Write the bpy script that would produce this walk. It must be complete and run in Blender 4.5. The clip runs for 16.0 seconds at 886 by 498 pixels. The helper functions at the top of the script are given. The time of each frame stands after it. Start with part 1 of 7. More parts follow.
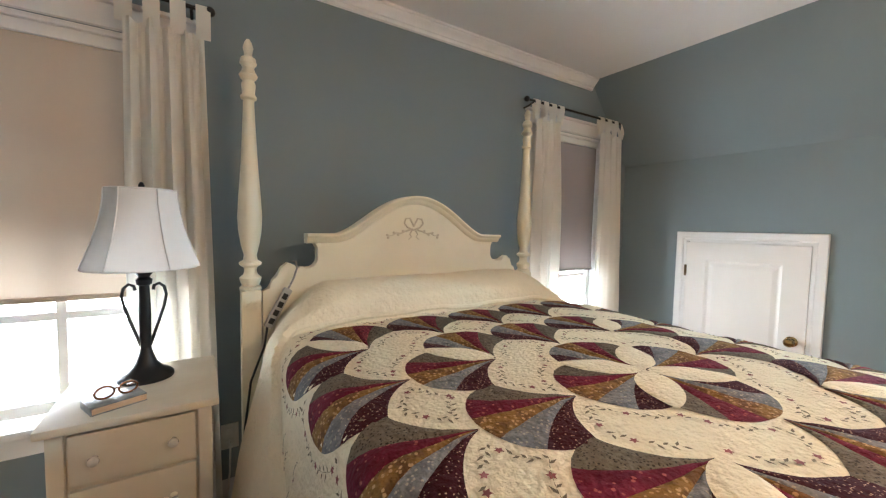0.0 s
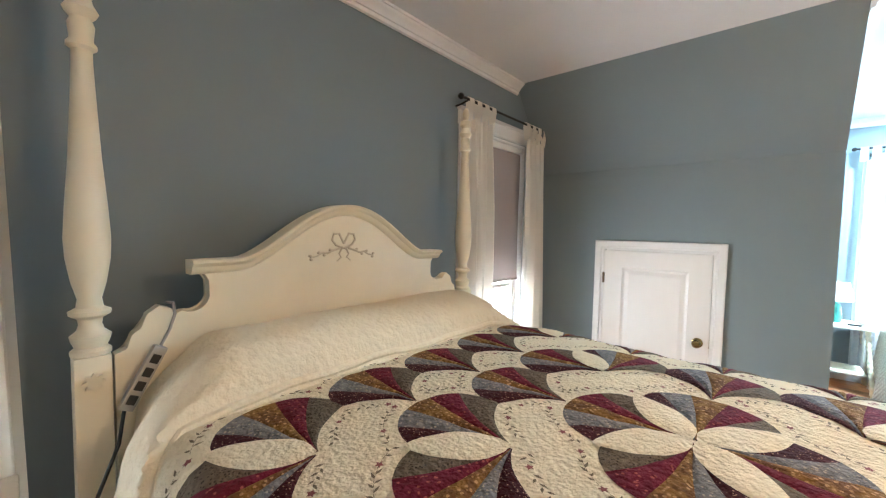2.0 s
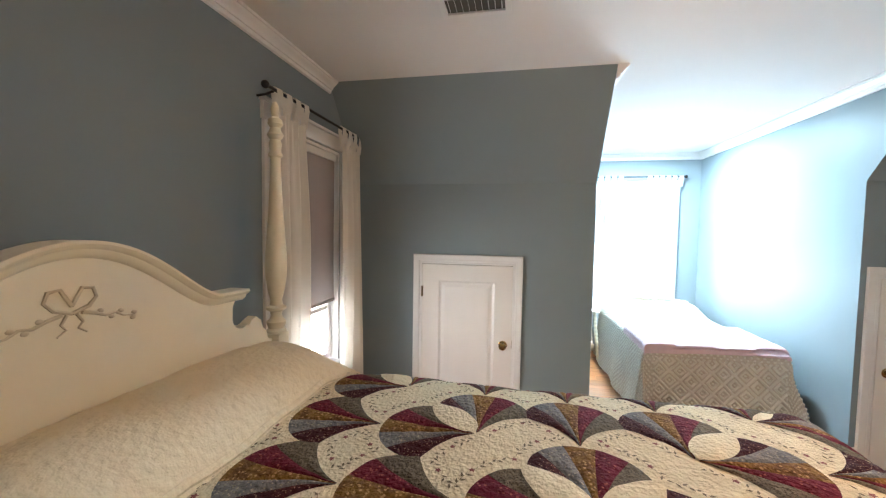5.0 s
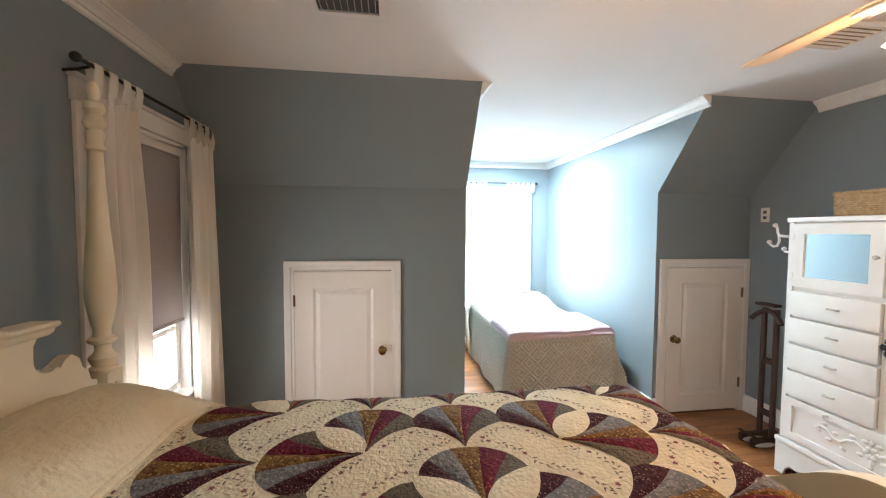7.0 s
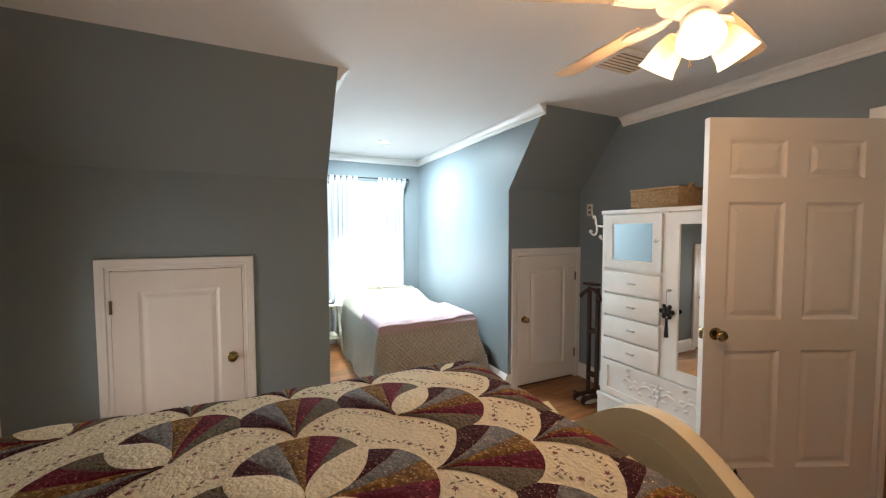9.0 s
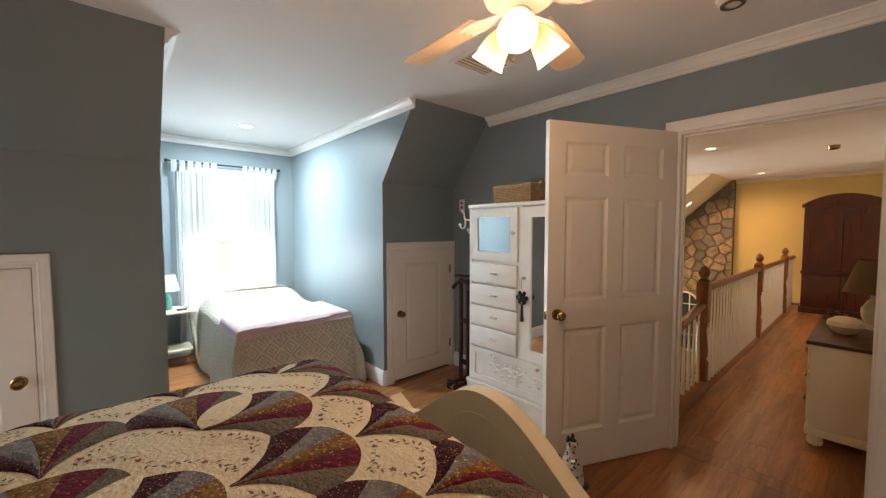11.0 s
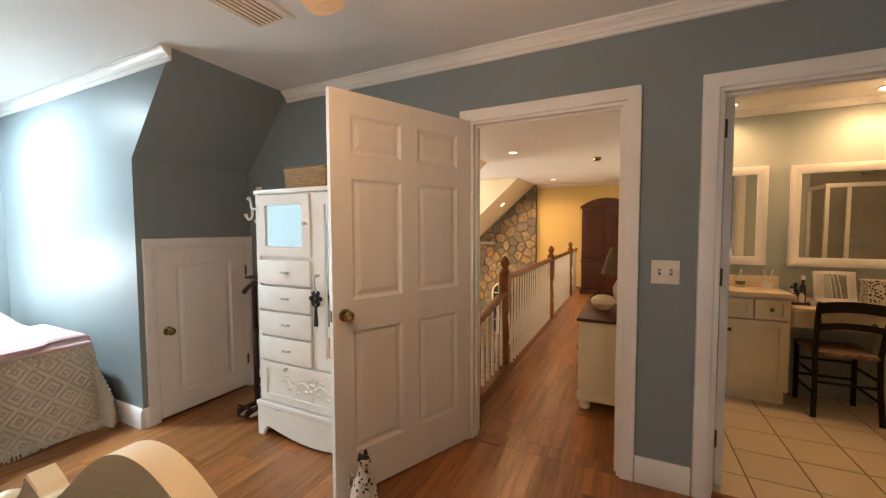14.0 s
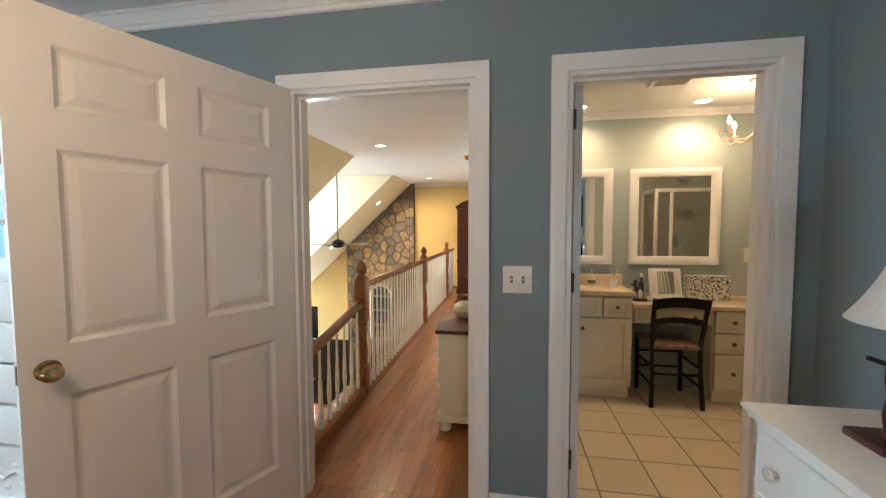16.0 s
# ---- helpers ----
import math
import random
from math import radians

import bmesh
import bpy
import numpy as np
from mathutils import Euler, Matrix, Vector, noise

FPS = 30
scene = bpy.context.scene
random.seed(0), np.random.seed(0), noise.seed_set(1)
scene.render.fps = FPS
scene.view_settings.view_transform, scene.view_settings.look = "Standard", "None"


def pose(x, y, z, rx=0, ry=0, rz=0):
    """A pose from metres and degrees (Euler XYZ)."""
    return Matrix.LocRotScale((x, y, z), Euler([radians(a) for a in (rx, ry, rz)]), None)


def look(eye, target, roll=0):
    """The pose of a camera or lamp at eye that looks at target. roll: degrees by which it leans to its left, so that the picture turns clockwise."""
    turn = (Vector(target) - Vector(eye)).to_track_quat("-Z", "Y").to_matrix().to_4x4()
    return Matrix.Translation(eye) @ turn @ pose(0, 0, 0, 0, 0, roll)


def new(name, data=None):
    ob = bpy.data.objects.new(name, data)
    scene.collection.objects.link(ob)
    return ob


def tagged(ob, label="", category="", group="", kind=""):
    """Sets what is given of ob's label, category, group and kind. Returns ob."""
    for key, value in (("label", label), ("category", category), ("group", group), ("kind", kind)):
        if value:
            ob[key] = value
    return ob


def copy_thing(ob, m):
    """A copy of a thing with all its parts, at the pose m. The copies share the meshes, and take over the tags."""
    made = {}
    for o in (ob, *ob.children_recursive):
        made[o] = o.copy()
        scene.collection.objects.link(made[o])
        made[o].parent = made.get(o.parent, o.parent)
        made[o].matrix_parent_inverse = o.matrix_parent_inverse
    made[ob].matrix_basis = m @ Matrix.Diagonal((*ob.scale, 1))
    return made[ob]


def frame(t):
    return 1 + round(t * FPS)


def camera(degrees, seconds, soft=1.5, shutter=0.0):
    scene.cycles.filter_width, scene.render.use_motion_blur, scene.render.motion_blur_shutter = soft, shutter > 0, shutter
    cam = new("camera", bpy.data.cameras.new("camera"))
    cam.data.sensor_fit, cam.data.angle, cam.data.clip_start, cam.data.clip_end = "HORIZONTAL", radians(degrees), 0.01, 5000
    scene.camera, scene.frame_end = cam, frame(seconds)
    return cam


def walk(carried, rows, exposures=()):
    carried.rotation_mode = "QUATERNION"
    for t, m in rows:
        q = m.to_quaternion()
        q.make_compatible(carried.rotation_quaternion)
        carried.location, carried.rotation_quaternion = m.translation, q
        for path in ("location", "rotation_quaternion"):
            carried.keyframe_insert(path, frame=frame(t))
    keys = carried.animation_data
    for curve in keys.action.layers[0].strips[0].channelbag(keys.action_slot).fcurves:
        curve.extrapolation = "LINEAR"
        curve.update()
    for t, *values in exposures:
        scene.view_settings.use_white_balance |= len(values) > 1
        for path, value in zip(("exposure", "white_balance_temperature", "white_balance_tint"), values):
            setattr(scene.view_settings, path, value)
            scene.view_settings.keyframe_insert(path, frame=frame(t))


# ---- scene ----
cam = camera(98.9, 16.0, 1.25)
PATH = [
    (0, (0.09, 0.13, 1.307), (1.168, 1.811, 1.189), 1.1),
    (0.5, (0.1, 0.242, 1.32), (1.268, 1.861, 1.202), 1.2),
    (1, (0.109, 0.346, 1.337), (1.379, 1.886, 1.22), 1.2),
    (1.5, (0.119, 0.447, 1.355), (1.503, 1.886, 1.24), 1.2),
    (2, (0.134, 0.537, 1.372), (1.634, 1.855, 1.263), 1.1),
    (2.5, (0.153, 0.615, 1.387), (1.761, 1.8, 1.283), 1.0),
    (3, (0.185, 0.679, 1.409), (1.892, 1.715, 1.303), 1.0),
    (3.5, (0.232, 0.717, 1.437), (2.019, 1.607, 1.332), 0.8),
    (4, (0.264, 0.747, 1.463), (2.122, 1.48, 1.362), 0.7),
    (6.3, (0.34, 0.852, 1.525), (2.336, 0.799, 1.427), 0.7),
    (6.5, (0.33, 0.848, 1.531), (2.324, 0.735, 1.434), 0.5),
    (7, (0.325, 0.838, 1.526), (2.304, 0.565, 1.43), 0.3),
    (7.5, (0.32, 0.816, 1.518), (2.272, 0.391, 1.419), 0.3),
    (8, (0.317, 0.783, 1.499), (2.231, 0.211, 1.403), 0.1),
    (8.5, (0.307, 0.745, 1.483), (2.172, 0.028, 1.388), 0.0),
    (9, (0.297, 0.703, 1.471), (2.102, -0.154, 1.374), -0.1),
    (9.2, (0.287, 0.684, 1.472), (2.066, -0.225, 1.372), -0.1),
    (11.3, (0.248, 0.487, 1.418), (1.694, -0.89, 1.317), -0.2),
    (11.5, (0.244, 0.463, 1.408), (1.654, -0.952, 1.312), -0.3),
    (12, (0.214, 0.416, 1.397), (1.542, -1.076, 1.299), -0.3),
    (12.5, (0.197, 0.355, 1.39), (1.434, -1.214, 1.291), -0.3),
    (13, (0.195, 0.279, 1.385), (1.324, -1.369, 1.282), -0.3),
    (13.5, (0.192, 0.182, 1.372), (1.203, -1.54, 1.267), -0.2),
    (14, (0.19, 0.069, 1.362), (1.064, -1.727, 1.258), -0.2),
    (14.5, (0.168, -0.047, 1.356), (0.901, -1.905, 1.251), -0.1),
    (15, (0.137, -0.185, 1.356), (0.724, -2.094, 1.25), -0.3),
    (15.5, (0.096, -0.328, 1.365), (0.545, -2.274, 1.256), -0.3),
    (16, (0.068, -0.458, 1.367), (0.39, -2.429, 1.259), -0.2),
]
EXPOSURES = [(0.0, 0.46, 6000, 8), (1.5, 0.54, 6000, 9), (3.0, 0.4, 6100, 10), (3.5, 0.3, 6150, 11), (4.0, 0.2, 6250, 12), (6.5, -0.05, 6900, 16), (7.0, -0.14, 7000, 17), (9.0, -0.74, 7500, 19), (11.5, -0.9, 7700, 20), (12.5, -0.84, 7900, 24), (14.5, -0.34, 7500, 16), (15.2, -0.22, 6700, 11), (16.0, -0.12, 5700, 5)]
walk(cam, [(t, look(eye, target, roll)) for t, eye, target, roll in PATH], EXPOSURES)

# ---- plan ----
CEIL = 2.45
WX, NY, SY, KX = -1.16, 2.05, -2.17, 3.15      # west wall, headboard wall, door wall, knee wall
SLX, SLZ = 2.66, 1.84                          # slope meets the ceiling at SLX and the knee wall at SLZ
DN, DS, DE = 0.275, -1.31, 5.35                # dormer cheeks and dormer end wall
WIN1, WIN2 = (-0.75, 0.03), (2.05, 2.81)        # window openings in the headboard wall
WZ0, WZ1 = 0.56, 2.02
DW0, DW1 = -0.98, -0.16                        # dormer window opening
HALL = (0.205, 1.085)
BATH = (-0.993, -0.195)
DOORZ = 2.03

# ---- daylight ----
world = bpy.data.worlds.new("sky")
scene.world = world
world.use_nodes = True
wn, wl = world.node_tree.nodes, world.node_tree.links
sky = wn.new("ShaderNodeTexSky")
sky.sky_type, sky.sun_disc = "NISHITA", False
sky.sun_elevation, sky.sun_rotation = radians(40), radians(70)
wl.new(sky.outputs["Color"], wn["Background"].inputs["Color"])
wn["Background"].inputs["Strength"].default_value = 0.12


def lamp(name, kind, at, energy, color, size=0.1, size_y=None, aim=None):
    data = bpy.data.lights.new(name, kind)
    data.energy, data.color = energy, color
    if kind == "AREA":
        data.shape, data.size, data.size_y = "RECTANGLE", size, size_y or size
    elif kind == "POINT":
        data.shadow_soft_size = size
    elif kind == "SPOT":
        data.shadow_soft_size, data.spot_size, data.spot_blend = size, radians(164), 0.8
    ob = new(name, data)
    ob.matrix_world = look(at, aim) if aim else pose(*at)
    return ob


DAY = (0.91, 0.96, 1.0)
WARM = (1.0, 0.63, 0.33)
FANWARM = (1.0, 0.62, 0.33)
sun = bpy.data.lights.new("sun", "SUN")
sun.energy, sun.angle, sun.color = 3.0, radians(0.5), (1.0, 0.95, 0.88)
sun_ob = new("sun", sun)
sun_ob.matrix_world = look((0, 0, 20), (-6.0, 14.0, 0))
wy = NY + 0.15
lamp("window_light", "AREA", ((WIN1[0] + WIN1[1]) / 2, wy, 0.82), 29, DAY, 0.72, 0.5, ((WIN1[0] + WIN1[1]) / 2, 0, 0.9))
lamp("window_light", "AREA", ((WIN2[0] + WIN2[1]) / 2, wy, 0.82), 31, DAY, 0.72, 0.5, ((WIN2[0] + WIN2[1]) / 2, 0, 0.9))
lamp("window_light", "AREA", (DE + 0.025, (DW0 + DW1) / 2, 0.93), 110, (0.66, 0.87, 1.0), 0.78, 0.66, (0, (DW0 + DW1) / 2, 0.93))
lamp("dormer_downlight", "AREA", (4.40, -0.53, 2.44), 195, (0.60, 0.85, 1.0), 0.10, 0.10, (4.40, -0.53, 0))
lamp("skylight_light", "AREA", (5.6, -6.75, 2.2), 360, DAY, 1.7, 1.6, (2.0, -6.75, 0.6))
# added fill from an unseen opening, to brighten the landing ceiling
lamp("great_room_fill_light", "AREA", (5.35, -9.40, -1.35), 245, DAY, 1.2, 1.5, (2.6, -5.0, 1.0))
FAN = (1.0, -0.45)
for a in (125, 5, 245):
    lamp("fan_bulb", "POINT", (FAN[0] + 0.13 * math.cos(radians(a)), FAN[1] + 0.13 * math.sin(radians(a)), 2.0), 10.2, FANWARM, 0.03)
BATH_LIGHTS = [(-1.44, -3.72), (-0.52, -3.72)]
HALL_LIGHTS = [(1.65, -5.18), (1.65, -8.4), (1.73, -3.41)]
for x, y in BATH_LIGHTS:
    lamp("bath_downlight", "SPOT", (x, y, 2.30), 31, WARM, 0.05, aim=(x, y, 0))
for x, y in HALL_LIGHTS:
    lamp("hall_downlight", "SPOT", (x, y, 2.38), 56 if y < -4 else 10, WARM, 0.05, aim=(x, y, 0))
for x, y, z in ((2.80, -8.445, 1.927), (3.85, -8.34, 0.968)):
    lamp("slope_downlight", "SPOT", (x - 0.04, y, z - 0.05), 85, WARM, 0.05, aim=(x - 1.0, y, z - 1.1))
lamp("chandelier_light", "POINT", (-1.57, -3.3, 2.14), 16, WARM, 0.05)

# ---- materials ----
def node_mat(name):
    m = bpy.data.materials.new(name)
    m.use_nodes = True
    n, l = m.node_tree.nodes, m.node_tree.links
    return m, n, l, n["Principled BSDF"]


def mixed(n, l, fac, a, b):
    x = n.new("ShaderNodeMix")
    x.data_type = "RGBA"
    for i, v in ((6, a), (7, b)):
        if isinstance(v, tuple):
            x.inputs[i].default_value = (*v, 1)
        else:
            l.new(v, x.inputs[i])
    l.new(fac, x.inputs[0])
    return x.outputs[2]


def ramp(n, l, fac, lo, hi):
    r = n.new("ShaderNodeMapRange")
    r.inputs[1].default_value, r.inputs[2].default_value = lo, hi
    l.new(fac, r.inputs[0])
    return r.outputs[0]


def coords(n, l, scale=(1, 1, 1), rot=(0, 0, 0)):
    t, mp = n.new("ShaderNodeTexCoord"), n.new("ShaderNodeMapping")
    mp.inputs["Scale"].default_value, mp.inputs["Rotation"].default_value = scale, rot
    l.new(t.outputs["Object"], mp.inputs["Vector"])
    return mp.outputs["Vector"]


def noisy(n, l, vec, scale, detail=4.0, rough=0.55):
    t = n.new("ShaderNodeTexNoise")
    t.inputs["Scale"].default_value, t.inputs["Detail"].default_value, t.inputs["Roughness"].default_value = scale, detail, rough
    l.new(vec, t.inputs["Vector"])
    return t.outputs["Fac"]


def bumped(n, l, bsdf, height, strength, distance=0.002):
    b = n.new("ShaderNodeBump")
    b.inputs["Strength"].default_value, b.inputs["Distance"].default_value = strength, distance
    l.new(height, b.inputs["Height"])
    l.new(b.outputs["Normal"], bsdf.inputs["Normal"])


def surface(name, col, col2=None, rough=0.5, metal=0.0, big=3.0, fine=120.0, bump=0.15, dist=0.001, scale=(1, 1, 1), vary=0.0, coat=0.0, spec=0.5):
    """Paint, cloth or metal: two shades mixed by large stains, fine relief by a second noise."""
    m, n, l, p = node_mat(name)
    col2 = col2 or tuple(c * 0.86 for c in col)
    v = coords(n, l, scale)
    stain, grain = noisy(n, l, v, big), noisy(n, l, v, fine, 3)
    c = mixed(n, l, ramp(n, l, stain, 0.35, 0.7), col, col2)
    if vary:
        info, hsv = n.new("ShaderNodeObjectInfo"), n.new("ShaderNodeHueSaturation")
        l.new(ramp_to(n, l, info.outputs["Random"], 1 - vary, 1 + vary), hsv.inputs["Value"])
        l.new(c, hsv.inputs["Color"])
        c = hsv.outputs["Color"]
    l.new(c, p.inputs["Base Color"])
    r = n.new("ShaderNodeMapRange")
    r.inputs[3].default_value, r.inputs[4].default_value = rough * 0.85, min(1.0, rough * 1.15)
    l.new(stain, r.inputs[0])
    l.new(r.outputs[0], p.inputs["Roughness"])
    p.inputs["Metallic"].default_value, p.inputs["Coat Weight"].default_value = metal, coat
    if bump:
        bumped(n, l, p, grain, bump, dist)
    p.inputs["Specular IOR Level"].default_value = spec
    return m


def ramp_to(n, l, fac, lo, hi):
    r = n.new("ShaderNodeMapRange")
    r.inputs[3].default_value, r.inputs[4].default_value = lo, hi
    l.new(fac, r.inputs[0])
    return r.outputs[0]


def timber(name, light, dark, axis="y", rough=0.35, vary=0.12, grain=1.0):
    m, n, l, p = node_mat(name)
    sc = {"y": (14 * grain, 1.2, 14), "x": (1.2, 14 * grain, 14), "z": (14, 14, 1.2)}[axis]
    t, add, mp, info = n.new("ShaderNodeTexCoord"), n.new("ShaderNodeVectorMath"), n.new("ShaderNodeMapping"), n.new("ShaderNodeObjectInfo")
    comb = n.new("ShaderNodeVectorMath")
    comb.operation = "SCALE"
    comb.inputs[0].default_value = (3.1, 7.7, 5.3)
    l.new(info.outputs["Random"], comb.inputs["Scale"])
    l.new(t.outputs["Object"], add.inputs[0])
    l.new(comb.outputs[0], add.inputs[1])
    l.new(add.outputs[0], mp.inputs["Vector"])
    mp.inputs["Scale"].default_value = sc
    v = mp.outputs["Vector"]
    a, b = noisy(n, l, v, 1.3, 6, 0.62), noisy(n, l, v, 6.0, 4)
    c = mixed(n, l, ramp(n, l, a, 0.32, 0.68), light, dark)
    c = mixed(n, l, ramp(n, l, b, 0.55, 0.8), c, tuple(x * 0.62 for x in dark))
    hsv = n.new("ShaderNodeHueSaturation")
    l.new(ramp_to(n, l, info.outputs["Random"], 1 - vary, 1 + vary), hsv.inputs["Value"])
    l.new(c, hsv.inputs["Color"])
    l.new(hsv.outputs["Color"], p.inputs["Base Color"])
    l.new(ramp_to(n, l, a, rough * 0.8, rough * 1.3), p.inputs["Roughness"])
    bumped(n, l, p, b, 0.08, 0.0006)
    return m


def print_cloth(name, base, second, accent, scale, amount, rough=0.9, weave=900):
    """Printed patchwork cotton: ground, a mottled second tone and small printed motifs."""
    m, n, l, p = node_mat(name)
    v = coords(n, l)
    c = mixed(n, l, ramp(n, l, noisy(n, l, v, scale * 0.35, 3), 0.42, 0.58), base, second)
    cell = n.new("ShaderNodeTexVoronoi")
    cell.inputs["Scale"].default_value = scale
    l.new(v, cell.inputs["Vector"])
    warp = noisy(n, l, v, scale * 2.5, 2)
    sub = n.new("ShaderNodeMath")
    sub.operation = "MULTIPLY_ADD"
    sub.inputs[1].default_value = 0.35
    l.new(warp, sub.inputs[0])
    l.new(cell.outputs["Distance"], sub.inputs[2])
    dots = ramp(n, l, sub.outputs[0], amount + 0.05 + 0.17, amount - 0.05 + 0.17)
    c = mixed(n, l, dots, c, accent)
    l.new(c, p.inputs["Base Color"])
    p.inputs["Roughness"].default_value = rough
    p.inputs["Specular IOR Level"].default_value = 0.12
    mix = n.new("ShaderNodeMath")
    mix.operation = "MULTIPLY_ADD"
    mix.inputs[1].default_value = 0.05
    l.new(noisy(n, l, v, weave, 2), mix.inputs[0])
    l.new(noisy(n, l, v, 85, 2.5, 0.5), mix.inputs[2])
    bumped(n, l, p, mix.outputs[0], 1.0, 0.010)
    return m


def glassy(name, tint=(1, 1, 1), rough=0.0):
    m, n, l, p = node_mat(name)
    p.inputs["Base Color"].default_value = (*tint, 1)
    p.inputs["Roughness"].default_value = rough
    p.inputs["Transmission Weight"].default_value = 1.0
    p.inputs["IOR"].default_value = 1.45
    return m


def sheer(name, col, through_amount, see=0.0, fine=500.0):
    """Thin cloth that glows when lit from behind; see is the open share of its weave."""
    m, n, l, p = node_mat(name)
    v = coords(n, l)
    tone = mixed(n, l, noisy(n, l, v, 6.0, 3), col, tuple(c * 0.93 for c in col))
    l.new(tone, p.inputs["Base Color"])
    p.inputs["Roughness"].default_value = 0.9
    bumped(n, l, p, noisy(n, l, v, fine, 2), 0.25, 0.001)
    tr, mx = n.new("ShaderNodeBsdfTranslucent"), n.new("ShaderNodeMixShader")
    l.new(tone, tr.inputs["Color"])
    mx.inputs[0].default_value = through_amount
    l.new(p.outputs[0], mx.inputs[1])
    l.new(tr.outputs[0], mx.inputs[2])
    out = mx.outputs[0]
    if see:
        tp, m2 = n.new("ShaderNodeBsdfTransparent"), n.new("ShaderNodeMixShader")
        m2.inputs[0].default_value = see
        l.new(out, m2.inputs[1])
        l.new(tp.outputs[0], m2.inputs[2])
        out = m2.outputs[0]
    l.new(out, n["Material Output"].inputs["Surface"])
    return m


def glow(name, col, strength):
    m, n, l, p = node_mat(name)
    p.inputs["Base Color"].default_value = (0.9, 0.88, 0.84, 1)
    p.inputs["Emission Color"].default_value = (*col, 1)
    p.inputs["Emission Strength"].default_value = strength
    return m


M_WALL = surface("blue_grey_wall_paint", (0.215, 0.259, 0.280), (0.205, 0.249, 0.269), 0.40, big=1.5, fine=260, bump=0.06, dist=0.0006, spec=0.06)
M_BATHWALL = surface("pale_green_wall_paint", (0.40, 0.45, 0.43), (0.38, 0.43, 0.41), 0.5, big=1.5, fine=260, bump=0.1)
M_YELLOW = surface("yellow_wall_paint", (0.70, 0.55, 0.24), (0.66, 0.52, 0.23), 0.55, big=1.5, fine=260, bump=0.1)
M_CREAMWALL = surface("cream_wall_paint", (0.74, 0.66, 0.46), (0.71, 0.63, 0.44), 0.55, big=1.5, fine=260, bump=0.1)
M_CEIL = surface("white_ceiling_paint", (0.78, 0.77, 0.75), (0.75, 0.74, 0.72), 0.7, big=1.2, fine=180, bump=0.25)
M_TRIM = surface("white_trim_paint", (0.80, 0.79, 0.77), (0.76, 0.75, 0.73), 0.32, big=4, fine=90, bump=0.06)
M_DOOR = surface("white_door_paint", (0.79, 0.76, 0.72), (0.76, 0.73, 0.69), 0.38, big=5, fine=140, bump=0.08, scale=(1, 1, 0.2))
M_CREAM = surface("cream_furniture_paint", (0.80, 0.73, 0.56), (0.75, 0.68, 0.51), 0.38, big=5, fine=70, bump=0.08)
M_WHITEWOOD = surface("white_chipped_furniture_paint", (0.82, 0.80, 0.76), (0.77, 0.75, 0.70), 0.42, big=7, fine=60, bump=0.12)
M_PLANK = timber("laminate_floor_plank", (0.43, 0.172, 0.056), (0.20, 0.072, 0.023), "y", 0.29, 0.24)
M_GAP = surface("dark_floor_joint", (0.11, 0.048, 0.018), rough=0.6)
M_OAK = timber("stained_oak", (0.30, 0.105, 0.032), (0.20, 0.065, 0.020), "z", 0.32, 0.08)
M_OAKY = timber("stained_oak_rail", (0.30, 0.105, 0.032), (0.20, 0.065, 0.020), "y", 0.32, 0.08)
M_CHERRY = timber("dark_cherry_wood", (0.085, 0.020, 0.010), (0.050, 0.012, 0.007), "z", 0.28, 0.05)
M_DARKWOOD = timber("dark_walnut_wood", (0.050, 0.016, 0.009), (0.026, 0.009, 0.005), "z", 0.55, 0.05)
M_BLACKWOOD = surface("black_painted_wood", (0.009, 0.007, 0.007), rough=0.5, big=8, bump=0.1, spec=0.25)
M_IRON = surface("black_iron", (0.014, 0.013, 0.013), rough=0.45, metal=0.3, big=20, fine=300, bump=0.25)
M_NICKEL = surface("antique_brass", (0.42, 0.29, 0.13), (0.26, 0.17, 0.075), 0.20, 1.0, big=30, bump=0.05)
M_CHROME = surface("polished_chrome", (0.72, 0.72, 0.72), rough=0.12, metal=1.0, big=20, bump=0.0)
M_TILE = surface("beige_floor_tile", (0.61, 0.50, 0.36), (0.595, 0.488, 0.348), 0.36, big=1.5, fine=40, bump=0.08, vary=0.06)
M_GROUT = surface("tan_grout", (0.17, 0.125, 0.085), rough=0.9, fine=300, bump=0.4)
m, n, l, p = node_mat("field_stone")
v = coords(n, l)
info = n.new("ShaderNodeObjectInfo")
pick = n.new("ShaderNodeValToRGB")
for pos, c in ((0.0, (0.30, 0.24, 0.16)), (0.25, (0.15, 0.14, 0.13)), (0.5, (0.36, 0.27, 0.16)), (0.75, (0.20, 0.18, 0.16)), (0.92, (0.42, 0.24, 0.09))):
    e = pick.color_ramp.elements.new(pos)
    e.color = (*c, 1)
pick.color_ramp.interpolation = "CONSTANT"
l.new(info.outputs["Random"], pick.inputs["Fac"])
l.new(mixed(n, l, ramp(n, l, noisy(n, l, v, 9, 5), 0.4, 0.7), pick.outputs["Color"], (0.13, 0.12, 0.11)), p.inputs["Base Color"])
p.inputs["Roughness"].default_value = 0.85
bumped(n, l, p, noisy(n, l, v, 30, 6), 0.7, 0.012)
M_STONE = m
M_HAZE = glow("pale_daylight_haze", (0.90, 0.96, 1.0), 1.7)
M_MORTAR = surface("stone_mortar", (0.13, 0.12, 0.11), rough=0.95, fine=80, bump=0.6, dist=0.005)
M_CURTAIN = sheer("off_white_cotton_curtain", (0.88, 0.84, 0.76), 0.33)
M_SHEER = sheer("white_sheer_curtain", (0.70, 0.715, 0.73), 0.45, 0.28)
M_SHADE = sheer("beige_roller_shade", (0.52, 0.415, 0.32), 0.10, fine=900)
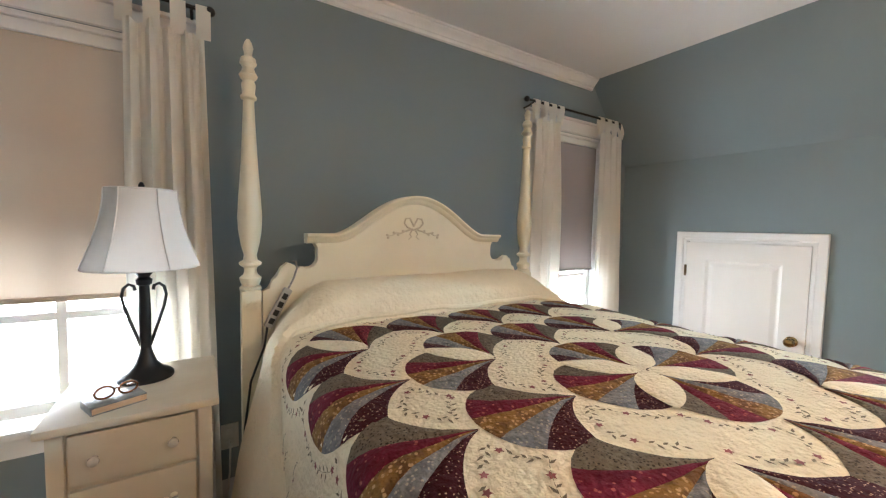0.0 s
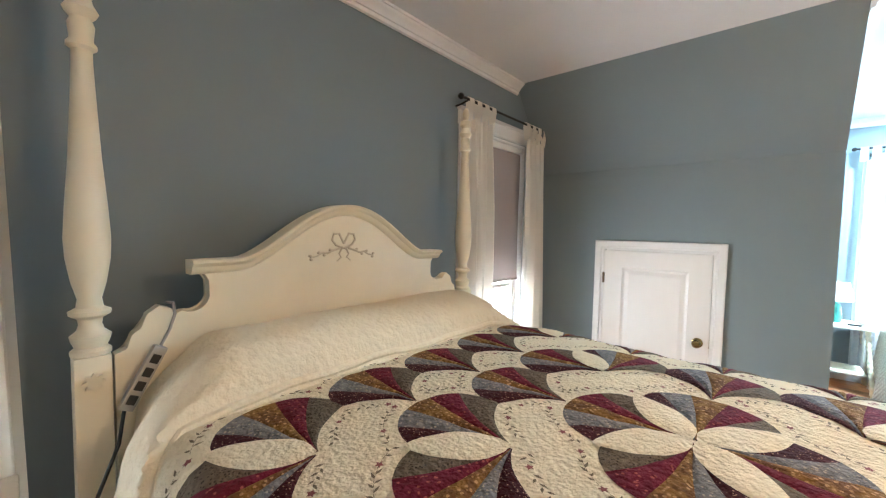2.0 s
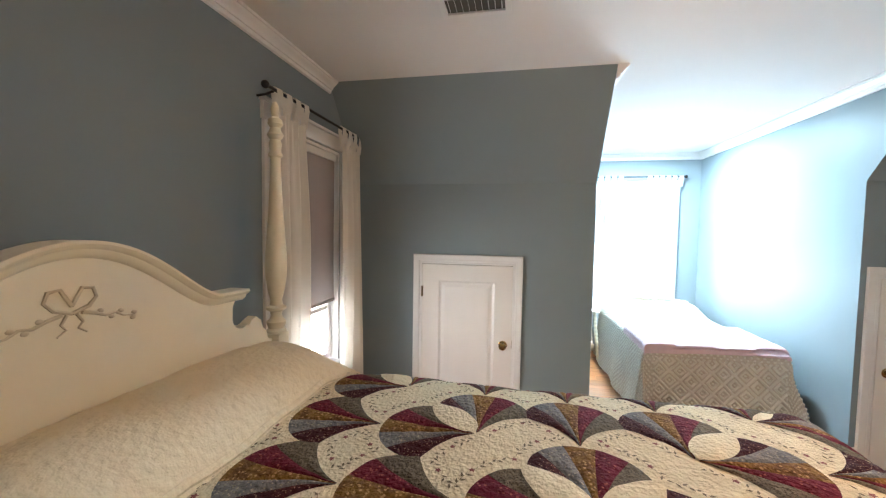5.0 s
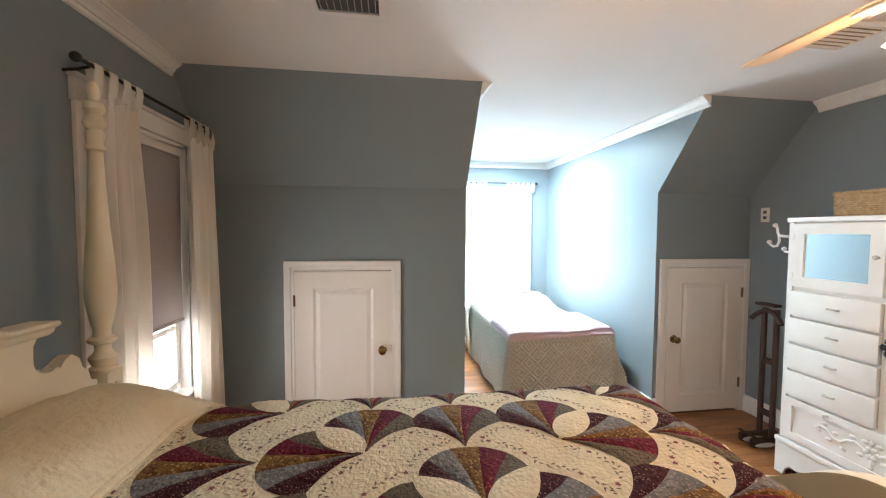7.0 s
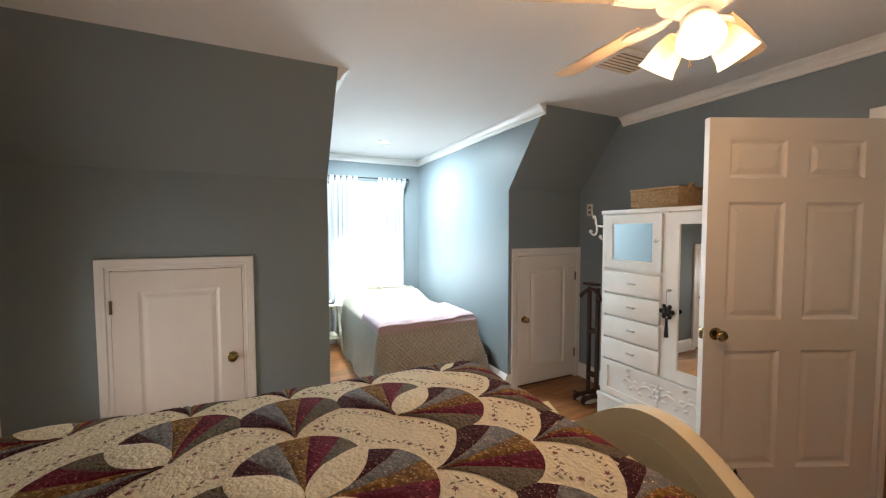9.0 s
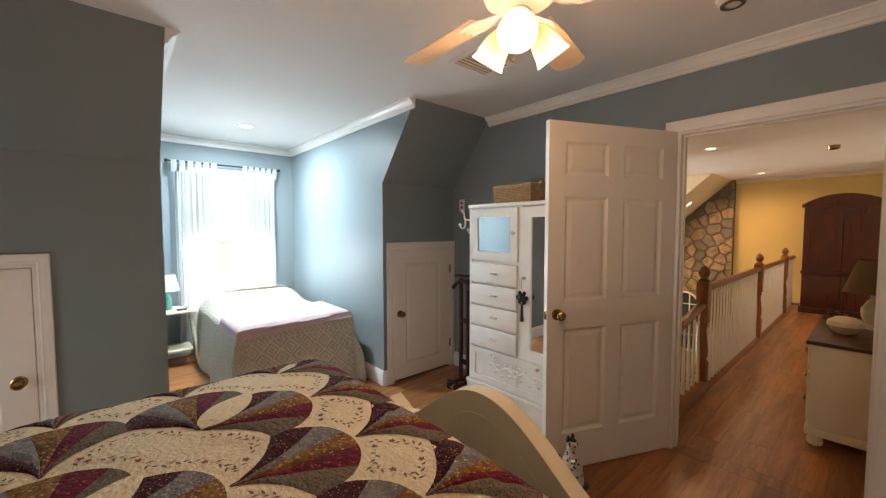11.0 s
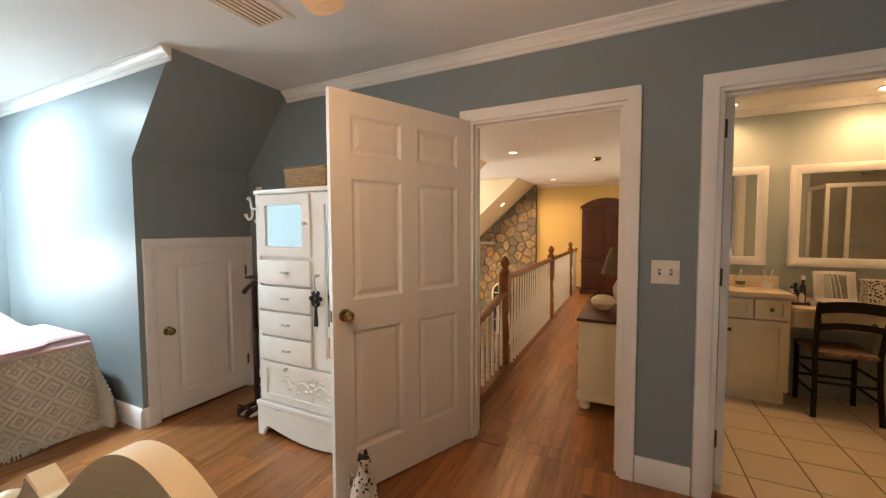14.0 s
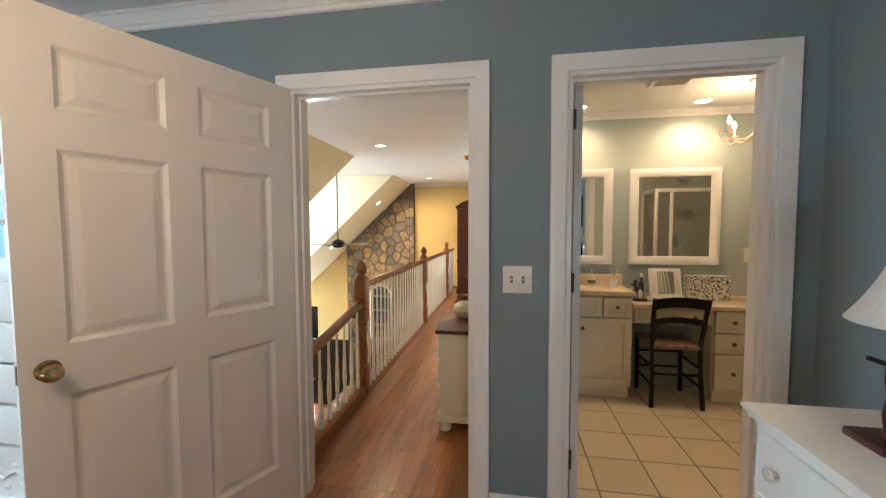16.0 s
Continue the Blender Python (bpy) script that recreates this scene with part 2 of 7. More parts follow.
# darker, greyer and less translucent copy of M_SHADE, for window_2
M_SHADE2 = sheer("darker_roller_shade", (0.33, 0.285, 0.275), 0.03, fine=900)
M_BLIND = sheer("white_cellular_blind", (0.48, 0.50, 0.55), 0.10)
M_LAMPSHADE = sheer("white_fabric_lampshade", (0.80, 0.755, 0.71), 0.22)
M_GLASS = glassy("clear_window_glass")
M_CRYSTAL = surface("pressed_glass_knob", (0.66, 0.63, 0.56), (0.50, 0.48, 0.43), 0.12, big=60, bump=0.0, coat=0.8)
M_MIRROR = surface("silvered_mirror", (0.86, 0.88, 0.88), (0.85, 0.87, 0.87), 0.01, 1.0, bump=0.0)
m, n, l, p = node_mat("lit_tulip_glass")
dist = n.new("ShaderNodeVectorMath")
dist.operation = "DISTANCE"
dist.inputs[1].default_value = (0, 0, -0.37)
l.new(coords(n, l), dist.inputs[0])
lit = ramp(n, l, dist.outputs["Value"], 0.070, 0.150)
l.new(mixed(n, l, lit, (1.0, 0.50, 0.10), (1.0, 0.82, 0.54)), p.inputs["Emission Color"])
p.inputs["Base Color"].default_value = (0.55, 0.50, 0.42, 1)
l.new(ramp_to(n, l, lit, 0.45, 4.2), p.inputs["Emission Strength"])
M_TULIP = m
M_LITDISC = glow("lit_lamp_lens", (1.0, 0.82, 0.55), 14.0)
M_WICKER = surface("woven_wicker", (0.42, 0.26, 0.12), (0.28, 0.16, 0.07), 0.7, big=60, fine=200, bump=0.5)
# dark grey that stands in for shade behind vent louvres and in switch slots
M_GRILLE = surface("grey_vent_shadow", (0.10, 0.09, 0.08), rough=0.8)
M_BRONZE = surface("dark_bronze_hinge", (0.16, 0.11, 0.06), rough=0.4, metal=0.9, big=40, bump=0.1)
M_PLASTIC = surface("ivory_plastic", (0.78, 0.75, 0.68), rough=0.4, big=20, bump=0.0)
M_BLACK = surface("black_plastic", (0.015, 0.015, 0.016), rough=0.35, big=20, bump=0.05)
M_COUNTER = surface("beige_cultured_marble", (0.72, 0.61, 0.46), (0.64, 0.52, 0.38), 0.25, big=9, fine=60, bump=0.03)
M_CABINET = surface("cream_cabinet_paint", (0.72, 0.65, 0.50), (0.68, 0.61, 0.47), 0.42, big=6, fine=80, bump=0.08)
M_TURQ = surface("turquoise_ceramic", (0.10, 0.48, 0.40), rough=0.2, big=10, bump=0.02, coat=0.5)
M_PINK = surface("pink_fleece", (0.62, 0.455, 0.475), (0.56, 0.40, 0.425), 0.95, big=8, fine=350, bump=0.6, dist=0.003)
M_CHENILLE = surface("cream_chenille", (0.74, 0.66, 0.53), (0.70, 0.62, 0.49), 0.95, big=5, fine=260, bump=0.8, dist=0.004)
M_SPREAD = surface("cream_matelasse", (0.80, 0.68, 0.48), (0.76, 0.64, 0.45), 0.92, big=7, fine=48, bump=0.9, dist=0.008)
M_QCREAM = print_cloth("cream_quilt_cotton", (0.76, 0.66, 0.47), (0.72, 0.62, 0.44), (0.70, 0.60, 0.43), 60, 0.0)
M_QDARK = print_cloth("dark_burgundy_dotted_cotton", (0.050, 0.010, 0.014), (0.042, 0.009, 0.012), (0.40, 0.25, 0.17), 150, 0.22)
M_QBLUE = print_cloth("grey_blue_cotton", (0.20, 0.19, 0.185), (0.14, 0.135, 0.14), (0.33, 0.29, 0.24), 110, 0.27)
M_QGOLD = print_cloth("mustard_floral_cotton", (0.215, 0.115, 0.030), (0.13, 0.060, 0.022), (0.40, 0.24, 0.11), 95, 0.31)
M_QRED = print_cloth("burgundy_floral_cotton", (0.135, 0.013, 0.028), (0.10, 0.010, 0.020), (0.30, 0.08, 0.07), 75, 0.22)
M_QOLIVE = print_cloth("taupe_print_cotton", (0.150, 0.120, 0.082), (0.125, 0.10, 0.07), (0.050, 0.038, 0.028), 150, 0.30)
M_LEAF = surface("green_embroidery_thread", (0.145, 0.105, 0.055), rough=0.8, fine=600)
M_BLOOM = surface("rose_embroidery_thread", (0.22, 0.055, 0.050), rough=0.8, fine=600)

# ---- mesh helpers (all in world metres) ----
BASE = {}


def thing(name, at, label, category, group="", kind=""):
    ob = new(name)
    ob.location, ob.empty_display_size = at, 0.1
    BASE[ob.name] = Vector(at)
    return tagged(ob, label, category, group, kind)


def part(name, bm, material, parent=None, label="", smooth=True, angle=40):
    me = bpy.data.meshes.new(name)
    ob = new(name, me)
    off = BASE[parent.name] if parent else Vector((0, 0, 0))
    BASE[ob.name] = off
    bmesh.ops.recalc_face_normals(bm, faces=bm.faces)
    bm.to_mesh(me)
    bm.free()
    if off.length:
        me.transform(Matrix.Translation(-off))
    for m in (material if isinstance(material, list) else [material]):
        me.materials.append(m)
    if smooth:
        me.shade_smooth()
        me.set_sharp_from_angle(angle=radians(angle))
    if parent:
        ob.parent = parent
    return tagged(ob, label)


def setting(name, bm, material, label, category, smooth=True):
    return tagged(part(name, bm, material, None, "", smooth), label, category, "", "structure")


def box(x0, x1, y0, y1, z0, z1, r=0.0, bm=None, seg=2):
    bm = bm or bmesh.new()
    m = pose((x0 + x1) / 2, (y0 + y1) / 2, (z0 + z1) / 2) @ Matrix.Diagonal((abs(x1 - x0), abs(y1 - y0), abs(z1 - z0), 1))
    vs = bmesh.ops.create_cube(bm, size=1, matrix=m)["verts"]
    if r:
        es = list({e for v in vs for e in v.link_edges})
        bmesh.ops.bevel(bm, geom=es, offset=min(r, 0.45 * min(abs(x1 - x0), abs(y1 - y0), abs(z1 - z0))), segments=seg, affect="EDGES", profile=0.6)
    return bm


def lathe(profile, at=(0, 0, 0), steps=24, bm=None, m=None, caps=True):
    """A turned solid: (radius, height) pairs from the bottom to the top."""
    bm = bm or bmesh.new()
    m = m or Matrix.Translation(at)
    rings = []
    for r, z in profile:
        if r < 1e-5:
            rings.append([bm.verts.new(m @ Vector((0, 0, z)))])
        else:
            rings.append([bm.verts.new(m @ Vector((r * math.cos(2 * math.pi * k / steps), r * math.sin(2 * math.pi * k / steps), z))) for k in range(steps)])
    for a, b in zip(rings, rings[1:]):
        for k in range(steps):
            j = (k + 1) % steps
            if len(a) == 1 and len(b) > 1:
                bm.faces.new((a[0], b[k], b[j]))
            elif len(b) == 1 and len(a) > 1:
                bm.faces.new((a[k], a[j], b[0]))
            elif len(a) > 1:
                bm.faces.new((a[k], a[j], b[j], b[k]))
    for ring, flip in ((rings[0], True), (rings[-1], False)):
        if len(ring) > 1 and caps:
            bm.faces.new(ring[::-1] if flip else ring)
    return bm


def prism(outline, depth, m=None, bm=None, r=0.0):
    """An outline in the plane (a, b), drawn out by depth along the third axis and placed by m."""
    bm = bm or bmesh.new()
    m = m or Matrix.Identity(4)
    lo = [bm.verts.new(m @ Vector((a, b, 0))) for a, b in outline]
    hi = [bm.verts.new(m @ Vector((a, b, depth))) for a, b in outline]
    bm.faces.new(lo[::-1])
    top = bm.faces.new(hi)
    n = len(lo)
    for k in range(n):
        bm.faces.new((lo[k], lo[(k + 1) % n], hi[(k + 1) % n], hi[k]))
    if r:
        bmesh.ops.bevel(bm, geom=list(top.edges), offset=r, segments=2, affect="EDGES")
    return bm


UPX = Matrix(((1, 0, 0, 0), (0, 0, 1, 0), (0, 1, 0, 0), (0, 0, 0, 1)))    # outline (x, z), drawn along y


def tube(points, radius, steps=8, bm=None, taper=None):
    """A round rod along a row of points."""
    bm = bm or bmesh.new()
    pts = [Vector(p) for p in points]
    rings, side = [], None
    for i, p in enumerate(pts):
        d = (pts[min(i + 1, len(pts) - 1)] - pts[max(i - 1, 0)]).normalized()
        if side is None:
            side = d.orthogonal().normalized()
        side = (side - d * side.dot(d)).normalized()
        up = d.cross(side)
        r = radius * (taper(i / (len(pts) - 1)) if taper else 1)
        rings.append([bm.verts.new(p + r * (math.cos(2 * math.pi * k / steps) * side + math.sin(2 * math.pi * k / steps) * up)) for k in range(steps)])
    for a, b in zip(rings, rings[1:]):
        for k in range(steps):
            bm.faces.new((a[k], a[(k + 1) % steps], b[(k + 1) % steps], b[k]))
    bm.faces.new(rings[0][::-1])
    bm.faces.new(rings[-1])
    return bm


def ball(at, r, bm=None, squash=(1, 1, 1), seg=16):
    bm = bm or bmesh.new()
    bmesh.ops.create_uvsphere(bm, u_segments=seg, v_segments=max(6, seg // 2), radius=1, matrix=Matrix.Translation(at) @ Matrix.Diagonal((r * squash[0], r * squash[1], r * squash[2], 1)))
    return bm


def sheet(fn, nu, nv, thick=0.0):
    """A grid surface fn(i / nu, j / nv); thick gives it a back."""
    bm = bmesh.new()
    g = [[bm.verts.new(fn(i / nu, j / nv)) for j in range(nv + 1)] for i in range(nu + 1)]
    for i in range(nu):
        for j in range(nv):
            bm.faces.new((g[i][j], g[i + 1][j], g[i + 1][j + 1], g[i][j + 1]))
    if thick:
        bm.normal_update()
        back = [[bm.verts.new(v.co - v.normal * thick) for v in row] for row in g]
        for i in range(nu):
            for j in range(nv):
                bm.faces.new((back[i][j], back[i][j + 1], back[i + 1][j + 1], back[i + 1][j]))
        rim = [(i, 0) for i in range(nu)] + [(nu, j) for j in range(nv)] + [(i, nv) for i in range(nu, 0, -1)] + [(0, j) for j in range(nv, 0, -1)]
        for (a, b), (c, d) in zip(rim, rim[1:] + rim[:1]):
            bm.faces.new((g[a][b], g[c][d], back[c][d], back[a][b]))
    return bm


def pierced(axis, a0, a1, z0, z1, near, far, holes, bm=None):
    """A wall along axis with rectangular holes (a0, a1, z0, z1), from near to far across."""
    bm = bm or bmesh.new()
    cuts = sorted({a0, a1, *(h[0] for h in holes), *(h[1] for h in holes)})
    zs = sorted({z0, z1, *(h[2] for h in holes), *(h[3] for h in holes)})
    for p, q in zip(cuts, cuts[1:]):
        run = None
        for u, v in zip(zs, zs[1:]):
            c, d = (p + q) / 2, (u + v) / 2
            if any(h[0] < c < h[1] and h[2] < d < h[3] for h in holes):
                if run:
                    box(*((p, q, near, far) if axis == "x" else (near, far, p, q)), *run, bm=bm)
                run = None
            else:
                run = (run[0], v) if run else (u, v)
        if run:
            box(*((p, q, near, far) if axis == "x" else (near, far, p, q)), *run, bm=bm)
    return bm


def smoothstep(x):
    x = max(0.0, min(1.0, x))
    return x * x * (3 - 2 * x)

# ---- bedroom shell ----
T = 0.12
hall_hole, bath_hole = (*HALL, -1, DOORZ), (*BATH, -1, DOORZ)
setting("wall_north", pierced("x", WX - T, KX + 0.12, 0, CEIL, NY, NY + T, [(*WIN1, WZ0, WZ1), (*WIN2, WZ0, WZ1)]), M_WALL, "smooth blue-grey painted wall behind the big bed", "wall")
setting("wall_south", pierced("x", WX - T, KX + 0.12, 0, CEIL, SY, SY - T, [hall_hole, bath_hole]), M_WALL, "blue-grey painted wall with two white-cased door openings", "wall")
setting("wall_west", box(WX - T, WX, SY, NY, 0, CEIL), M_WALL, "plain blue-grey painted wall behind the dresser", "wall")
KZ = 1.253
K1, K2 = (0.817, 1.543), (-2.123, -1.397)
setting("wall_knee_north", pierced("y", DN + 0.1, NY, 0, SLZ, KX, KX + T, [(*K1, -1, KZ)]), M_WALL, "low blue-grey knee wall with an attic door", "wall")
setting("wall_knee_south", pierced("y", SY, DS - 0.1, 0, SLZ, KX, KX + T, [(K2[0], DS - 0.1, -1, KZ)]), M_WALL, "low blue-grey knee wall with an attic door", "wall")
slope = [(KX, SLZ), (KX + T, SLZ), (KX + T, SLZ + 0.03), (SLX + 0.16, CEIL), (SLX, CEIL)]
for nm, y0, y1 in (("wall_slope_north", DN + 0.1, NY), ("wall_slope_south", SY, DS - 0.1)):
    setting(nm, prism(slope, y1 - y0, Matrix.Translation((0, y0, 0)) @ UPX), M_WALL, "sloped blue-grey painted ceiling under the roof", "wall", False)
cheek = [(KX, 0), (DE, 0), (DE, CEIL), (SLX, CEIL), (KX, SLZ)]
setting("wall_dormer_north", prism(cheek, 0.1, Matrix.Translation((0, DN, 0)) @ UPX), M_WALL, "blue-grey painted dormer cheek wall", "wall", False)
setting("wall_dormer_south", prism(cheek, 0.1, Matrix.Translation((0, DS - 0.1, 0)) @ UPX), M_WALL, "blue-grey painted dormer cheek wall", "wall", False)
setting("wall_dormer_end", pierced("y", DS - 0.1, DN + 0.1, 0, CEIL, DE, DE + T, [(DW0, DW1, WZ0, WZ1)]), M_WALL, "blue-grey painted wall round the dormer window", "wall")
ceil = box(WX - T, SLX + 0.2, SY - T, NY + T, CEIL, CEIL + 0.1)
box(SLX + 0.2, DE + T, DS - 0.1, DN + 0.1, CEIL, CEIL + 0.1, bm=ceil)
setting("ceiling", ceil, M_CEIL, "flat white painted ceiling", "ceiling")
attic = box(KX + 0.5, KX + 0.55, DN + 0.1, NY + T, 0, 2)
box(KX + 0.5, KX + 0.55, SY - T, DS - 0.1, 0, 2, bm=attic)
setting("attic_backing", attic, M_GAP, "dark attic space behind the low doors", "wall")

CROWN = [(a * 0.72, b * 0.78) for a, b in [(0, 0), (0.088, 0), (0.088, -0.016), (0.076, -0.017), (0.074, -0.024), (0.064, -0.032), (0.048, -0.044), (0.036, -0.058), (0.034, -0.068), (0.022, -0.069), (0.020, -0.090), (0.010, -0.096), (0, -0.096)]]
BASEB = [(0, 0), (0.016, 0), (0.016, 0.105), (0.011, 0.118), (0.006, 0.135), (0, 0.14)]


def run_trim(name, profile, p, q, z, out, material, label, category, mitre=0.0):
    """A moulding from p to q (plan points); out is the way it stands off its wall. mitre shortens its far edge."""
    p, q, o = Vector((*p, z)), Vector((*q, z)), Vector((*out, 0))
    d = (q - p).normalized()
    bm = bmesh.new()
    rows = [[bm.verts.new(e + o * a + s * d * a * mitre + Vector((0, 0, b))) for a, b in profile] for e, s in ((p, 1), (q, -1))]
    n = len(profile)
    for k in range(n):
        bm.faces.new((rows[0][k], rows[0][(k + 1) % n], rows[1][(k + 1) % n], rows[1][k]))
    bm.faces.new(rows[0])
    bm.faces.new(rows[1][::-1])
    return setting(name, bm, material, label, category)


CL = ("white crown moulding along the ceiling", "moulding")
run_trim("crown_north", CROWN, (WX, NY), (SLX, NY), CEIL, (0, -1), M_TRIM, *CL)
run_trim("crown_south", CROWN, (WX, SY), (SLX, SY), CEIL, (0, 1), M_TRIM, *CL)
run_trim("crown_west", CROWN, (WX, SY), (WX, NY), CEIL, (1, 0), M_TRIM, *CL, mitre=1)
run_trim("crown_dormer_north", CROWN, (SLX, DN), (DE, DN), CEIL, (0, -1), M_TRIM, *CL)
run_trim("crown_dormer_south", CROWN, (SLX, DS), (DE, DS), CEIL, (0, 1), M_TRIM, *CL)
run_trim("crown_dormer_end", CROWN, (DE, DS), (DE, DN), CEIL, (-1, 0), M_TRIM, *CL, mitre=1)
BL = ("white painted baseboard", "baseboard")
run_trim("baseboard_north", BASEB, (WX, NY), (KX, NY), 0, (0, -1), M_TRIM, *BL)
run_trim("baseboard_south_middle", BASEB, (BATH[1] + 0.075, SY), (HALL[0] - 0.072, SY), 0, (0, 1), M_TRIM, *BL)
run_trim("baseboard_south_east", BASEB, (HALL[1] + 0.075, SY), (KX, SY), 0, (0, 1), M_TRIM, *BL)
run_trim("baseboard_west", BASEB, (WX, SY), (WX, NY), 0, (1, 0), M_TRIM, *BL)
run_trim("baseboard_dormer_south", BASEB, (KX, DS), (DE, DS), 0, (0, 1), M_TRIM, *BL)
run_trim("baseboard_dormer_north", BASEB, (KX, DN), (DE, DN), 0, (0, -1), M_TRIM, *BL)
run_trim("baseboard_dormer_end", BASEB, (DE, DS), (DE, DN), 0, (-1, 0), M_TRIM, *BL)
run_trim("baseboard_knee_north", BASEB, (KX, DN), (KX, K1[0] - 0.052), 0, (-1, 0), M_TRIM, *BL)
run_trim("baseboard_knee_corner", BASEB, (KX, K1[1] + 0.052), (KX, NY), 0, (-1, 0), M_TRIM, *BL)
run_trim("baseboard_knee_south", BASEB, (KX, K2[1] + 0.052), (KX, DS), 0, (-1, 0), M_TRIM, *BL)

CASE = [(0, 0), (0, 0.012), (0.010, 0.018), (0.030, 0.016), (0.050, 0.020), (0.066, 0.018), (0.070, 0.010), (0.070, 0)]


def casing(name, a0, a1, z0, z1, place, label, w=0.070):
    """A moulded frame round an opening in the plane (a, z); place maps (a, out, z) to the world."""
    bm = bmesh.new()
    path = [((a0, z0), (-1, 0)), ((a0, z1), (-1, 1)), ((a1, z1), (1, 1)), ((a1, z0), (1, 0))]
    rings = [[bm.verts.new(place(a + da * s * w / 0.070, o, z + dz * s * w / 0.070)) for s, o in CASE] for (a, z), (da, dz) in path]
    n = len(CASE)
    for r1, r2 in zip(rings, rings[1:]):
        for k in range(n):
            bm.faces.new((r1[k], r1[(k + 1) % n], r2[(k + 1) % n], r2[k]))
    bm.faces.new(rings[0])
    bm.faces.new(rings[-1][::-1])
    return setting(name, bm, M_TRIM, label, "trim")


south = lambda a, o, z: Vector((a, SY + o, z))
north = lambda a, o, z: Vector((a, NY - o, z))
knee = lambda a, o, z: Vector((KX - o, a, z))
dorm = lambda a, o, z: Vector((DE - o, a, z))
casing("casing_hall_door", *HALL, 0, DOORZ, south, "white moulded door casing")
casing("casing_bath_door", *BATH, 0, DOORZ, south, "white moulded door casing")
casing("casing_attic_door_north", *K1, 0, KZ, knee, "white moulded casing round a low door", 0.052)
casing("casing_attic_door_south", *K2, 0, KZ, knee, "white moulded casing round a low door", 0.052)


def jambs(name, a0, a1, z1, place, depth, out=0.001, stop=-0.04):
    bm = bmesh.new()
    for u0, u1, v0, v1 in ((a0, a0 + 0.018, 0, z1), (a1 - 0.018, a1, 0, z1), (a0 + 0.018, a1 - 0.018, z1 - 0.018, z1)):
        p, q = place(u0, out, v0), place(u1, -depth, v1)
        box(p.x, q.x, p.y, q.y, p.z, q.z, bm=bm)
    for u0, u1, v0, v1 in ((a0 + 0.018, a0 + 0.030, 0, z1 - 0.018), (a1 - 0.030, a1 - 0.018, 0, z1 - 0.018), (a0 + 0.030, a1 - 0.030, z1 - 0.030, z1 - 0.018)):
        p, q = place(u0, stop, v0), place(u1, -0.075, v1)
        box(p.x, q.x, p.y, q.y, p.z, q.z, bm=bm)
    return setting(name, bm, M_TRIM, "white painted door jamb", "door frame")


jambs("jamb_hall_door", *HALL, DOORZ, south, T + 0.001)
jambs("jamb_bath_door", *BATH, DOORZ, south, T + 0.001)
jambs("jamb_attic_door_north", *K1, KZ, knee, T, 0.011)
jambs("jamb_attic_door_south", *K2, KZ, knee, T, 0.011)


# ---- panelled doors ----
def door_leaf(name, w, h, panels, label, knob_z, hinge_left, thick=0.035, knobs=(1, 1), hinges=(), relief=1.0):
    """A leaf in the plane (x, z) from its hinge edge at x = 0 to x = w; panels are sunk fields (x0, x1, z0, z1) on both faces."""
    door = tagged(new(name), label, "door", "", "structure")
    BASE[door.name] = Vector((0, 0, 0))
    bm = bmesh.new()
    pierced("x", 0, w, 0, h, -thick / 2, thick / 2, panels, bm)
    part("slab", bm, M_DOOR, door)
    for x0, x1, z0, z1 in panels:
        bm = bmesh.new()
        steps = [(0.0, 0.5), (0.004, 0.40), (0.014, 0.20), (0.022, 0.16), (0.048, 0.36)]
        for s in (-1, 1):
            rings = [[bm.verts.new((x, s * thick * (0.5 - (0.5 - d) * relief), z)) for x, z in ((x0 + i, z0 + i), (x1 - i, z0 + i), (x1 - i, z1 - i), (x0 + i, z1 - i))] for i, d in steps]
            for a, b in zip(rings, rings[1:]):
                for k in range(4):
                    bm.faces.new((a[k], a[(k + 1) % 4], b[(k + 1) % 4], b[k]))
            bm.faces.new(rings[-1])
        part("raised_panel", bm, M_DOOR, door, smooth=False)
    for s in (-1, 1):
        if knobs[0 if s < 0 else 1]:
            m = pose(w - 0.062, s * thick / 2, knob_z, -90 * s)
            kb = lathe([(0, 0), (0.032, 0), (0.032, 0.004), (0.026, 0.008), (0.012, 0.010), (0.011, 0.028), (0.020, 0.032), (0.027, 0.042), (0.027, 0.052), (0.020, 0.060), (0.0, 0.063)], m=m, steps=20)
            part("door_knob", kb, M_NICKEL, door, "round antique brass knob")
    part("latch_plate", box(w - 0.001, w + 0.002, -0.012, 0.012, knob_z - 0.028, knob_z + 0.028, 0.0008), M_NICKEL, door, "brass latch plate on the edge")
    for z in hinges:
        part("hinge", tube([(-0.006, thick / 2 * hinge_left, z - 0.045), (-0.006, thick / 2 * hinge_left, z + 0.045)], 0.007), M_BRONZE, door, "bronze butt hinge")
    return door


W = 0.914
SIX = [(x0, x1, z0, z1) for z0, z1 in ((0.22, 0.84), (1.00, 1.60), (1.72, 1.91)) for x0, x1 in ((0.108, 0.402), (0.513, 0.806))]
d1 = door_leaf("door_1", W, 2.02, SIX, "white six-panel interior door standing open into the room", 0.93, -1, hinges=(0.25, 1.1, 1.85))
d1.matrix_world = pose(1.100, SY + 0.008, 0.012, 0, 0, 66.0)
d2 = door_leaf("door_2", 0.78, 2.0, [(a * 0.85, b * 0.85, c, d) for a, b, c, d in SIX], "white six-panel bathroom door standing open", 0.93, 1, hinges=(0.25, 1.1, 1.85))
d2.matrix_world = pose(-0.262, SY - 0.125, 0.012, 0, 0, -91)
LOW = [(0.130, 0.556, 0.14, 1.085)]
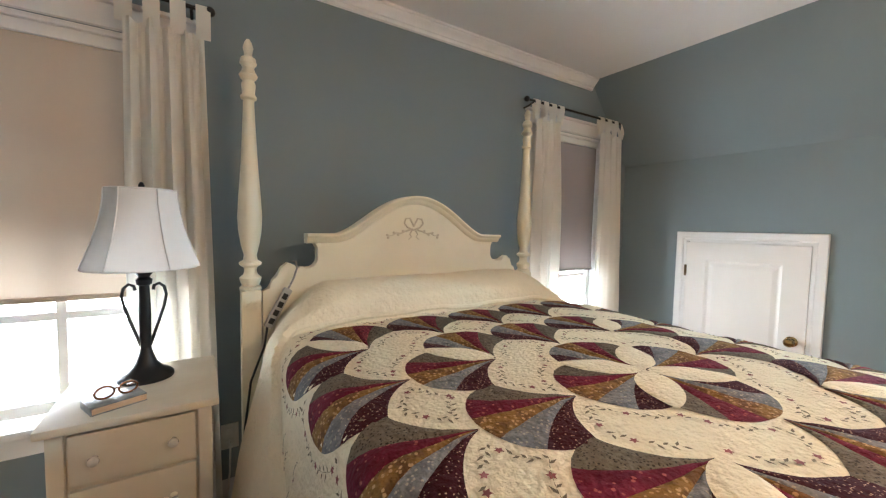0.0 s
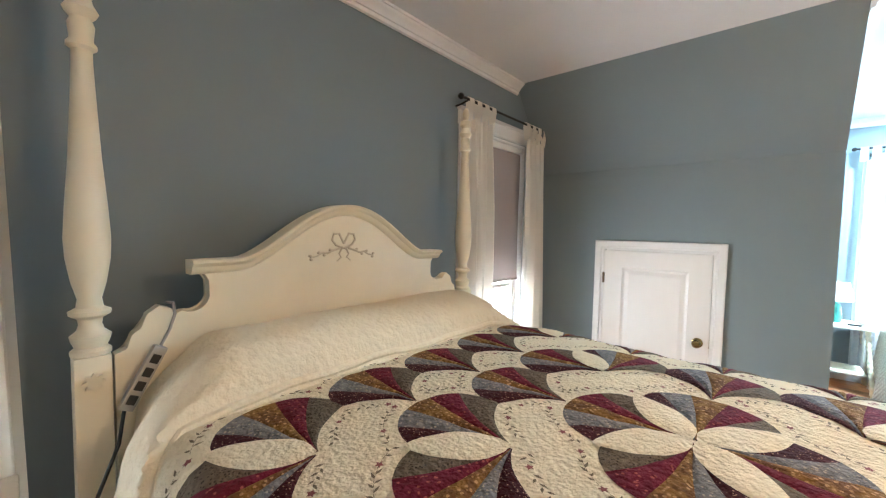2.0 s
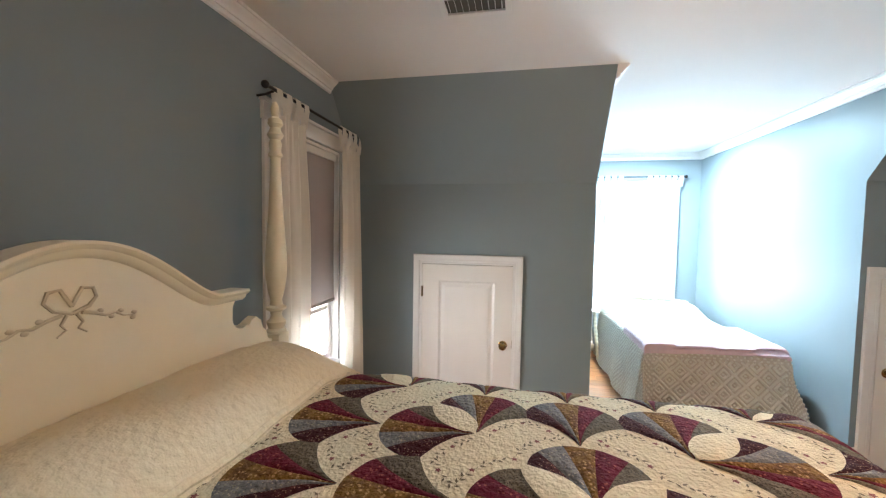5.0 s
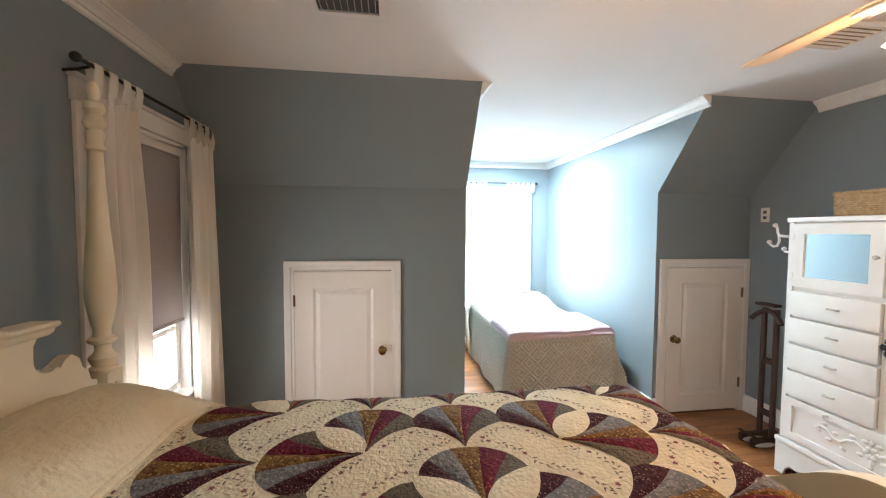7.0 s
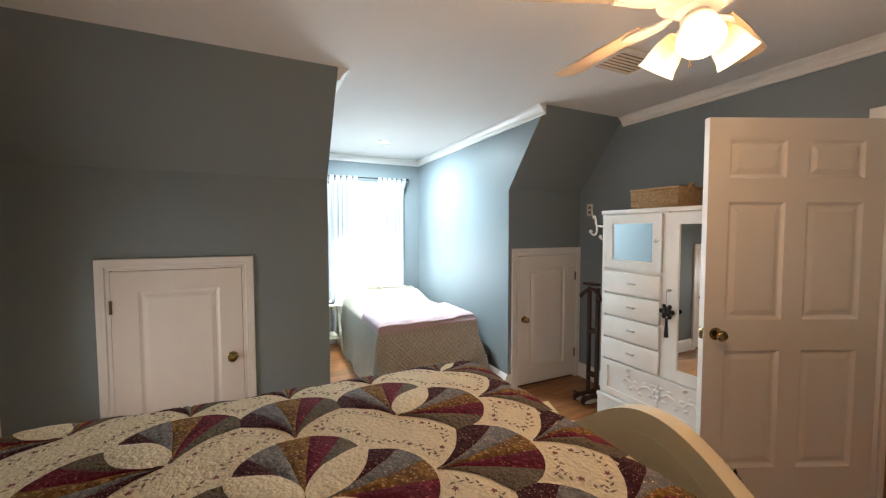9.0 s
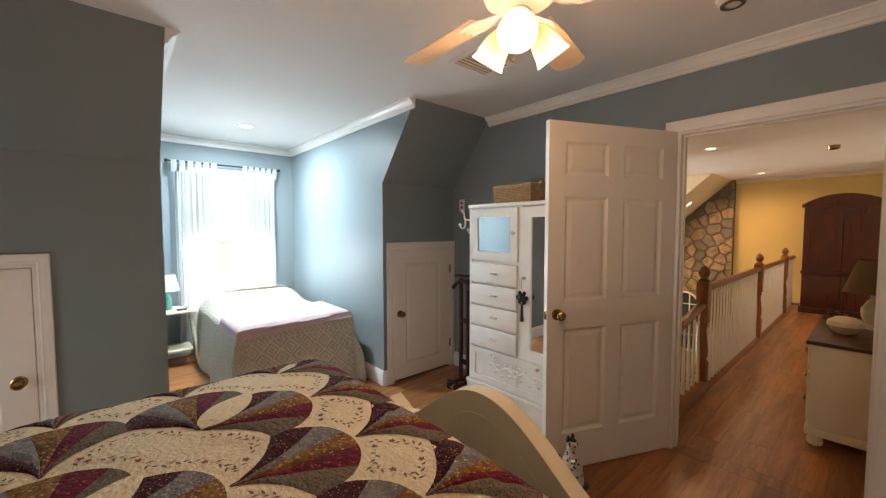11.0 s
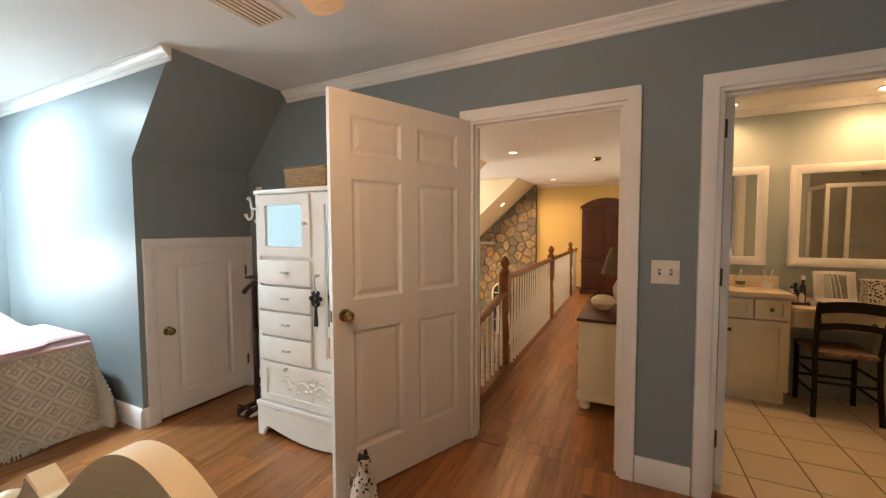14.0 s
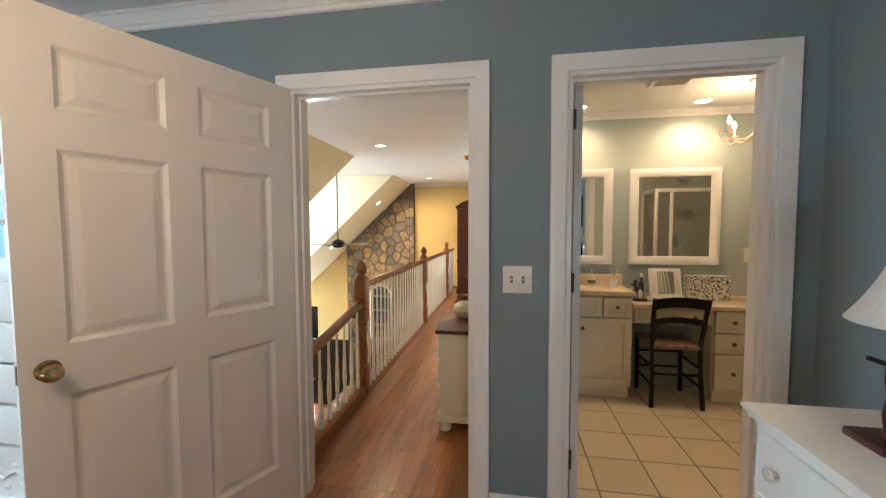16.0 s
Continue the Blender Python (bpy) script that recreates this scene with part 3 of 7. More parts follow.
d3 = door_leaf("door_3", 0.685, 1.208, LOW, "low white one-panel attic door, closed", 0.62, 1, knobs=(1, 0), relief=0.75)
d3.matrix_world = pose(KX + 0.004, K1[1] - 0.0205, 0.022, 0, 0, -90)
d4 = door_leaf("door_4", 0.685, 1.208, LOW, "low white one-panel attic door, closed", 0.62, 1, knobs=(0, 1), relief=0.75)
d4.matrix_world = pose(KX + 0.004, K2[0] + 0.0205, 0.022, 0, 0, 90)
for nm, y in (("attic_hinge", K1[1] - 0.020), ("attic_hinge", K2[0] + 0.020)):
    for z in (0.25, 1.02):
        h = tube([(KX - 0.017, y, z - 0.04), (KX - 0.017, y, z + 0.04)], 0.008)
        setting(nm, h, M_BRONZE, "bronze hinge of a low door", "hinge")


# ---- windows ----
def window(name, a0, a1, place, label, bars):
    win = tagged(new(name), label, "window", "", "structure")
    BASE[win.name] = Vector((0, 0, 0))

    def slab(nm, u0, u1, o0, o1, v0, v1, mat=M_TRIM, r=0.003):
        p, q = place(u0, o0, v0), place(u1, o1, v1)
        return part(nm, box(min(p.x, q.x), max(p.x, q.x), min(p.y, q.y), max(p.y, q.y), v0, v1, r), mat, win)
    zm = (WZ0 + WZ1) / 2
    for u in (a0, a1 - 0.02):
        slab("frame_side", u, u + 0.02, 0, -0.12, WZ0, WZ1)
    slab("frame_head", a0 + 0.02, a1 - 0.02, 0, -0.12, WZ1 - 0.02, WZ1)
    slab("stool", a0 - 0.10, a1 + 0.10, 0.045, -0.12, WZ0 - 0.028, WZ0 + 0.001, r=0.008)
    slab("apron", a0 - 0.07, a1 + 0.07, 0.016, 0.0, WZ0 - 0.105, WZ0 - 0.03)
    for u0, u1 in ((a0 - 0.07, a0), (a1, a1 + 0.07)):
        slab("casing_side", u0, u1, 0.018, 0.0, WZ0 + 0.002, WZ1)
    slab("casing_head", a0 - 0.08, a1 + 0.08, 0.022, 0.0, WZ1 + 0.001, WZ1 + 0.085)
    slab("casing_cap", a0 - 0.09, a1 + 0.09, 0.036, 0.0, WZ1 + 0.086, WZ1 + 0.105, r=0.006)
    for z0, z1, o in ((WZ0 + 0.01, zm + 0.02, -0.055), (zm - 0.02, WZ1 - 0.02, -0.085)):
        i0, i1 = a0 + 0.021, a1 - 0.021
        slab("sash_stile", i0, i0 + 0.04, o, o - 0.03, z0, z1)
        slab("sash_stile", i1 - 0.04, i1, o, o - 0.03, z0, z1)
        slab("sash_rail", i0 + 0.04, i1 - 0.04, o, o - 0.03, z0, z0 + 0.045)
        slab("sash_rail", i0 + 0.04, i1 - 0.04, o, o - 0.03, z1 - 0.04, z1)
        for k in range(1, bars + 1):
            u = i0 + 0.04 + (i1 - i0 - 0.08) * k / (bars + 1)
            slab("muntin", u - 0.015, u + 0.015, o - 0.004, o - 0.026, z0 + 0.045, z1 - 0.04)
        zc = (z0 + z1) / 2
        slab("muntin", i0 + 0.04, i1 - 0.04, o - 0.005, o - 0.025, zc - 0.015, zc + 0.015)
        g = slab("pane", i0 + 0.03, i1 - 0.03, o - 0.013, o - 0.017, z0 + 0.03, z1 - 0.03, M_GLASS, 0)
        g.visible_shadow = False
    return win


window("window_1", *WIN1, north, "white double-hung window with a half-drawn shade", 1)
window("window_2", *WIN2, north, "white double-hung window with a half-drawn shade", 1)
window("window_3", DW0, DW1, dorm, "bright white double-hung dormer window", 1)


def roller(name, a0, a1, z0, place, mat, label, pleats=0):
    sh = thing(name, tuple(place((a0 + a1) / 2, -0.03, z0)), label, "window shade")

    def fn(u, v):
        z = z0 + (WZ1 - 0.06 - z0) * v
        o = -0.03 + (0.004 * abs(((v * pleats) % 1) * 2 - 1) if pleats else 0.003 * math.sin(3 * u + 5 * v))
        return place(a0 + 0.024 + (a1 - a0 - 0.048) * u, o, z)
    part("shade_cloth", sheet(fn, 4, max(12, pleats * 2)), mat, sh, smooth=not pleats)
    p, q = place(a0 + 0.022, -0.015, 0), place(a1 - 0.022, -0.045, 0)
    part("head_rail", box(min(p.x, q.x), max(p.x, q.x), min(p.y, q.y), max(p.y, q.y), WZ1 - 0.065, WZ1 - 0.021, 0.006), M_TRIM, sh)
    p, q = place(a0 + 0.024, -0.022, 0), place(a1 - 0.024, -0.038, 0)
    part("bottom_rail", box(min(p.x, q.x), max(p.x, q.x), min(p.y, q.y), max(p.y, q.y), z0 - 0.02, z0, 0.005), mat, sh)


roller("roller_shade", *WIN1, 1.02, north, M_SHADE, "beige room-darkening shade drawn two thirds down")
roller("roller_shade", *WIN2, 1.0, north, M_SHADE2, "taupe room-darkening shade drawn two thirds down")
roller("cellular_blind", DW0, DW1, 1.30, dorm, M_BLIND, "white pleated blind drawn half down", 36)


# pale overcast distance beyond the windows
for nm, bm in (("backdrop_north", box(-12, 14, NY + 9.0, NY + 9.1, -4, 9)), ("backdrop_east", box(DE + 9.0, DE + 9.1, -14, 12, -4, 9))):
    setting(nm, bm, M_HAZE, "pale bright daylight outside the windows", "backdrop", False)


# ---- tab-top curtains ----
def rod(a0, a1, z, place, name="curtain_rod"):
    r = thing(name, tuple(place((a0 + a1) / 2, 0.09, z)), "thin black iron curtain rod with ball finials", "curtain rod")
    part("pole", tube([place(a0, 0.09, z), place(a1, 0.09, z)], 0.008, 12), M_IRON, r)
    for a, s in ((a0, -1), (a1, 1)):
        part("finial", ball(place(a + s * 0.012, 0.09, z), 0.019), M_IRON, r)
    for a in (a0 + 0.05, a1 - 0.05):
        part("bracket", tube([place(a, 0.0, z - 0.025), place(a, 0.05, z - 0.02), place(a, 0.09, z - 0.009)], 0.006), M_IRON, r)


def curtain(a0, a1, z0, z1, place, mat, label, tabs, folds, amp=0.022, seed=0, spread=0.0, name="curtain"):
    cu = thing(name, tuple(place((a0 + a1) / 2, 0.09, z0)), label, "curtain", "curtains of the bedroom")
    rnd = random.Random(seed)
    ph = [rnd.uniform(0, 6.28) for _ in range(4)]
    top = z1 - 0.085

    def fn(u, v):
        z = z0 + (top - z0) * v
        w = 1 - v
        a = a0 + (a1 - a0) * (u + 0.02 * math.sin(6.28 * folds * u + ph[0]) * w) + spread * w * (u - 0.3)
        o = 0.09 + amp * (0.35 + 0.65 * smoothstep(w * 3)) * math.sin(6.28 * folds * u + ph[1] + 0.6 * math.sin(2.2 * v + ph[2])) + 0.008 * math.sin(6.28 * folds * 2.3 * u + ph[3] + 2 * v)
        sag = 0.02 * math.sin(math.pi * ((u * (tabs - 1)) % 1)) * smoothstep((v - 0.93) / 0.07)
        return place(a, o, z - sag)
    part("panel", sheet(fn, folds * 12, 40), mat, cu)
    for k in range(tabs):
        u = (k + 0.02) / (tabs - 0.96)
        a = a0 + (a1 - a0) * u
        w = min(0.055, (a1 - a0) / tabs * 0.8)
        pts = [(0.092, top - 0.03), (0.107, z1 - 0.02), (0.103, z1 + 0.010), (0.09, z1 + 0.016), (0.077, z1 + 0.010), (0.073, z1 - 0.02), (0.088, top - 0.03)]
        bm = bmesh.new()
        rows = [[bm.verts.new(place(a + s * w / 2, o, z)) for s in (-1, 1)] for o, z in pts]
        for r1, r2 in zip(rows, rows[1:]):
            bm.faces.new((r1[0], r1[1], r2[1], r2[0]))
        part("tab", bm, mat, cu)


ROD = 2.145
rod(-0.90, 0.125, ROD, north)
rod(1.90, 2.925, ROD, north)
CUL = "off-white cotton tab-top curtain hanging in soft folds"
curtain(-0.88, -0.62, 0.06, ROD, north, M_CURTAIN, CUL, 4, 4, seed=1)
curtain(-0.135, 0.115, 0.06, ROD, north, M_CURTAIN, CUL, 4, 4, 0.042, seed=2, spread=0.06)
curtain(1.975, 2.215, 0.06, ROD, north, M_CURTAIN, CUL, 4, 3, 0.034, seed=3, spread=0.05)
curtain(2.665, 2.93, 0.06, ROD, north, M_CURTAIN, CUL, 4, 3, 0.030, seed=4, spread=0.07)
rod(-1.10, 0.03, 2.165, dorm)
SHL = "thin white tab-top curtain glowing with daylight"
curtain(-0.40, -0.02, 0.10, 2.165, dorm, M_SHEER, SHL, 6, 6, 0.032, 5, name="sheer_curtain")
curtain(-1.06, -0.72, 0.10, 2.165, dorm, M_SHEER, SHL, 6, 6, 0.032, 6, name="sheer_curtain")

# ---- the big bed ----
BX, HW = 1.0, 0.76
HBY = 1.80
bed = thing("bed", (BX, 0.7, 0), "cream painted four-poster bed with an arched carved headboard", "bed")


def mirrored(half, cx):
    """A closed outline (x, z) from its right half, given from the bottom middle outwards and up to the top middle."""
    right = [(cx + x, z) for x, z in half]
    left = [(cx - x, z) for x, z in reversed(half) if x > 1e-6]
    return right + left


def arc(cx, cz, r, a0, a1, n=8, rz=None):
    return [(cx + r * math.cos(radians(a0 + (a1 - a0) * k / n)), cz + (rz or r) * math.sin(radians(a0 + (a1 - a0) * k / n))) for k in range(n + 1)]


def arch(x0, z0, x1, z1, n=14):
    """A swept shoulder curve that rises from (x0, z0) to the crown at (x1, z1)."""
    return [(x0 + (x1 - x0) * k / n, z0 + (z1 - z0) * (0.5 - 0.5 * math.cos(math.pi * (k / n) ** 0.80))) for k in range(n + 1)]


hb_half = [(0, 0.45), (0.70, 0.45), (0.70, 1.03), (0.675, 1.04), (0.665, 1.075), (0.645, 1.09), (0.632, 1.125), (0.605, 1.145), (0.58, 1.135), (0.565, 1.118)]
hb_half += arc(0.528, 1.165, 0.048, -60, -170, 8) + [(0.482, 1.205), (0.50, 1.235)]
hb_half += [(0.525, 1.243), (0.525, 1.262)] + arch(0.40, 1.265, 0.0, 1.452, 22)
part("headboard", prism(mirrored(hb_half, BX), 0.04, Matrix.Translation((0, HBY, 0)) @ UPX, r=0.004), M_CREAM, bed, "arched cream headboard with scrolled ears")
cap_path = [(-0.53, 1.250), (-0.40, 1.252)] + [(-x, z - 0.013) for x, z in arch(0.40, 1.265, 0.0, 1.452, 22)][1:] + [(x, z - 0.013) for x, z in reversed(arch(0.40, 1.265, 0.0, 1.452, 22))][1:] + [(0.53, 1.250)]


def ribbon_mould(path, y, profile, x0):
    """A moulding that follows a path (x, z); profile is (up, forward)."""
    bm = bmesh.new()
    rings = []
    for i, (x, z) in enumerate(path):
        a, b = path[max(0, i - 1)], path[min(len(path) - 1, i + 1)]
        d = Vector((b[0] - a[0], b[1] - a[1])).normalized()
        rings.append([bm.verts.new((x0 + x - d.y * u, y - f, z + d.x * u)) for u, f in profile])
    n = len(profile)
    for r1, r2 in zip(rings, rings[1:]):
        for k in range(n):
            bm.faces.new((r1[k], r1[(k + 1) % n], r2[(k + 1) % n], r2[k]))
    bm.faces.new(rings[0])
    bm.faces.new(rings[-1][::-1])
    return bm


part("headboard_cap", ribbon_mould(cap_path, HBY, [(0.016, -0.045), (0.016, 0.030), (0.008, 0.034), (0.002, 0.030), (-0.004, 0.018), (-0.016, 0.014), (-0.022, 0.006), (-0.026, 0.0), (-0.026, -0.045)], BX), M_CREAM, bed, "moulded cap of the headboard")

# carved ribbon bow
bow = bmesh.new()
BWX, BWZ = BX - 0.015, -0.03
by = HBY - 0.003
for s in (-1, 1):
    loop = [(0.0, 1.335), (0.022, 1.375), (0.045, 1.372), (0.052, 1.350), (0.035, 1.330), (0.012, 1.322), (0, 1.318)]
    tube([(BWX + s * x, by, z + BWZ) for x, z in loop], 0.0045, 6, bow)
    tail = [(0.01, 1.316), (0.022, 1.296), (0.012, 1.283), (0.030, 1.270)]
    tube([(BWX + s * x, by, z + BWZ) for x, z in tail], 0.004, 6, bow, lambda t: 1 - 0.5 * t)
    swag = [(0.02, 1.318), (0.05, 1.310), (0.072, 1.300), (0.095, 1.303), (0.115, 1.291), (0.140, 1.287)]
    tube([(BWX + s * x, by, z + BWZ) for x, z in swag], 0.005, 6, bow, lambda t: 1 - 0.55 * t)
    for x, z in ((0.06, 1.313), (0.085, 1.294), (0.108, 1.304), (0.138, 1.280), (0.142, 1.293)):
        ball((BWX + s * x, by, z + BWZ), 0.008, bow, (1, 0.5, 0.7), 8)
part("carved_bow", bow, surface("gilded_cream_carving", (0.64, 0.55, 0.39), rough=0.5, fine=200), bed, "carved ribbon bow")
TURN = [(r * 1.12, z) for r, z in [(0.036, 1.04), (0.036, 1.05), (0.028, 1.058), (0.034, 1.075), (0.036, 1.088), (0.024, 1.10), (0.020, 1.115), (0.022, 1.13), (0.036, 1.14), (0.037, 1.150), (0.024, 1.158), (0.021, 1.18), (0.030, 1.22), (0.038, 1.28), (0.040, 1.33), (0.036, 1.41), (0.028, 1.53), (0.022, 1.66), (0.018, 1.76), (0.018, 1.785), (0.026, 1.792), (0.026, 1.80), (0.020, 1.81), (0.023, 1.845), (0.018, 1.86), (0.026, 1.87), (0.030, 1.88), (0.022, 1.895), (0.018, 1.91), (0.027, 1.925), (0.024, 1.945), (0.012, 1.955), (0.014, 1.972), (0.017, 1.985), (0.012, 2.005), (0.006, 2.017), (0, 2.02)]]
for s, hw in ((-1, 0.742), (1, 0.765)):
    x = BX + s * hw
    post = part("head_post", box(x - 0.036, x + 0.036, HBY - 0.012, HBY + 0.060, 0.0, 1.038, 0.004), M_CREAM, bed, "turned cream bed post with square base")
    part("turning", lathe(TURN, (x, HBY + 0.024, 0), 28), M_CREAM, post)
    petals = [(x + 0.019 * (1 + 0.22 * math.cos(8 * a)) * math.cos(a), 0.975 + 0.019 * (1 + 0.22 * math.cos(8 * a)) * math.sin(a)) for a in [k * math.pi / 24 for k in range(48)]]
    ros = prism(petals, 0.008, Matrix.Translation((0, HBY - 0.019, 0)) @ UPX)
    part("rosette", ros, M_CREAM, post, "carved flower rosette")
    lx = BX + s * (HW - 0.045)
    part("side_rail", box(lx - 0.014, lx + 0.014, -0.28, HBY, 0.34, 0.50, 0.006), M_CREAM, bed)

FY = -0.285
fb_half = [(0, 0.30), (0.70, 0.30), (0.70, 0.55), (0.64, 0.56), (0.60, 0.62), (0.545, 0.70), (0.505, 0.735), (0.49, 0.772), (0.44, 0.752)]
fb_half += arc(0.405, 0.775, 0.038, -40, -110, 5) + arch(0.38, 0.745, 0.0, 0.945, 22)
part("footboard", prism(mirrored(fb_half, BX), 0.055, Matrix.Translation((0, FY - 0.055, 0)) @ UPX, r=0.003), M_CREAM, bed, "low arched cream footboard")
inner = [(0, 0.42), (0.52, 0.42), (0.52, 0.63), (0.36, 0.665)] + [(x * 0.88, z - 0.065) for x, z in arch(0.38, 0.745, 0.0, 0.945, 22)]
part("footboard_panel", prism(mirrored(inner, BX), 0.003, Matrix.Translation((0, FY, 0)) @ UPX, r=0.002), M_CREAM, bed)
for s in (-1, 1):
    x = BX + s * HW
    post = part("foot_post", box(x - 0.036, x + 0.036, FY - 0.071, FY + 0.001, 0.0, 0.54, 0.004), M_CREAM, bed)
    part("finial", lathe([(0.030, 0.57), (0.030, 0.600), (0.022, 0.610), (0.034, 0.625), (0.041, 0.645), (0.034, 0.665), (0.016, 0.675), (0, 0.676)], (x, FY - 0.035, -0.055), 24), M_CREAM, post)

mat_ob = thing("mattress", (BX, 0.72, 0.42), "deep mattress and box spring under the covers", "mattress")
part("core", box(BX - 0.61, BX + 0.66, -0.08, 1.76, 0.42, 0.90, 0.07, seg=3), M_CHENILLE, mat_ob)

# bedclothes: an arc-length surface that runs flat over the bed and falls over its edges
HALF, REDGE = 0.625, 0.085
YH, YF = 1.80, -0.015
TOP = 0.945


def fall(s, flat, r, flare):
    """Along one way: distance s from the middle becomes (place, drop)."""
    a, sg = abs(s), (1 if s >= 0 else -1)
    if a <= flat:
        return s, 0.012 * (a / flat) ** 4
    q = (a - flat) / r
    if q < math.pi / 2:
        return sg * (flat + r * math.sin(q)), 0.012 + r * (1 - math.cos(q))
    d = (q - math.pi / 2) * r
    return sg * (flat + r + flare * d), 0.012 + r + d


def cloth(u, v, lift=0.0, wave=0.0):
    """u across from the bed's middle line, v along the bed (y on the flat part)."""
    x, dx = fall(u, HALF, REDGE, 0.16)
    if v < YF:
        y, dy = fall(v - YF, 0.001, 0.14, 0.02)
        y += YF
    else:
        y, dy = v, 0.0
    drop = (dx ** 4 + dy ** 4) ** 0.25
    z = TOP - drop
    if dx > 0.13 and wave:
        x += (1 if u > 0 else -1) * wave * math.sin(9 * v + 1.3) * smoothstep((dx - 0.13) / 0.3)
    z += 0.006 * noise.noise((u * 3.1, v * 3.1, 1.7)) + 0.0028 * noise.noise((u * 21, v * 21, 4.2))
    return Vector((BX + x, y, z + 0.0)), drop


def laid(u, v, lift):
    p, _ = cloth(u, v, wave=0.012)
    e = 0.004
    a, b = cloth(u + e, v, wave=0.012)[0] - p, cloth(u, v + e, wave=0.012)[0] - p
    n = a.cross(b).normalized()
    return p + n * lift


def pillow_rise(u, v):
    s = min(1.0, max(0.0, (v - 1.442) / 0.18))
    w = math.sqrt(1 - (1 - s) ** 2) * (1 - 0.25 * smoothstep((v - 1.66) / 0.14))
    return 0.115 * w * (1 - smoothstep((abs(u) - 0.50) / 0.22))


spread = thing("bedspread", (BX, 1.5, 0.9), "cream woven bedspread pulled up over the pillows", "bedspread")


def fold_line(u):
    """Where the turned-back spread ends: straight across the bed, slanting towards the foot on the falls."""
    return max(0.76, 1.440 - 1.1 * max(0.0, abs(u) - 0.65)) + 0.008 * noise.noise((u * 4, 0, 2))


def spread_fn(a, b):
    u, v = -1.30 + 2.60 * a, 0.60 + (YH - 0.005 - 0.60) * b
    w = smoothstep((v - fold_line(u)) / 0.022)
    p = laid(u, v, -0.008 + 0.034 * w)
    p.z += pillow_rise(u, v) + 0.005 * noise.noise((u * 5, v * 7, 8.0)) * w
    hang = smoothstep((abs(u) - 0.72) / 0.4)
    p.x += 0.075 * smoothstep((v - 1.50) / 0.25) * smoothstep((-u - 0.40) / 0.30)
    p.x += (-1 if u < 0 else 1) * 0.012 * hang * (1 + math.sin(17 * v)) * w
    return p


part("spread_cloth", sheet(spread_fn, 150, 150, 0.006), M_SPREAD, spread)
hem = []
for k in range(121):
    u = -1.29 + 2.58 * k / 120
    hem.append(spread_fn(k / 120 * 2.58 / 2.60 + 0.01 / 2.60, (fold_line(u) + 0.006 - 0.60) / (YH - 0.605)))
part("hem", tube(hem, 0.011, 8), M_SPREAD, spread, "rolled hem of the turned-back edge")

quilt = thing("quilt", (BX, 0.6, 0.9), "cream patchwork quilt with burgundy, mustard and grey fans", "quilt")
QU, QV0, QV1 = 1.16, -0.70, 1.475
part("quilt_ground", sheet(lambda a, b: laid(-QU + 2 * QU * a, QV0 + (QV1 - QV0) * b, 0.006), 150, 140, 0.010), M_QCREAM, quilt, "cream quilted cotton ground")

CELL, CX0, CY0 = 0.262, 0.03, 0.640
RF, LP, WP = 0.262, 0.215, 0.047


def side_angle(t):
    """Half the fan's opening at the share t of its length: narrow at the point, then round like a shell."""
    return radians(14 + 34 * t ** 0.75)


def fan_point(t, f, lx):
    """t along the fan (0 the point, 1 the arc), f from -1 (left) to 1 (right)."""
    rim = 1.0 - 0.30 * abs(f) ** 2.2
    r = lx * t * rim
    ang = -f * side_angle(t)
    return r * math.cos(ang), r * math.sin(ang)


def patch(cx, cy, turn, f0, f1, mat, nm):
    bm = bmesh.new()
    c, s = math.cos(turn), math.sin(turn)
    nt, nf = 9, 4
    rows = []
    for i in range(nt + 1):
        t = 0.03 + 0.97 * i / nt
        row = []
        for j in range(nf + 1):
            f = f0 + (f1 - f0) * j / nf
            px, py = fan_point(t, f, RF)
            edge = min(i / nt, 1 - i / nt, j / nf, 1 - j / nf)
            row.append(bm.verts.new(laid(cx + c * px - s * py, cy + s * px + c * py, 0.0072 + 0.004 * smoothstep(edge * 4))))
        rows.append(row)
    for i in range(nt):
        for j in range(nf):
            bm.faces.new((rows[i][j], rows[i + 1][j], rows[i + 1][j + 1], rows[i][j + 1]))
    part(nm, bm, mat, quilt)


FANS = [M_QDARK, M_QBLUE, M_QGOLD, M_QRED, M_QOLIVE]
CUTS = [-1, -0.56, -0.2, 0.16, 0.52, 1]
nodes = []
for i in range(-3, 4):
    for j in range(-3, 4):
        turns = []
        if abs(i) >= abs(j) and i:
            turns.append(0 if i > 0 else math.pi)
        if abs(j) >= abs(i) and j:
            turns.append(math.pi / 2 if j > 0 else -math.pi / 2)
        if i == 0 and j == 0:
            turns = [0, math.pi / 2, math.pi, -math.pi / 2]
        cx, cy = CX0 + i * CELL, CY0 + j * CELL
        if j >= 3 or j < -3 or abs(i) > 2:
            continue
        for a in turns:
            nodes.append((cx, cy, a))
            for k in range(5):
                patch(cx, cy, a, CUTS[k], CUTS[k + 1], FANS[k], "fan_patch")

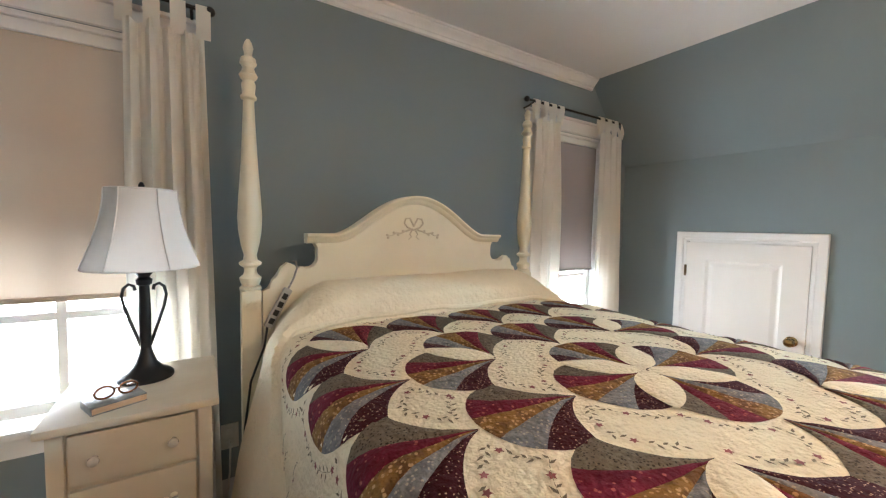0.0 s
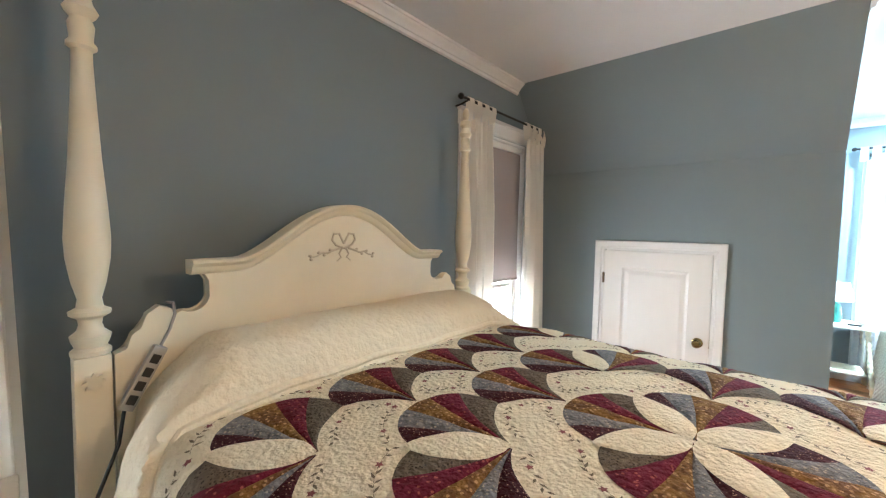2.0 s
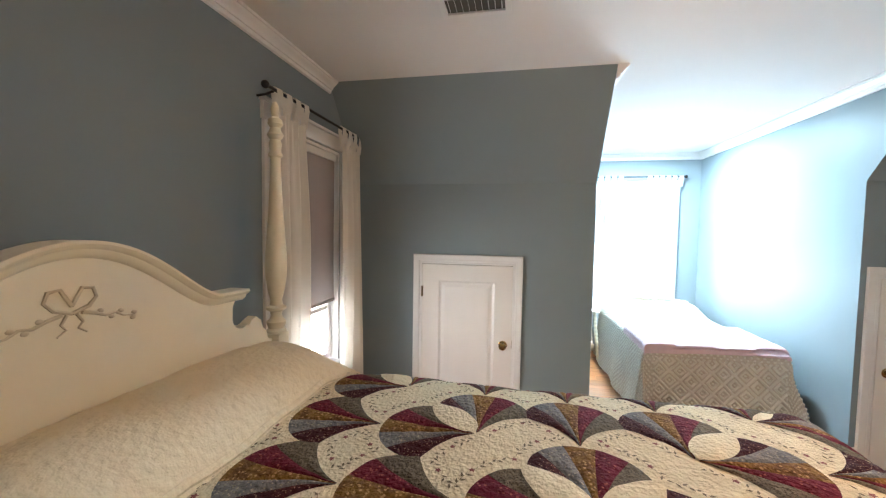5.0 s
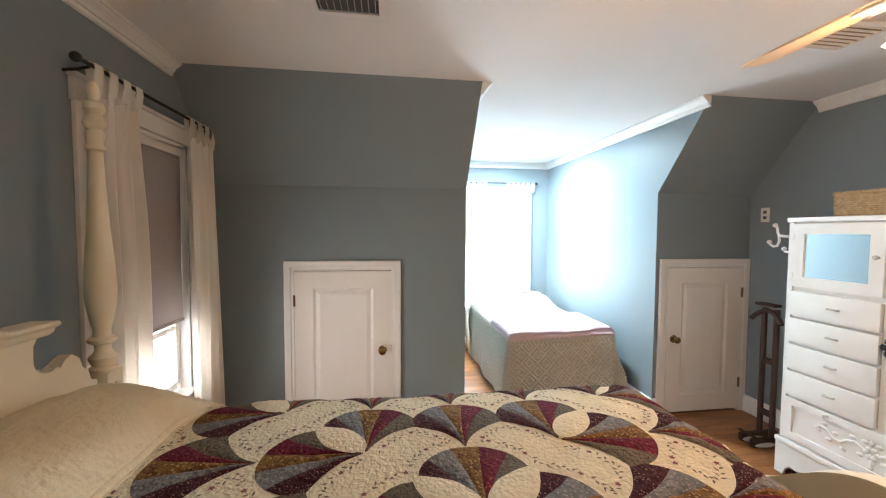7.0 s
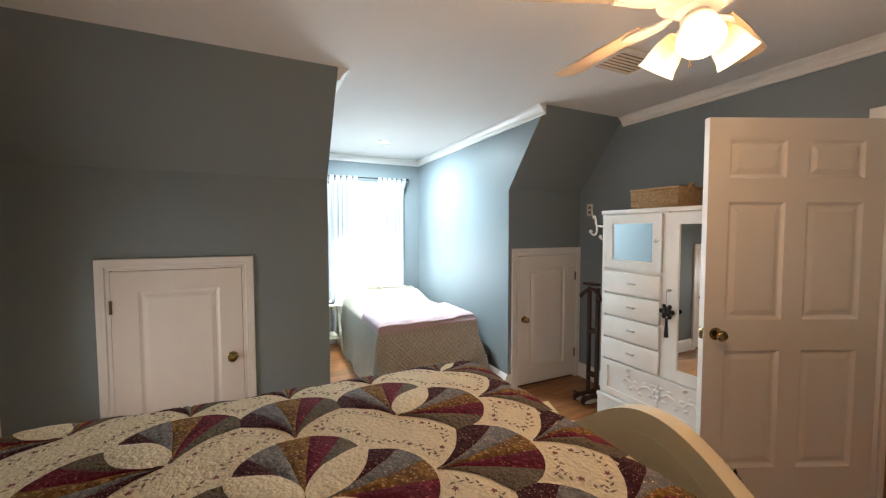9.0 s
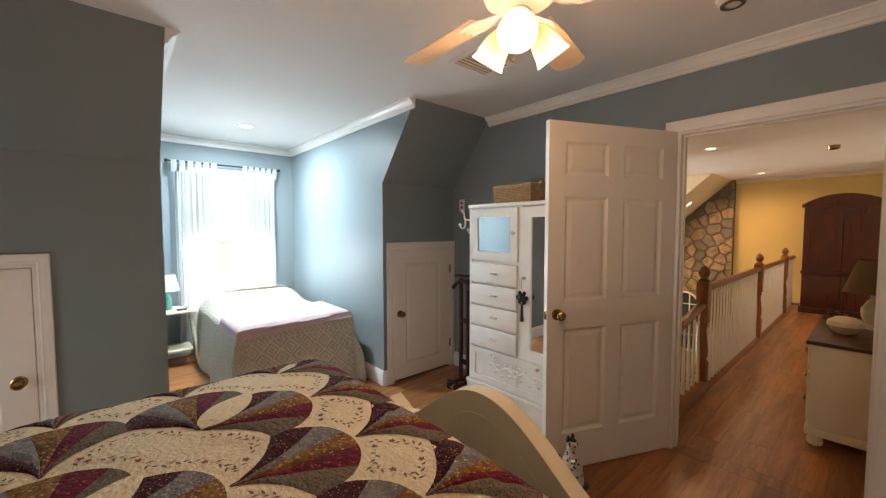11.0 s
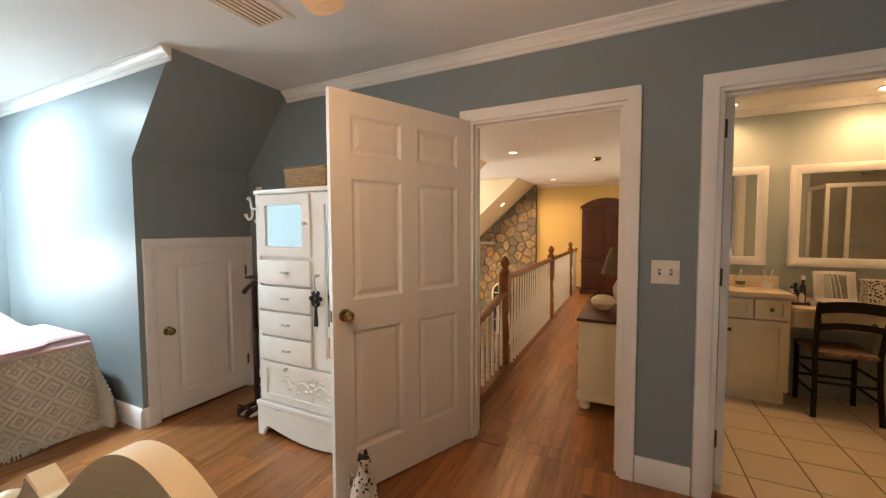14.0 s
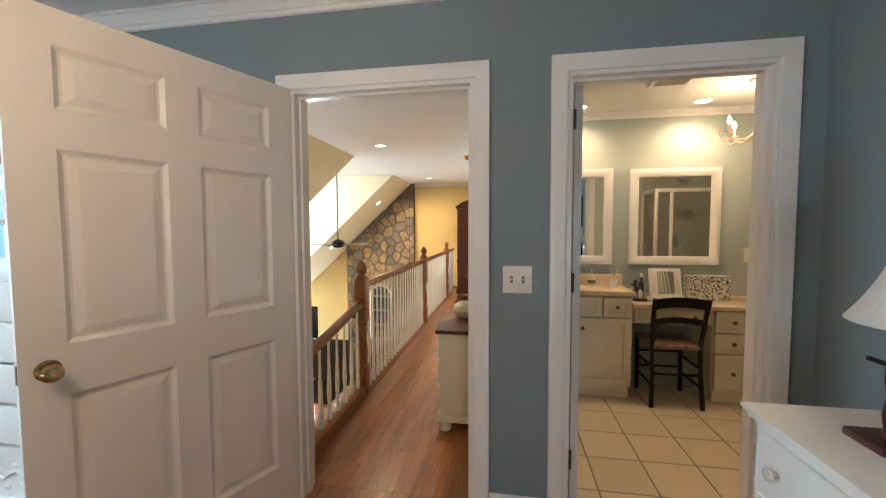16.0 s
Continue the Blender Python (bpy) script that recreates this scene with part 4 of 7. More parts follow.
# cream almond petals between the fans that share a point
def petal(cx, cy, turn):
    bm = bmesh.new()
    c, s = math.cos(turn), math.sin(turn)
    rows = []
    for i in range(13):
        t = i / 12
        a, w = LP * (0.02 + 0.98 * t), WP * math.sin(math.pi * t ** 0.85) ** 0.8 + 0.0006
        row = []
        for j in range(7):
            b = w * (j / 3 - 1)
            edge = min(i, 12 - i, 2 * j, 12 - 2 * j) / 6
            row.append(bm.verts.new(laid(cx + c * a - s * b, cy + s * a + c * b, 0.0118 + 0.004 * smoothstep(edge * 1.6))))
        rows.append(row)
    for r1, r2 in zip(rows, rows[1:]):
        for j in range(6):
            bm.faces.new((r1[j], r2[j], r2[j + 1], r1[j + 1]))
    part("petal_patch", bm, M_QCREAM, quilt)


for i in range(-2, 3):
    for j in {i, -i}:
        if j == -2:
            continue
        for a in ([math.atan2(j, i)] if i else [math.pi / 4 * k for k in (1, 3, 5, 7)]):
            petal(CX0 + i * CELL, CY0 + j * CELL, a)

# embroidered vines that run inside the edges of the cream fields
vine, bloom = bmesh.new(), bmesh.new()


def stitch(bm, u, v, ang, length, width):
    c, s = math.cos(ang), math.sin(ang)
    pts = [(0, 0), (length * 0.4, width), (length, 0), (length * 0.4, -width)]
    bm.faces.new([bm.verts.new(laid(u + c * a - s * b, v + s * a + c * b, 0.0088)) for a, b in pts])


def fan_outline(n=46):
    side = [fan_point(t / n, -1, RF) for t in range(2, n)]
    rim = [fan_point(1, -1 + 2 * k / n, RF) for k in range(n + 1)]
    return side + rim + [fan_point(t / n, 1, RF) for t in range(n - 1, 1, -1)]


shape = np.array(fan_outline())
edges, outs = [], []
for cx, cy, a in nodes:
    rot = np.array([[math.cos(a), -math.sin(a)], [math.sin(a), math.cos(a)]])
    pts = shape @ rot.T + np.array([cx, cy])
    d = np.roll(pts, -1, axis=0) - np.roll(pts, 1, axis=0)
    nrm = np.stack([-d[:, 1], d[:, 0]], axis=1)
    nrm /= np.linalg.norm(nrm, axis=1)[:, None] + 1e-9
    mid = pts.mean(axis=0)
    nrm *= np.sign(((pts - mid) * nrm).sum(axis=1))[:, None]
    edges.append(pts)
    outs.append((pts[2:-2] + 0.030 * nrm[2:-2], np.arctan2(d[2:-2, 1], d[2:-2, 0])))
every = np.concatenate(edges)
centres = np.array([[cx + 0.5 * RF * math.cos(a), cy + 0.5 * RF * math.sin(a)] for cx, cy, a in nodes])
vr = random.Random(11)
taken = np.zeros((0, 2))
count = 0
for pts, ang in outs:
    last = None
    for (u, v), th in zip(pts, ang):
        here = np.array([u, v])
        free = np.min(np.linalg.norm(every - here, axis=1)) > 0.0265 and np.min(np.linalg.norm(centres - here, axis=1)) > 0.10
        if not free or v > QV1 - 0.02 or abs(u) > QU - 0.04 or v < QV0 + 0.05 or (len(taken) and np.min(np.linalg.norm(taken - here, axis=1)) < 0.0098):
            last = None
            continue
        taken = np.vstack([taken, here])
        count += 1
        if last is not None:
            du, dv = u - last[0], v - last[1]
            if math.hypot(du, dv) < 0.03:
                stitch(vine, last[0], last[1], math.atan2(dv, du), math.hypot(du, dv), 0.0008)
        last = (u, v)
        if count % 9 == 4:
            for q in range(5):
                stitch(bloom, u, v, q * 1.257 + count, 0.0092, 0.0028)
        elif count % 9 not in (3, 5):
            stitch(vine, u, v, th + (0.75 if count % 2 else -0.75) + vr.uniform(-0.3, 0.3), vr.uniform(0.013, 0.020), 0.0031)
# border sprigs on the falls
for k in range(120):
    u, v = vr.choice((-1, 1)) * vr.uniform(0.84, 1.10), vr.uniform(QV0 + 0.1, QV1 - 0.05)
    for q in range(5):
        stitch(vine, u + 0.012 * q, v + 0.006 * math.sin(q), vr.uniform(-1.2, 1.2), 0.013, 0.0025)
    stitch(bloom, u, v, vr.uniform(0, 6), 0.012, 0.004)
tagged(part("embroidered_vine", vine, M_LEAF, quilt, "green stem-stitched vines"), kind="stuff")
tagged(part("embroidered_bloom", bloom, M_BLOOM, quilt, "small rose embroidered blooms"), kind="stuff")

# ---- by the big bed: nightstand, lamp, book, spectacles, bed control, outlet ----
def drawer_knob(at, out, parent, mat=None, r=0.016):
    v = Vector(out)
    m = Matrix.Translation(at) @ v.to_track_quat("Z", "Y").to_matrix().to_4x4()
    return part("knob", lathe([(0.007, 0), (0.007, 0.010), (r * 0.8, 0.014), (r, 0.020), (r * 0.9, 0.027), (r * 0.5, 0.031), (0, 0.032)], m=m, steps=12), mat or M_CRYSTAL, parent, "clear glass knob")


NX0, NX1, NY0, NY1, NZ = -0.256, 0.129, 1.378, 1.80, 0.80
# darker and warmer than the other white furniture paint
M_STAND = surface("toned_white_paint", (0.62, 0.56, 0.45), (0.54, 0.48, 0.37), 0.38, big=6, fine=60, bump=0.12)
ns = thing("nightstand", ((NX0 + NX1) / 2, (NY0 + NY1) / 2, 0), "white painted two-drawer nightstand with glass knobs", "nightstand")
part("top", box(NX0, NX1, NY0, NY1, NZ - 0.022, NZ, 0.005), M_STAND, ns)
part("body", box(NX0 + 0.03, NX1 - 0.02, NY0 + 0.03, NY1 - 0.01, 0.18, NZ - 0.024), M_STAND, ns)
for x in (NX0 + 0.018, NX1 - 0.052):
    for y in (NY0 + 0.016, NY1 - 0.05):
        part("leg", box(x, x + 0.034, y, y + 0.034, 0, NZ - 0.023, 0.004), M_STAND, ns)
for z0, z1 in ((0.635, 0.765), (0.44, 0.62), (0.22, 0.425)):
    dr = part("drawer", box(NX0 + 0.058, NX1 - 0.058, NY0 + 0.016, NY0 + 0.034, z0, z1, 0.003), M_STAND, ns)
    for x in (NX0 + 0.11, NX1 - 0.11):
        drawer_knob((x, NY0 + 0.016, (z0 + z1) / 2), (0, -1, 0), dr, r=0.013)
    if z0 < 0.5:
        orn = bmesh.new()
        for k in range(9):
            a = (k - 4) * 0.02
            ball(((NX0 + NX1) / 2 + a, NY0 + 0.014, (z0 + z1) / 2 + 0.012 * math.cos(k * 1.6)), 0.013 - 0.001 * abs(k - 4), orn, (1, 0.35, 0.8), 8)
        part("applique", orn, M_CREAM, dr, "carved flower spray")


def flared_shade(at, r0, r1, z0, z1, n=6, steps=8):
    """A bell lampshade with n panels: wide at the bottom, curved in to the top."""
    bm = bmesh.new()
    rings = []
    for i in range(steps + 1):
        t = i / steps
        r = r1 + (r0 - r1) * (1 - t) ** 1.7
        ring = []
        for k in range(n * 4):
            a = 2 * math.pi * k / (n * 4)
            d = abs(((k % 4) / 4) - 0.5) * 2 if k % 4 else 1.0
            ring.append(bm.verts.new((at[0] + r * (0.955 + 0.045 * d) * math.cos(a), at[1] + r * (0.955 + 0.045 * d) * math.sin(a), z0 + (z1 - z0) * t)))
        rings.append(ring)
    m = n * 4
    for a, b in zip(rings, rings[1:]):
        for k in range(m):
            bm.faces.new((a[k], a[(k + 1) % m], b[(k + 1) % m], b[k]))
    return bm, rings


def piping(at, r0, r1, z0, z1, n, parent):
    bm = bmesh.new()
    for k in range(n):
        a = 2 * math.pi * k / n
        pts = []
        for i in range(9):
            t = i / 8
            r = r1 + (r0 - r1) * (1 - t) ** 1.7 + 0.001
            pts.append((at[0] + r * math.cos(a), at[1] + r * math.sin(a), z0 + (z1 - z0) * t))
        part("rib", tube(pts, 0.0025, 5), M_LAMPSHADE, parent)
    for r, z in ((r0, z0), (r1, z1)):
        tube([(at[0] + r * math.cos(2 * math.pi * k / 24) * 0.975, at[1] + r * math.sin(2 * math.pi * k / 24) * 0.975, z) for k in range(25)], 0.003, 5, bm)
        part("trim_ring", bm, M_LAMPSHADE, parent)
        bm = bmesh.new()


LX, LY = -0.064, 1.66
lampt = thing("table_lamp", (LX, LY, NZ), "black iron table lamp with a white bell shade on the nightstand", "lamp")
part("base", lathe([(0.074, NZ), (0.074, NZ + 0.010), (0.066, NZ + 0.018), (0.045, NZ + 0.030), (0.028, NZ + 0.052), (0.018, NZ + 0.085), (0.012, NZ + 0.11), (0, NZ + 0.11)], (LX, LY, 0), 28), M_IRON, lampt)
part("stem", lathe([(0.015, NZ + 0.10), (0.017, NZ + 0.20), (0.014, NZ + 0.30), (0.020, NZ + 0.305), (0.022, NZ + 0.32), (0.014, NZ + 0.328), (0.026, NZ + 0.345), (0.042, NZ + 0.365), (0.042, NZ + 0.372), (0.010, NZ + 0.375), (0.010, NZ + 0.60), (0, NZ + 0.60)], (LX, LY, 0), 20), M_IRON, lampt)
for k in range(2):
    a = k * math.pi
    pts = [(0.012, 0.105), (0.024, 0.145), (0.038, 0.19), (0.051, 0.235), (0.057, 0.268), (0.052, 0.294), (0.039, 0.306), (0.026, 0.300), (0.023, 0.286)]
    part("scroll", tube([(LX + r * math.cos(a), LY + r * math.sin(a), NZ + z) for r, z in pts], 0.0048, 8), M_IRON, lampt)
sh, _ = flared_shade((LX, LY), 0.153, 0.092, 1.160, 1.405)
shade = part("shade", sh, M_LAMPSHADE, lampt, "white fabric bell shade", angle=20)
piping((LX, LY), 0.153, 0.092, 1.160, 1.405, 6, shade)
part("finial", lathe([(0.012, 1.398), (0.012, 1.403), (0.006, 1.406), (0.009, 1.412), (0.008, 1.420), (0.004, 1.428), (0, 1.43)], (LX, LY, 0), 12), M_IRON, lampt)

book = thing("book", (-0.13, 1.44, NZ), "thick paperback book with a patterned cover on the nightstand", "book")
rb = pose(-0.115, 1.475, NZ, 0, 0, 24) @ Matrix.Scale(0.78, 4)
bb = box(-0.075, 0.075, -0.052, 0.052, 0.0035, 0.0235)
bb.transform(rb)
part("page_block", bb, surface("page_edges", (0.55, 0.36, 0.22), (0.45, 0.28, 0.16), 0.9, big=30, fine=900, bump=0.5, scale=(1, 1, 20)), book)
M_COVER = surface("printed_book_cover", (0.22, 0.21, 0.20), (0.06, 0.06, 0.07), 0.3, big=40, fine=90, bump=0.0)
for z0, z1 in ((0.0, 0.003), (0.024, 0.027)):
    bb = box(-0.078, 0.076, -0.055, 0.055, z0, z1, 0.001)
    bb.transform(rb)
    part("cover", bb, M_COVER, book, "grey patterned cover")
bb = box(-0.080, -0.0765, -0.055, 0.055, 0.0, 0.027, 0.001)
bb.transform(rb)
part("spine", bb, M_COVER, book)

specs = thing("spectacles", (-0.13, 1.45, NZ + 0.027), "tortoiseshell reading glasses resting on the book", "glasses")
rs = pose(-0.115, 1.485, NZ + 0.0215, 0, 0, 20) @ Matrix.Scale(0.8, 4)
M_TORT = surface("tortoiseshell", (0.20, 0.055, 0.012), (0.05, 0.015, 0.006), 0.15, big=60, bump=0.0)
for s in (-1, 1):
    ring = [rs @ Vector((s * 0.032 + 0.026 * math.cos(2 * math.pi * k / 20), -0.012, 0.022 + 0.020 * math.sin(2 * math.pi * k / 20))) for k in range(21)]
    part("rim", tube(ring, 0.0028, 6), M_TORT, specs)
    part("temple", tube([rs @ Vector((s * 0.060, -0.012, 0.026)), rs @ Vector((s * 0.058, 0.03, 0.018)), rs @ Vector((s * 0.045, 0.06, 0.003))], 0.0025, 6), M_TORT, specs)
    part("lens", lathe([(0, 0), (0.025, 0), (0.025, 0.001), (0, 0.001)], m=rs @ pose(s * 0.032, -0.012, 0.022, 90), steps=18), M_GLASS, specs)
part("bridge", tube([rs @ Vector((-0.008, -0.012, 0.026)), rs @ Vector((0, -0.012, 0.029)), rs @ Vector((0.008, -0.012, 0.026))], 0.0025, 6), M_TORT, specs)

ctl = thing("bed_control", (0.36, 1.74, 0.88), "grey power strip hanging by its cord from the headboard", "power strip")
rc = pose(0.352, 1.775, 0.965, 0, 28, 0)
bb = box(-0.017, 0.017, -0.016, 0.010, -0.085, 0.085, 0.006)
bb.transform(rc)
part("case", bb, surface("light_grey_plastic", (0.45, 0.43, 0.40), rough=0.45, bump=0.02), ctl)
for k in range(4):
    bb = box(-0.010, 0.010, -0.019, -0.012, -0.068 + k * 0.036, -0.044 + k * 0.036, 0.002)
    bb.transform(rc)
    part("socket", bb, M_BLACK, ctl)
part("upper_cord", tube([rc @ Vector((0, 0, 0.085)), (0.415, 1.785, 1.08), (0.428, 1.786, 1.12), (0.425, 1.79, 1.150), (0.42, 1.83, 1.147)], 0.004, 8), surface("grey_cord", (0.30, 0.28, 0.26), rough=0.5), ctl)
part("lower_cord", tube([rc @ Vector((0, 0, -0.085)), (0.295, 1.74, 0.82), (0.245, 1.72, 0.70), (0.225, 1.735, 0.52), (0.22, 1.78, 0.35), (0.20, 1.90, 0.20), (0.19, 1.99, 0.02)], 0.0045, 8), M_BLACK, ctl)

plate = thing("wall_outlet", (0.189, NY, 0.34), "ivory electrical outlet with a white cord plugged in", "outlet")
part("plate", box(0.154, 0.224, NY - 0.006, NY, 0.283, 0.397, 0.002), M_PLASTIC, plate)
for z in (0.315, 0.365):
    part("socket", box(0.174, 0.204, NY - 0.008, NY - 0.0055, z - 0.014, z + 0.014, 0.002), M_PLASTIC, plate)
part("cord", tube([(0.189, NY - 0.01, 0.315), (0.189, NY - 0.04, 0.31), (0.185, NY - 0.045, 0.2), (0.17, NY - 0.04, 0.01)], 0.004, 8), M_PLASTIC, plate)

# ---- dormer: day bed, throw, side table, lamp ----
TX0, TX1, TY0, TY1, TZ = 3.52, 5.16, -1.19, -0.20, 0.60
tbed = thing("single_bed", ((TX0 + TX1) / 2, (TY0 + TY1) / 2, 0), "single bed under the dormer window with a cream chenille spread", "bed")
part("mattress", box(TX0 + 0.04, TX1, TY0 + 0.03, TY1 - 0.03, 0.24, TZ - 0.03, 0.05, seg=3), M_CHENILLE, tbed)
part("bed_base", box(TX0 + 0.06, TX1, TY0 + 0.05, TY1 - 0.05, 0.10, 0.24), M_BLACKWOOD, tbed)
for x in (TX0 + 0.10, TX1 - 0.08):
    for y in (TY0 + 0.10, TY1 - 0.10):
        part("leg", box(x - 0.02, x + 0.02, y - 0.02, y + 0.02, 0, 0.10), M_BLACKWOOD, tbed)
M_CHEN = surface("cream_chenille_tufting", (0.62, 0.575, 0.49), (0.58, 0.535, 0.45), 0.95, big=5, fine=300, bump=0.5, dist=0.002)
chen = thing("chenille_spread", ((TX0 + TX1) / 2, (TY0 + TY1) / 2, TZ), "cream chenille bedspread with raised diamonds and a fringed hem", "bedspread")


def tent(s, lo, hi, r, flare, floor_drop):
    """Flat from lo to hi, falling over both ends: arc length s becomes (place, drop)."""
    if lo <= s <= hi:
        return s, 0.0
    e, sg = (lo, -1) if s < lo else (hi, 1)
    q = abs(s - e) / r
    if q < math.pi / 2:
        return e + sg * r * math.sin(q), r * (1 - math.cos(q))
    d = (q - math.pi / 2) * r
    return e + sg * (r + flare * d), r + d


def tuft(u, v):
    """Raised chenille: nested diamonds on the foot end, bobbles elsewhere."""
    a, b = u / 0.15, v / 0.15
    p, q = (a + b) % 1.0, (a - b) % 1.0
    m = max(abs(p - 0.5), abs(q - 0.5))
    ridge = max(1 - abs(m - 0.5) / 0.10, 1 - abs(m - 0.24) / 0.09, 1 - m / 0.07, 0.0)
    return 0.016 * smoothstep(ridge * 1.4)


def bobble(u, v):
    return 0.010 * max(0.0, math.sin(u * 140) * math.sin(v * 140 + 1.5 * math.sin(u * 20))) ** 0.7


S0 = TX0 - 0.60
NU, NV = 330, 330


def chen_raw(a, b):
    s, w = S0 + (TX1 - S0) * a, TY0 - 0.58 + (TY1 - TY0 + 1.16) * b
    x, dx = tent(s, TX0 + 0.06, 99, 0.06, 0.14, 0.55)
    y, dy = tent(w, TY0 + 0.05, TY1 - 0.05, 0.06, 0.10, 0.55)
    z = TZ - (dx ** 6 + dy ** 6) ** (1 / 6)
    rise = smoothstep((s - 4.60) / 0.22) * (1 - smoothstep((abs(w - (TY0 + TY1) / 2) - 0.36) / 0.16))
    z += 0.12 * rise
    if dx > 0.1 and dy > 0.1:
        k = smoothstep((min(dx, dy) - 0.1) / 0.3)
        x -= 0.10 * k
    if dx > 0.1:
        x += 0.018 * math.sin(w * 14) * smoothstep((dx - 0.1) / 0.4)
    if dy > 0.1:
        y += 0.016 * math.sin(s * 11) * smoothstep((dy - 0.1) / 0.4)
    y = max(y, DS + 0.03)
    return Vector((x, y, max(z, 0.012))), dx, dy, s, w


def chen_fn(a, b):
    p, dx, dy, s, w = chen_raw(a, b)
    e = 0.002
    n = (chen_raw(a + e, b)[0] - p).cross(chen_raw(a, b + e)[0] - p)
    n = n.normalized() if n.length > 1e-9 else Vector((0, 0, 1))
    k = tuft(s, w) if dx > 0.07 and TY0 + 0.02 < w < TY1 - 0.06 else bobble(s, w)
    place = p + n * k
    TUFTED[tuple(round(c, 5) for c in place)] = k
    return place


M_CHENBASE = surface("tan_cotton_ground", (0.50, 0.445, 0.36), (0.47, 0.415, 0.335), 0.95, big=5, fine=500, bump=0.4, dist=0.001)
TUFTED = {}
cloth = sheet(chen_fn, NU, NV)
for f in cloth.faces:
    ks = [TUFTED.get(tuple(round(c, 5) for c in v.co), 1.0) for v in f.verts]
    f.material_index = 1 if sum(ks) / len(ks) < 0.004 else 0
part("chenille_cloth", cloth, [M_CHEN, M_CHENBASE], chen, angle=80)
fr = bmesh.new()
fq = random.Random(3)
for k in range(130):
    y = TY0 - 0.02 + (TY1 - TY0 + 0.06) * k / 129
    x = TX0 - 0.075 - 0.012 * math.sin(y * 14)
    tube([(x, y, 0.055), (x - 0.006 + fq.uniform(-0.006, 0.006), y + fq.uniform(-0.008, 0.008), 0.028), (x - 0.012, y + fq.uniform(-0.012, 0.012), 0.004)], 0.0035, 4, fr)
tagged(part("fringe", fr, M_CHEN, chen, "cream cotton fringe along the hem"), kind="stuff")

throw = thing("throw_blanket", (3.85, (TY0 + TY1) / 2, TZ), "folded dusty-pink fleece throw across the foot of the bed", "blanket")


def throw_fn(lift, ax0, ax1):
    def fn(a, b):
        s, w = ax0 + (ax1 - ax0) * a + 0.06 * (0.5 - b), TY0 - 0.04 + (TY1 - TY0 + 0.10) * b
        x, dx = tent(s, TX0 + 0.05, 99, 0.05, 0.1, 0.5)
        y, dy = tent(w, TY0 + 0.05, TY1 - 0.05, 0.06, 0.1, 0.5)
        z = TZ - (dx ** 4 + dy ** 4) ** 0.25 + lift + 0.006 * noise.noise((s * 9, w * 7, 3))
        return Vector((x - (0.02 if dx > 0.02 else 0), max(y, DS + 0.04), z))
    return fn


part("lower_fold", sheet(throw_fn(0.030, TX0 - 0.03, TX0 + 0.62), 40, 60, 0.022), M_PINK, throw)
part("upper_fold", sheet(throw_fn(0.058, TX0 - 0.012, TX0 + 0.60), 40, 60, 0.024), M_PINK, throw)
pil = thing("pillow", (4.95, (TY0 + TY1) / 2, TZ), "cream scalloped pillow edge under the bedspread", "pillow")
part("scalloped_edge", sheet(lambda a, b: Vector((4.98 + 0.10 * a, TY0 + 0.10 + (TY1 - TY0 - 0.2) * b, TZ + 0.13 + 0.035 * math.sin(math.pi * b) + 0.010 * abs(math.sin(b * 28)) - 0.05 * a * a)), 8, 80, 0.02), M_CURTAIN, pil)

st = thing("side_table", (5.08, 0.08, 0), "cream side table with spool-turned legs and a low shelf", "table")
AX0, AX1, AY0, AY1, AZ = 4.93, 5.27, -0.11, 0.24, 0.585
part("top", box(AX0 - 0.03, AX1 + 0.03, AY0 - 0.03, AY1 + 0.03, AZ - 0.02, AZ, 0.005), M_CREAM, st)
part("shelf", box(AX0 + 0.01, AX1 - 0.01, AY0 + 0.01, AY1 - 0.01, 0.16, 0.18, 0.004), M_CREAM, st)
for x, sx in ((AX0 + 0.02, -1), (AX1 - 0.02, 1)):
    for y, sy in ((AY0 + 0.02, -1), (AY1 - 0.02, 1)):
        prof = [(0.012, 0)] + [(0.014 + 0.006 * abs(math.sin(k * 0.785)), 0.01 + k * 0.0115) for k in range(48)] + [(0.014, 0.565)]
        lean = Matrix(((1, 0, -0.09 * sx, x + 0.05 * sx), (0, 1, -0.09 * sy, y + 0.05 * sy), (0, 0, 1, 0), (0, 0, 0, 1)))
        part("leg", lathe(prof, m=lean, steps=10), M_CREAM, st)
tl = thing("table_lamp", (5.12, 0.10, AZ), "small lamp with a turquoise ceramic base and cream shade", "lamp")
part("base", lathe([(0.040, AZ), (0.045, AZ + 0.01), (0.048, AZ + 0.06), (0.042, AZ + 0.13), (0.030, AZ + 0.16), (0.012, AZ + 0.17), (0.010, AZ + 0.22), (0, AZ + 0.22)], (5.12, 0.10, 0), 20), M_TURQ, tl)
part("shade", lathe([(0.12, AZ + 0.20), (0.118, AZ + 0.20), (0.082, AZ + 0.37), (0.084, AZ + 0.37)], (5.12, 0.10, 0), 28, caps=False), M_LAMPSHADE, tl, "cream cone shade")
ph = thing("telephone_handset", (5.0, 0.02, AZ), "dark handset lying on the side table", "phone")
part("body", box(4.975, 5.02, -0.06, 0.03, AZ, AZ + 0.016, 0.006), M_BLACK, ph)
tr = thing("trinket_dish", (5.07, -0.07, AZ), "small glass trinket dish on the side table", "dish")
part("bowl", lathe([(0.020, AZ), (0.024, AZ + 0.006), (0.030, AZ + 0.030), (0.027, AZ + 0.030), (0.020, AZ + 0.01), (0, AZ + 0.008)], (5.07, -0.07, 0), 18), surface("pressed_glass", (0.62, 0.64, 0.64), rough=0.1, bump=0.0), tr)

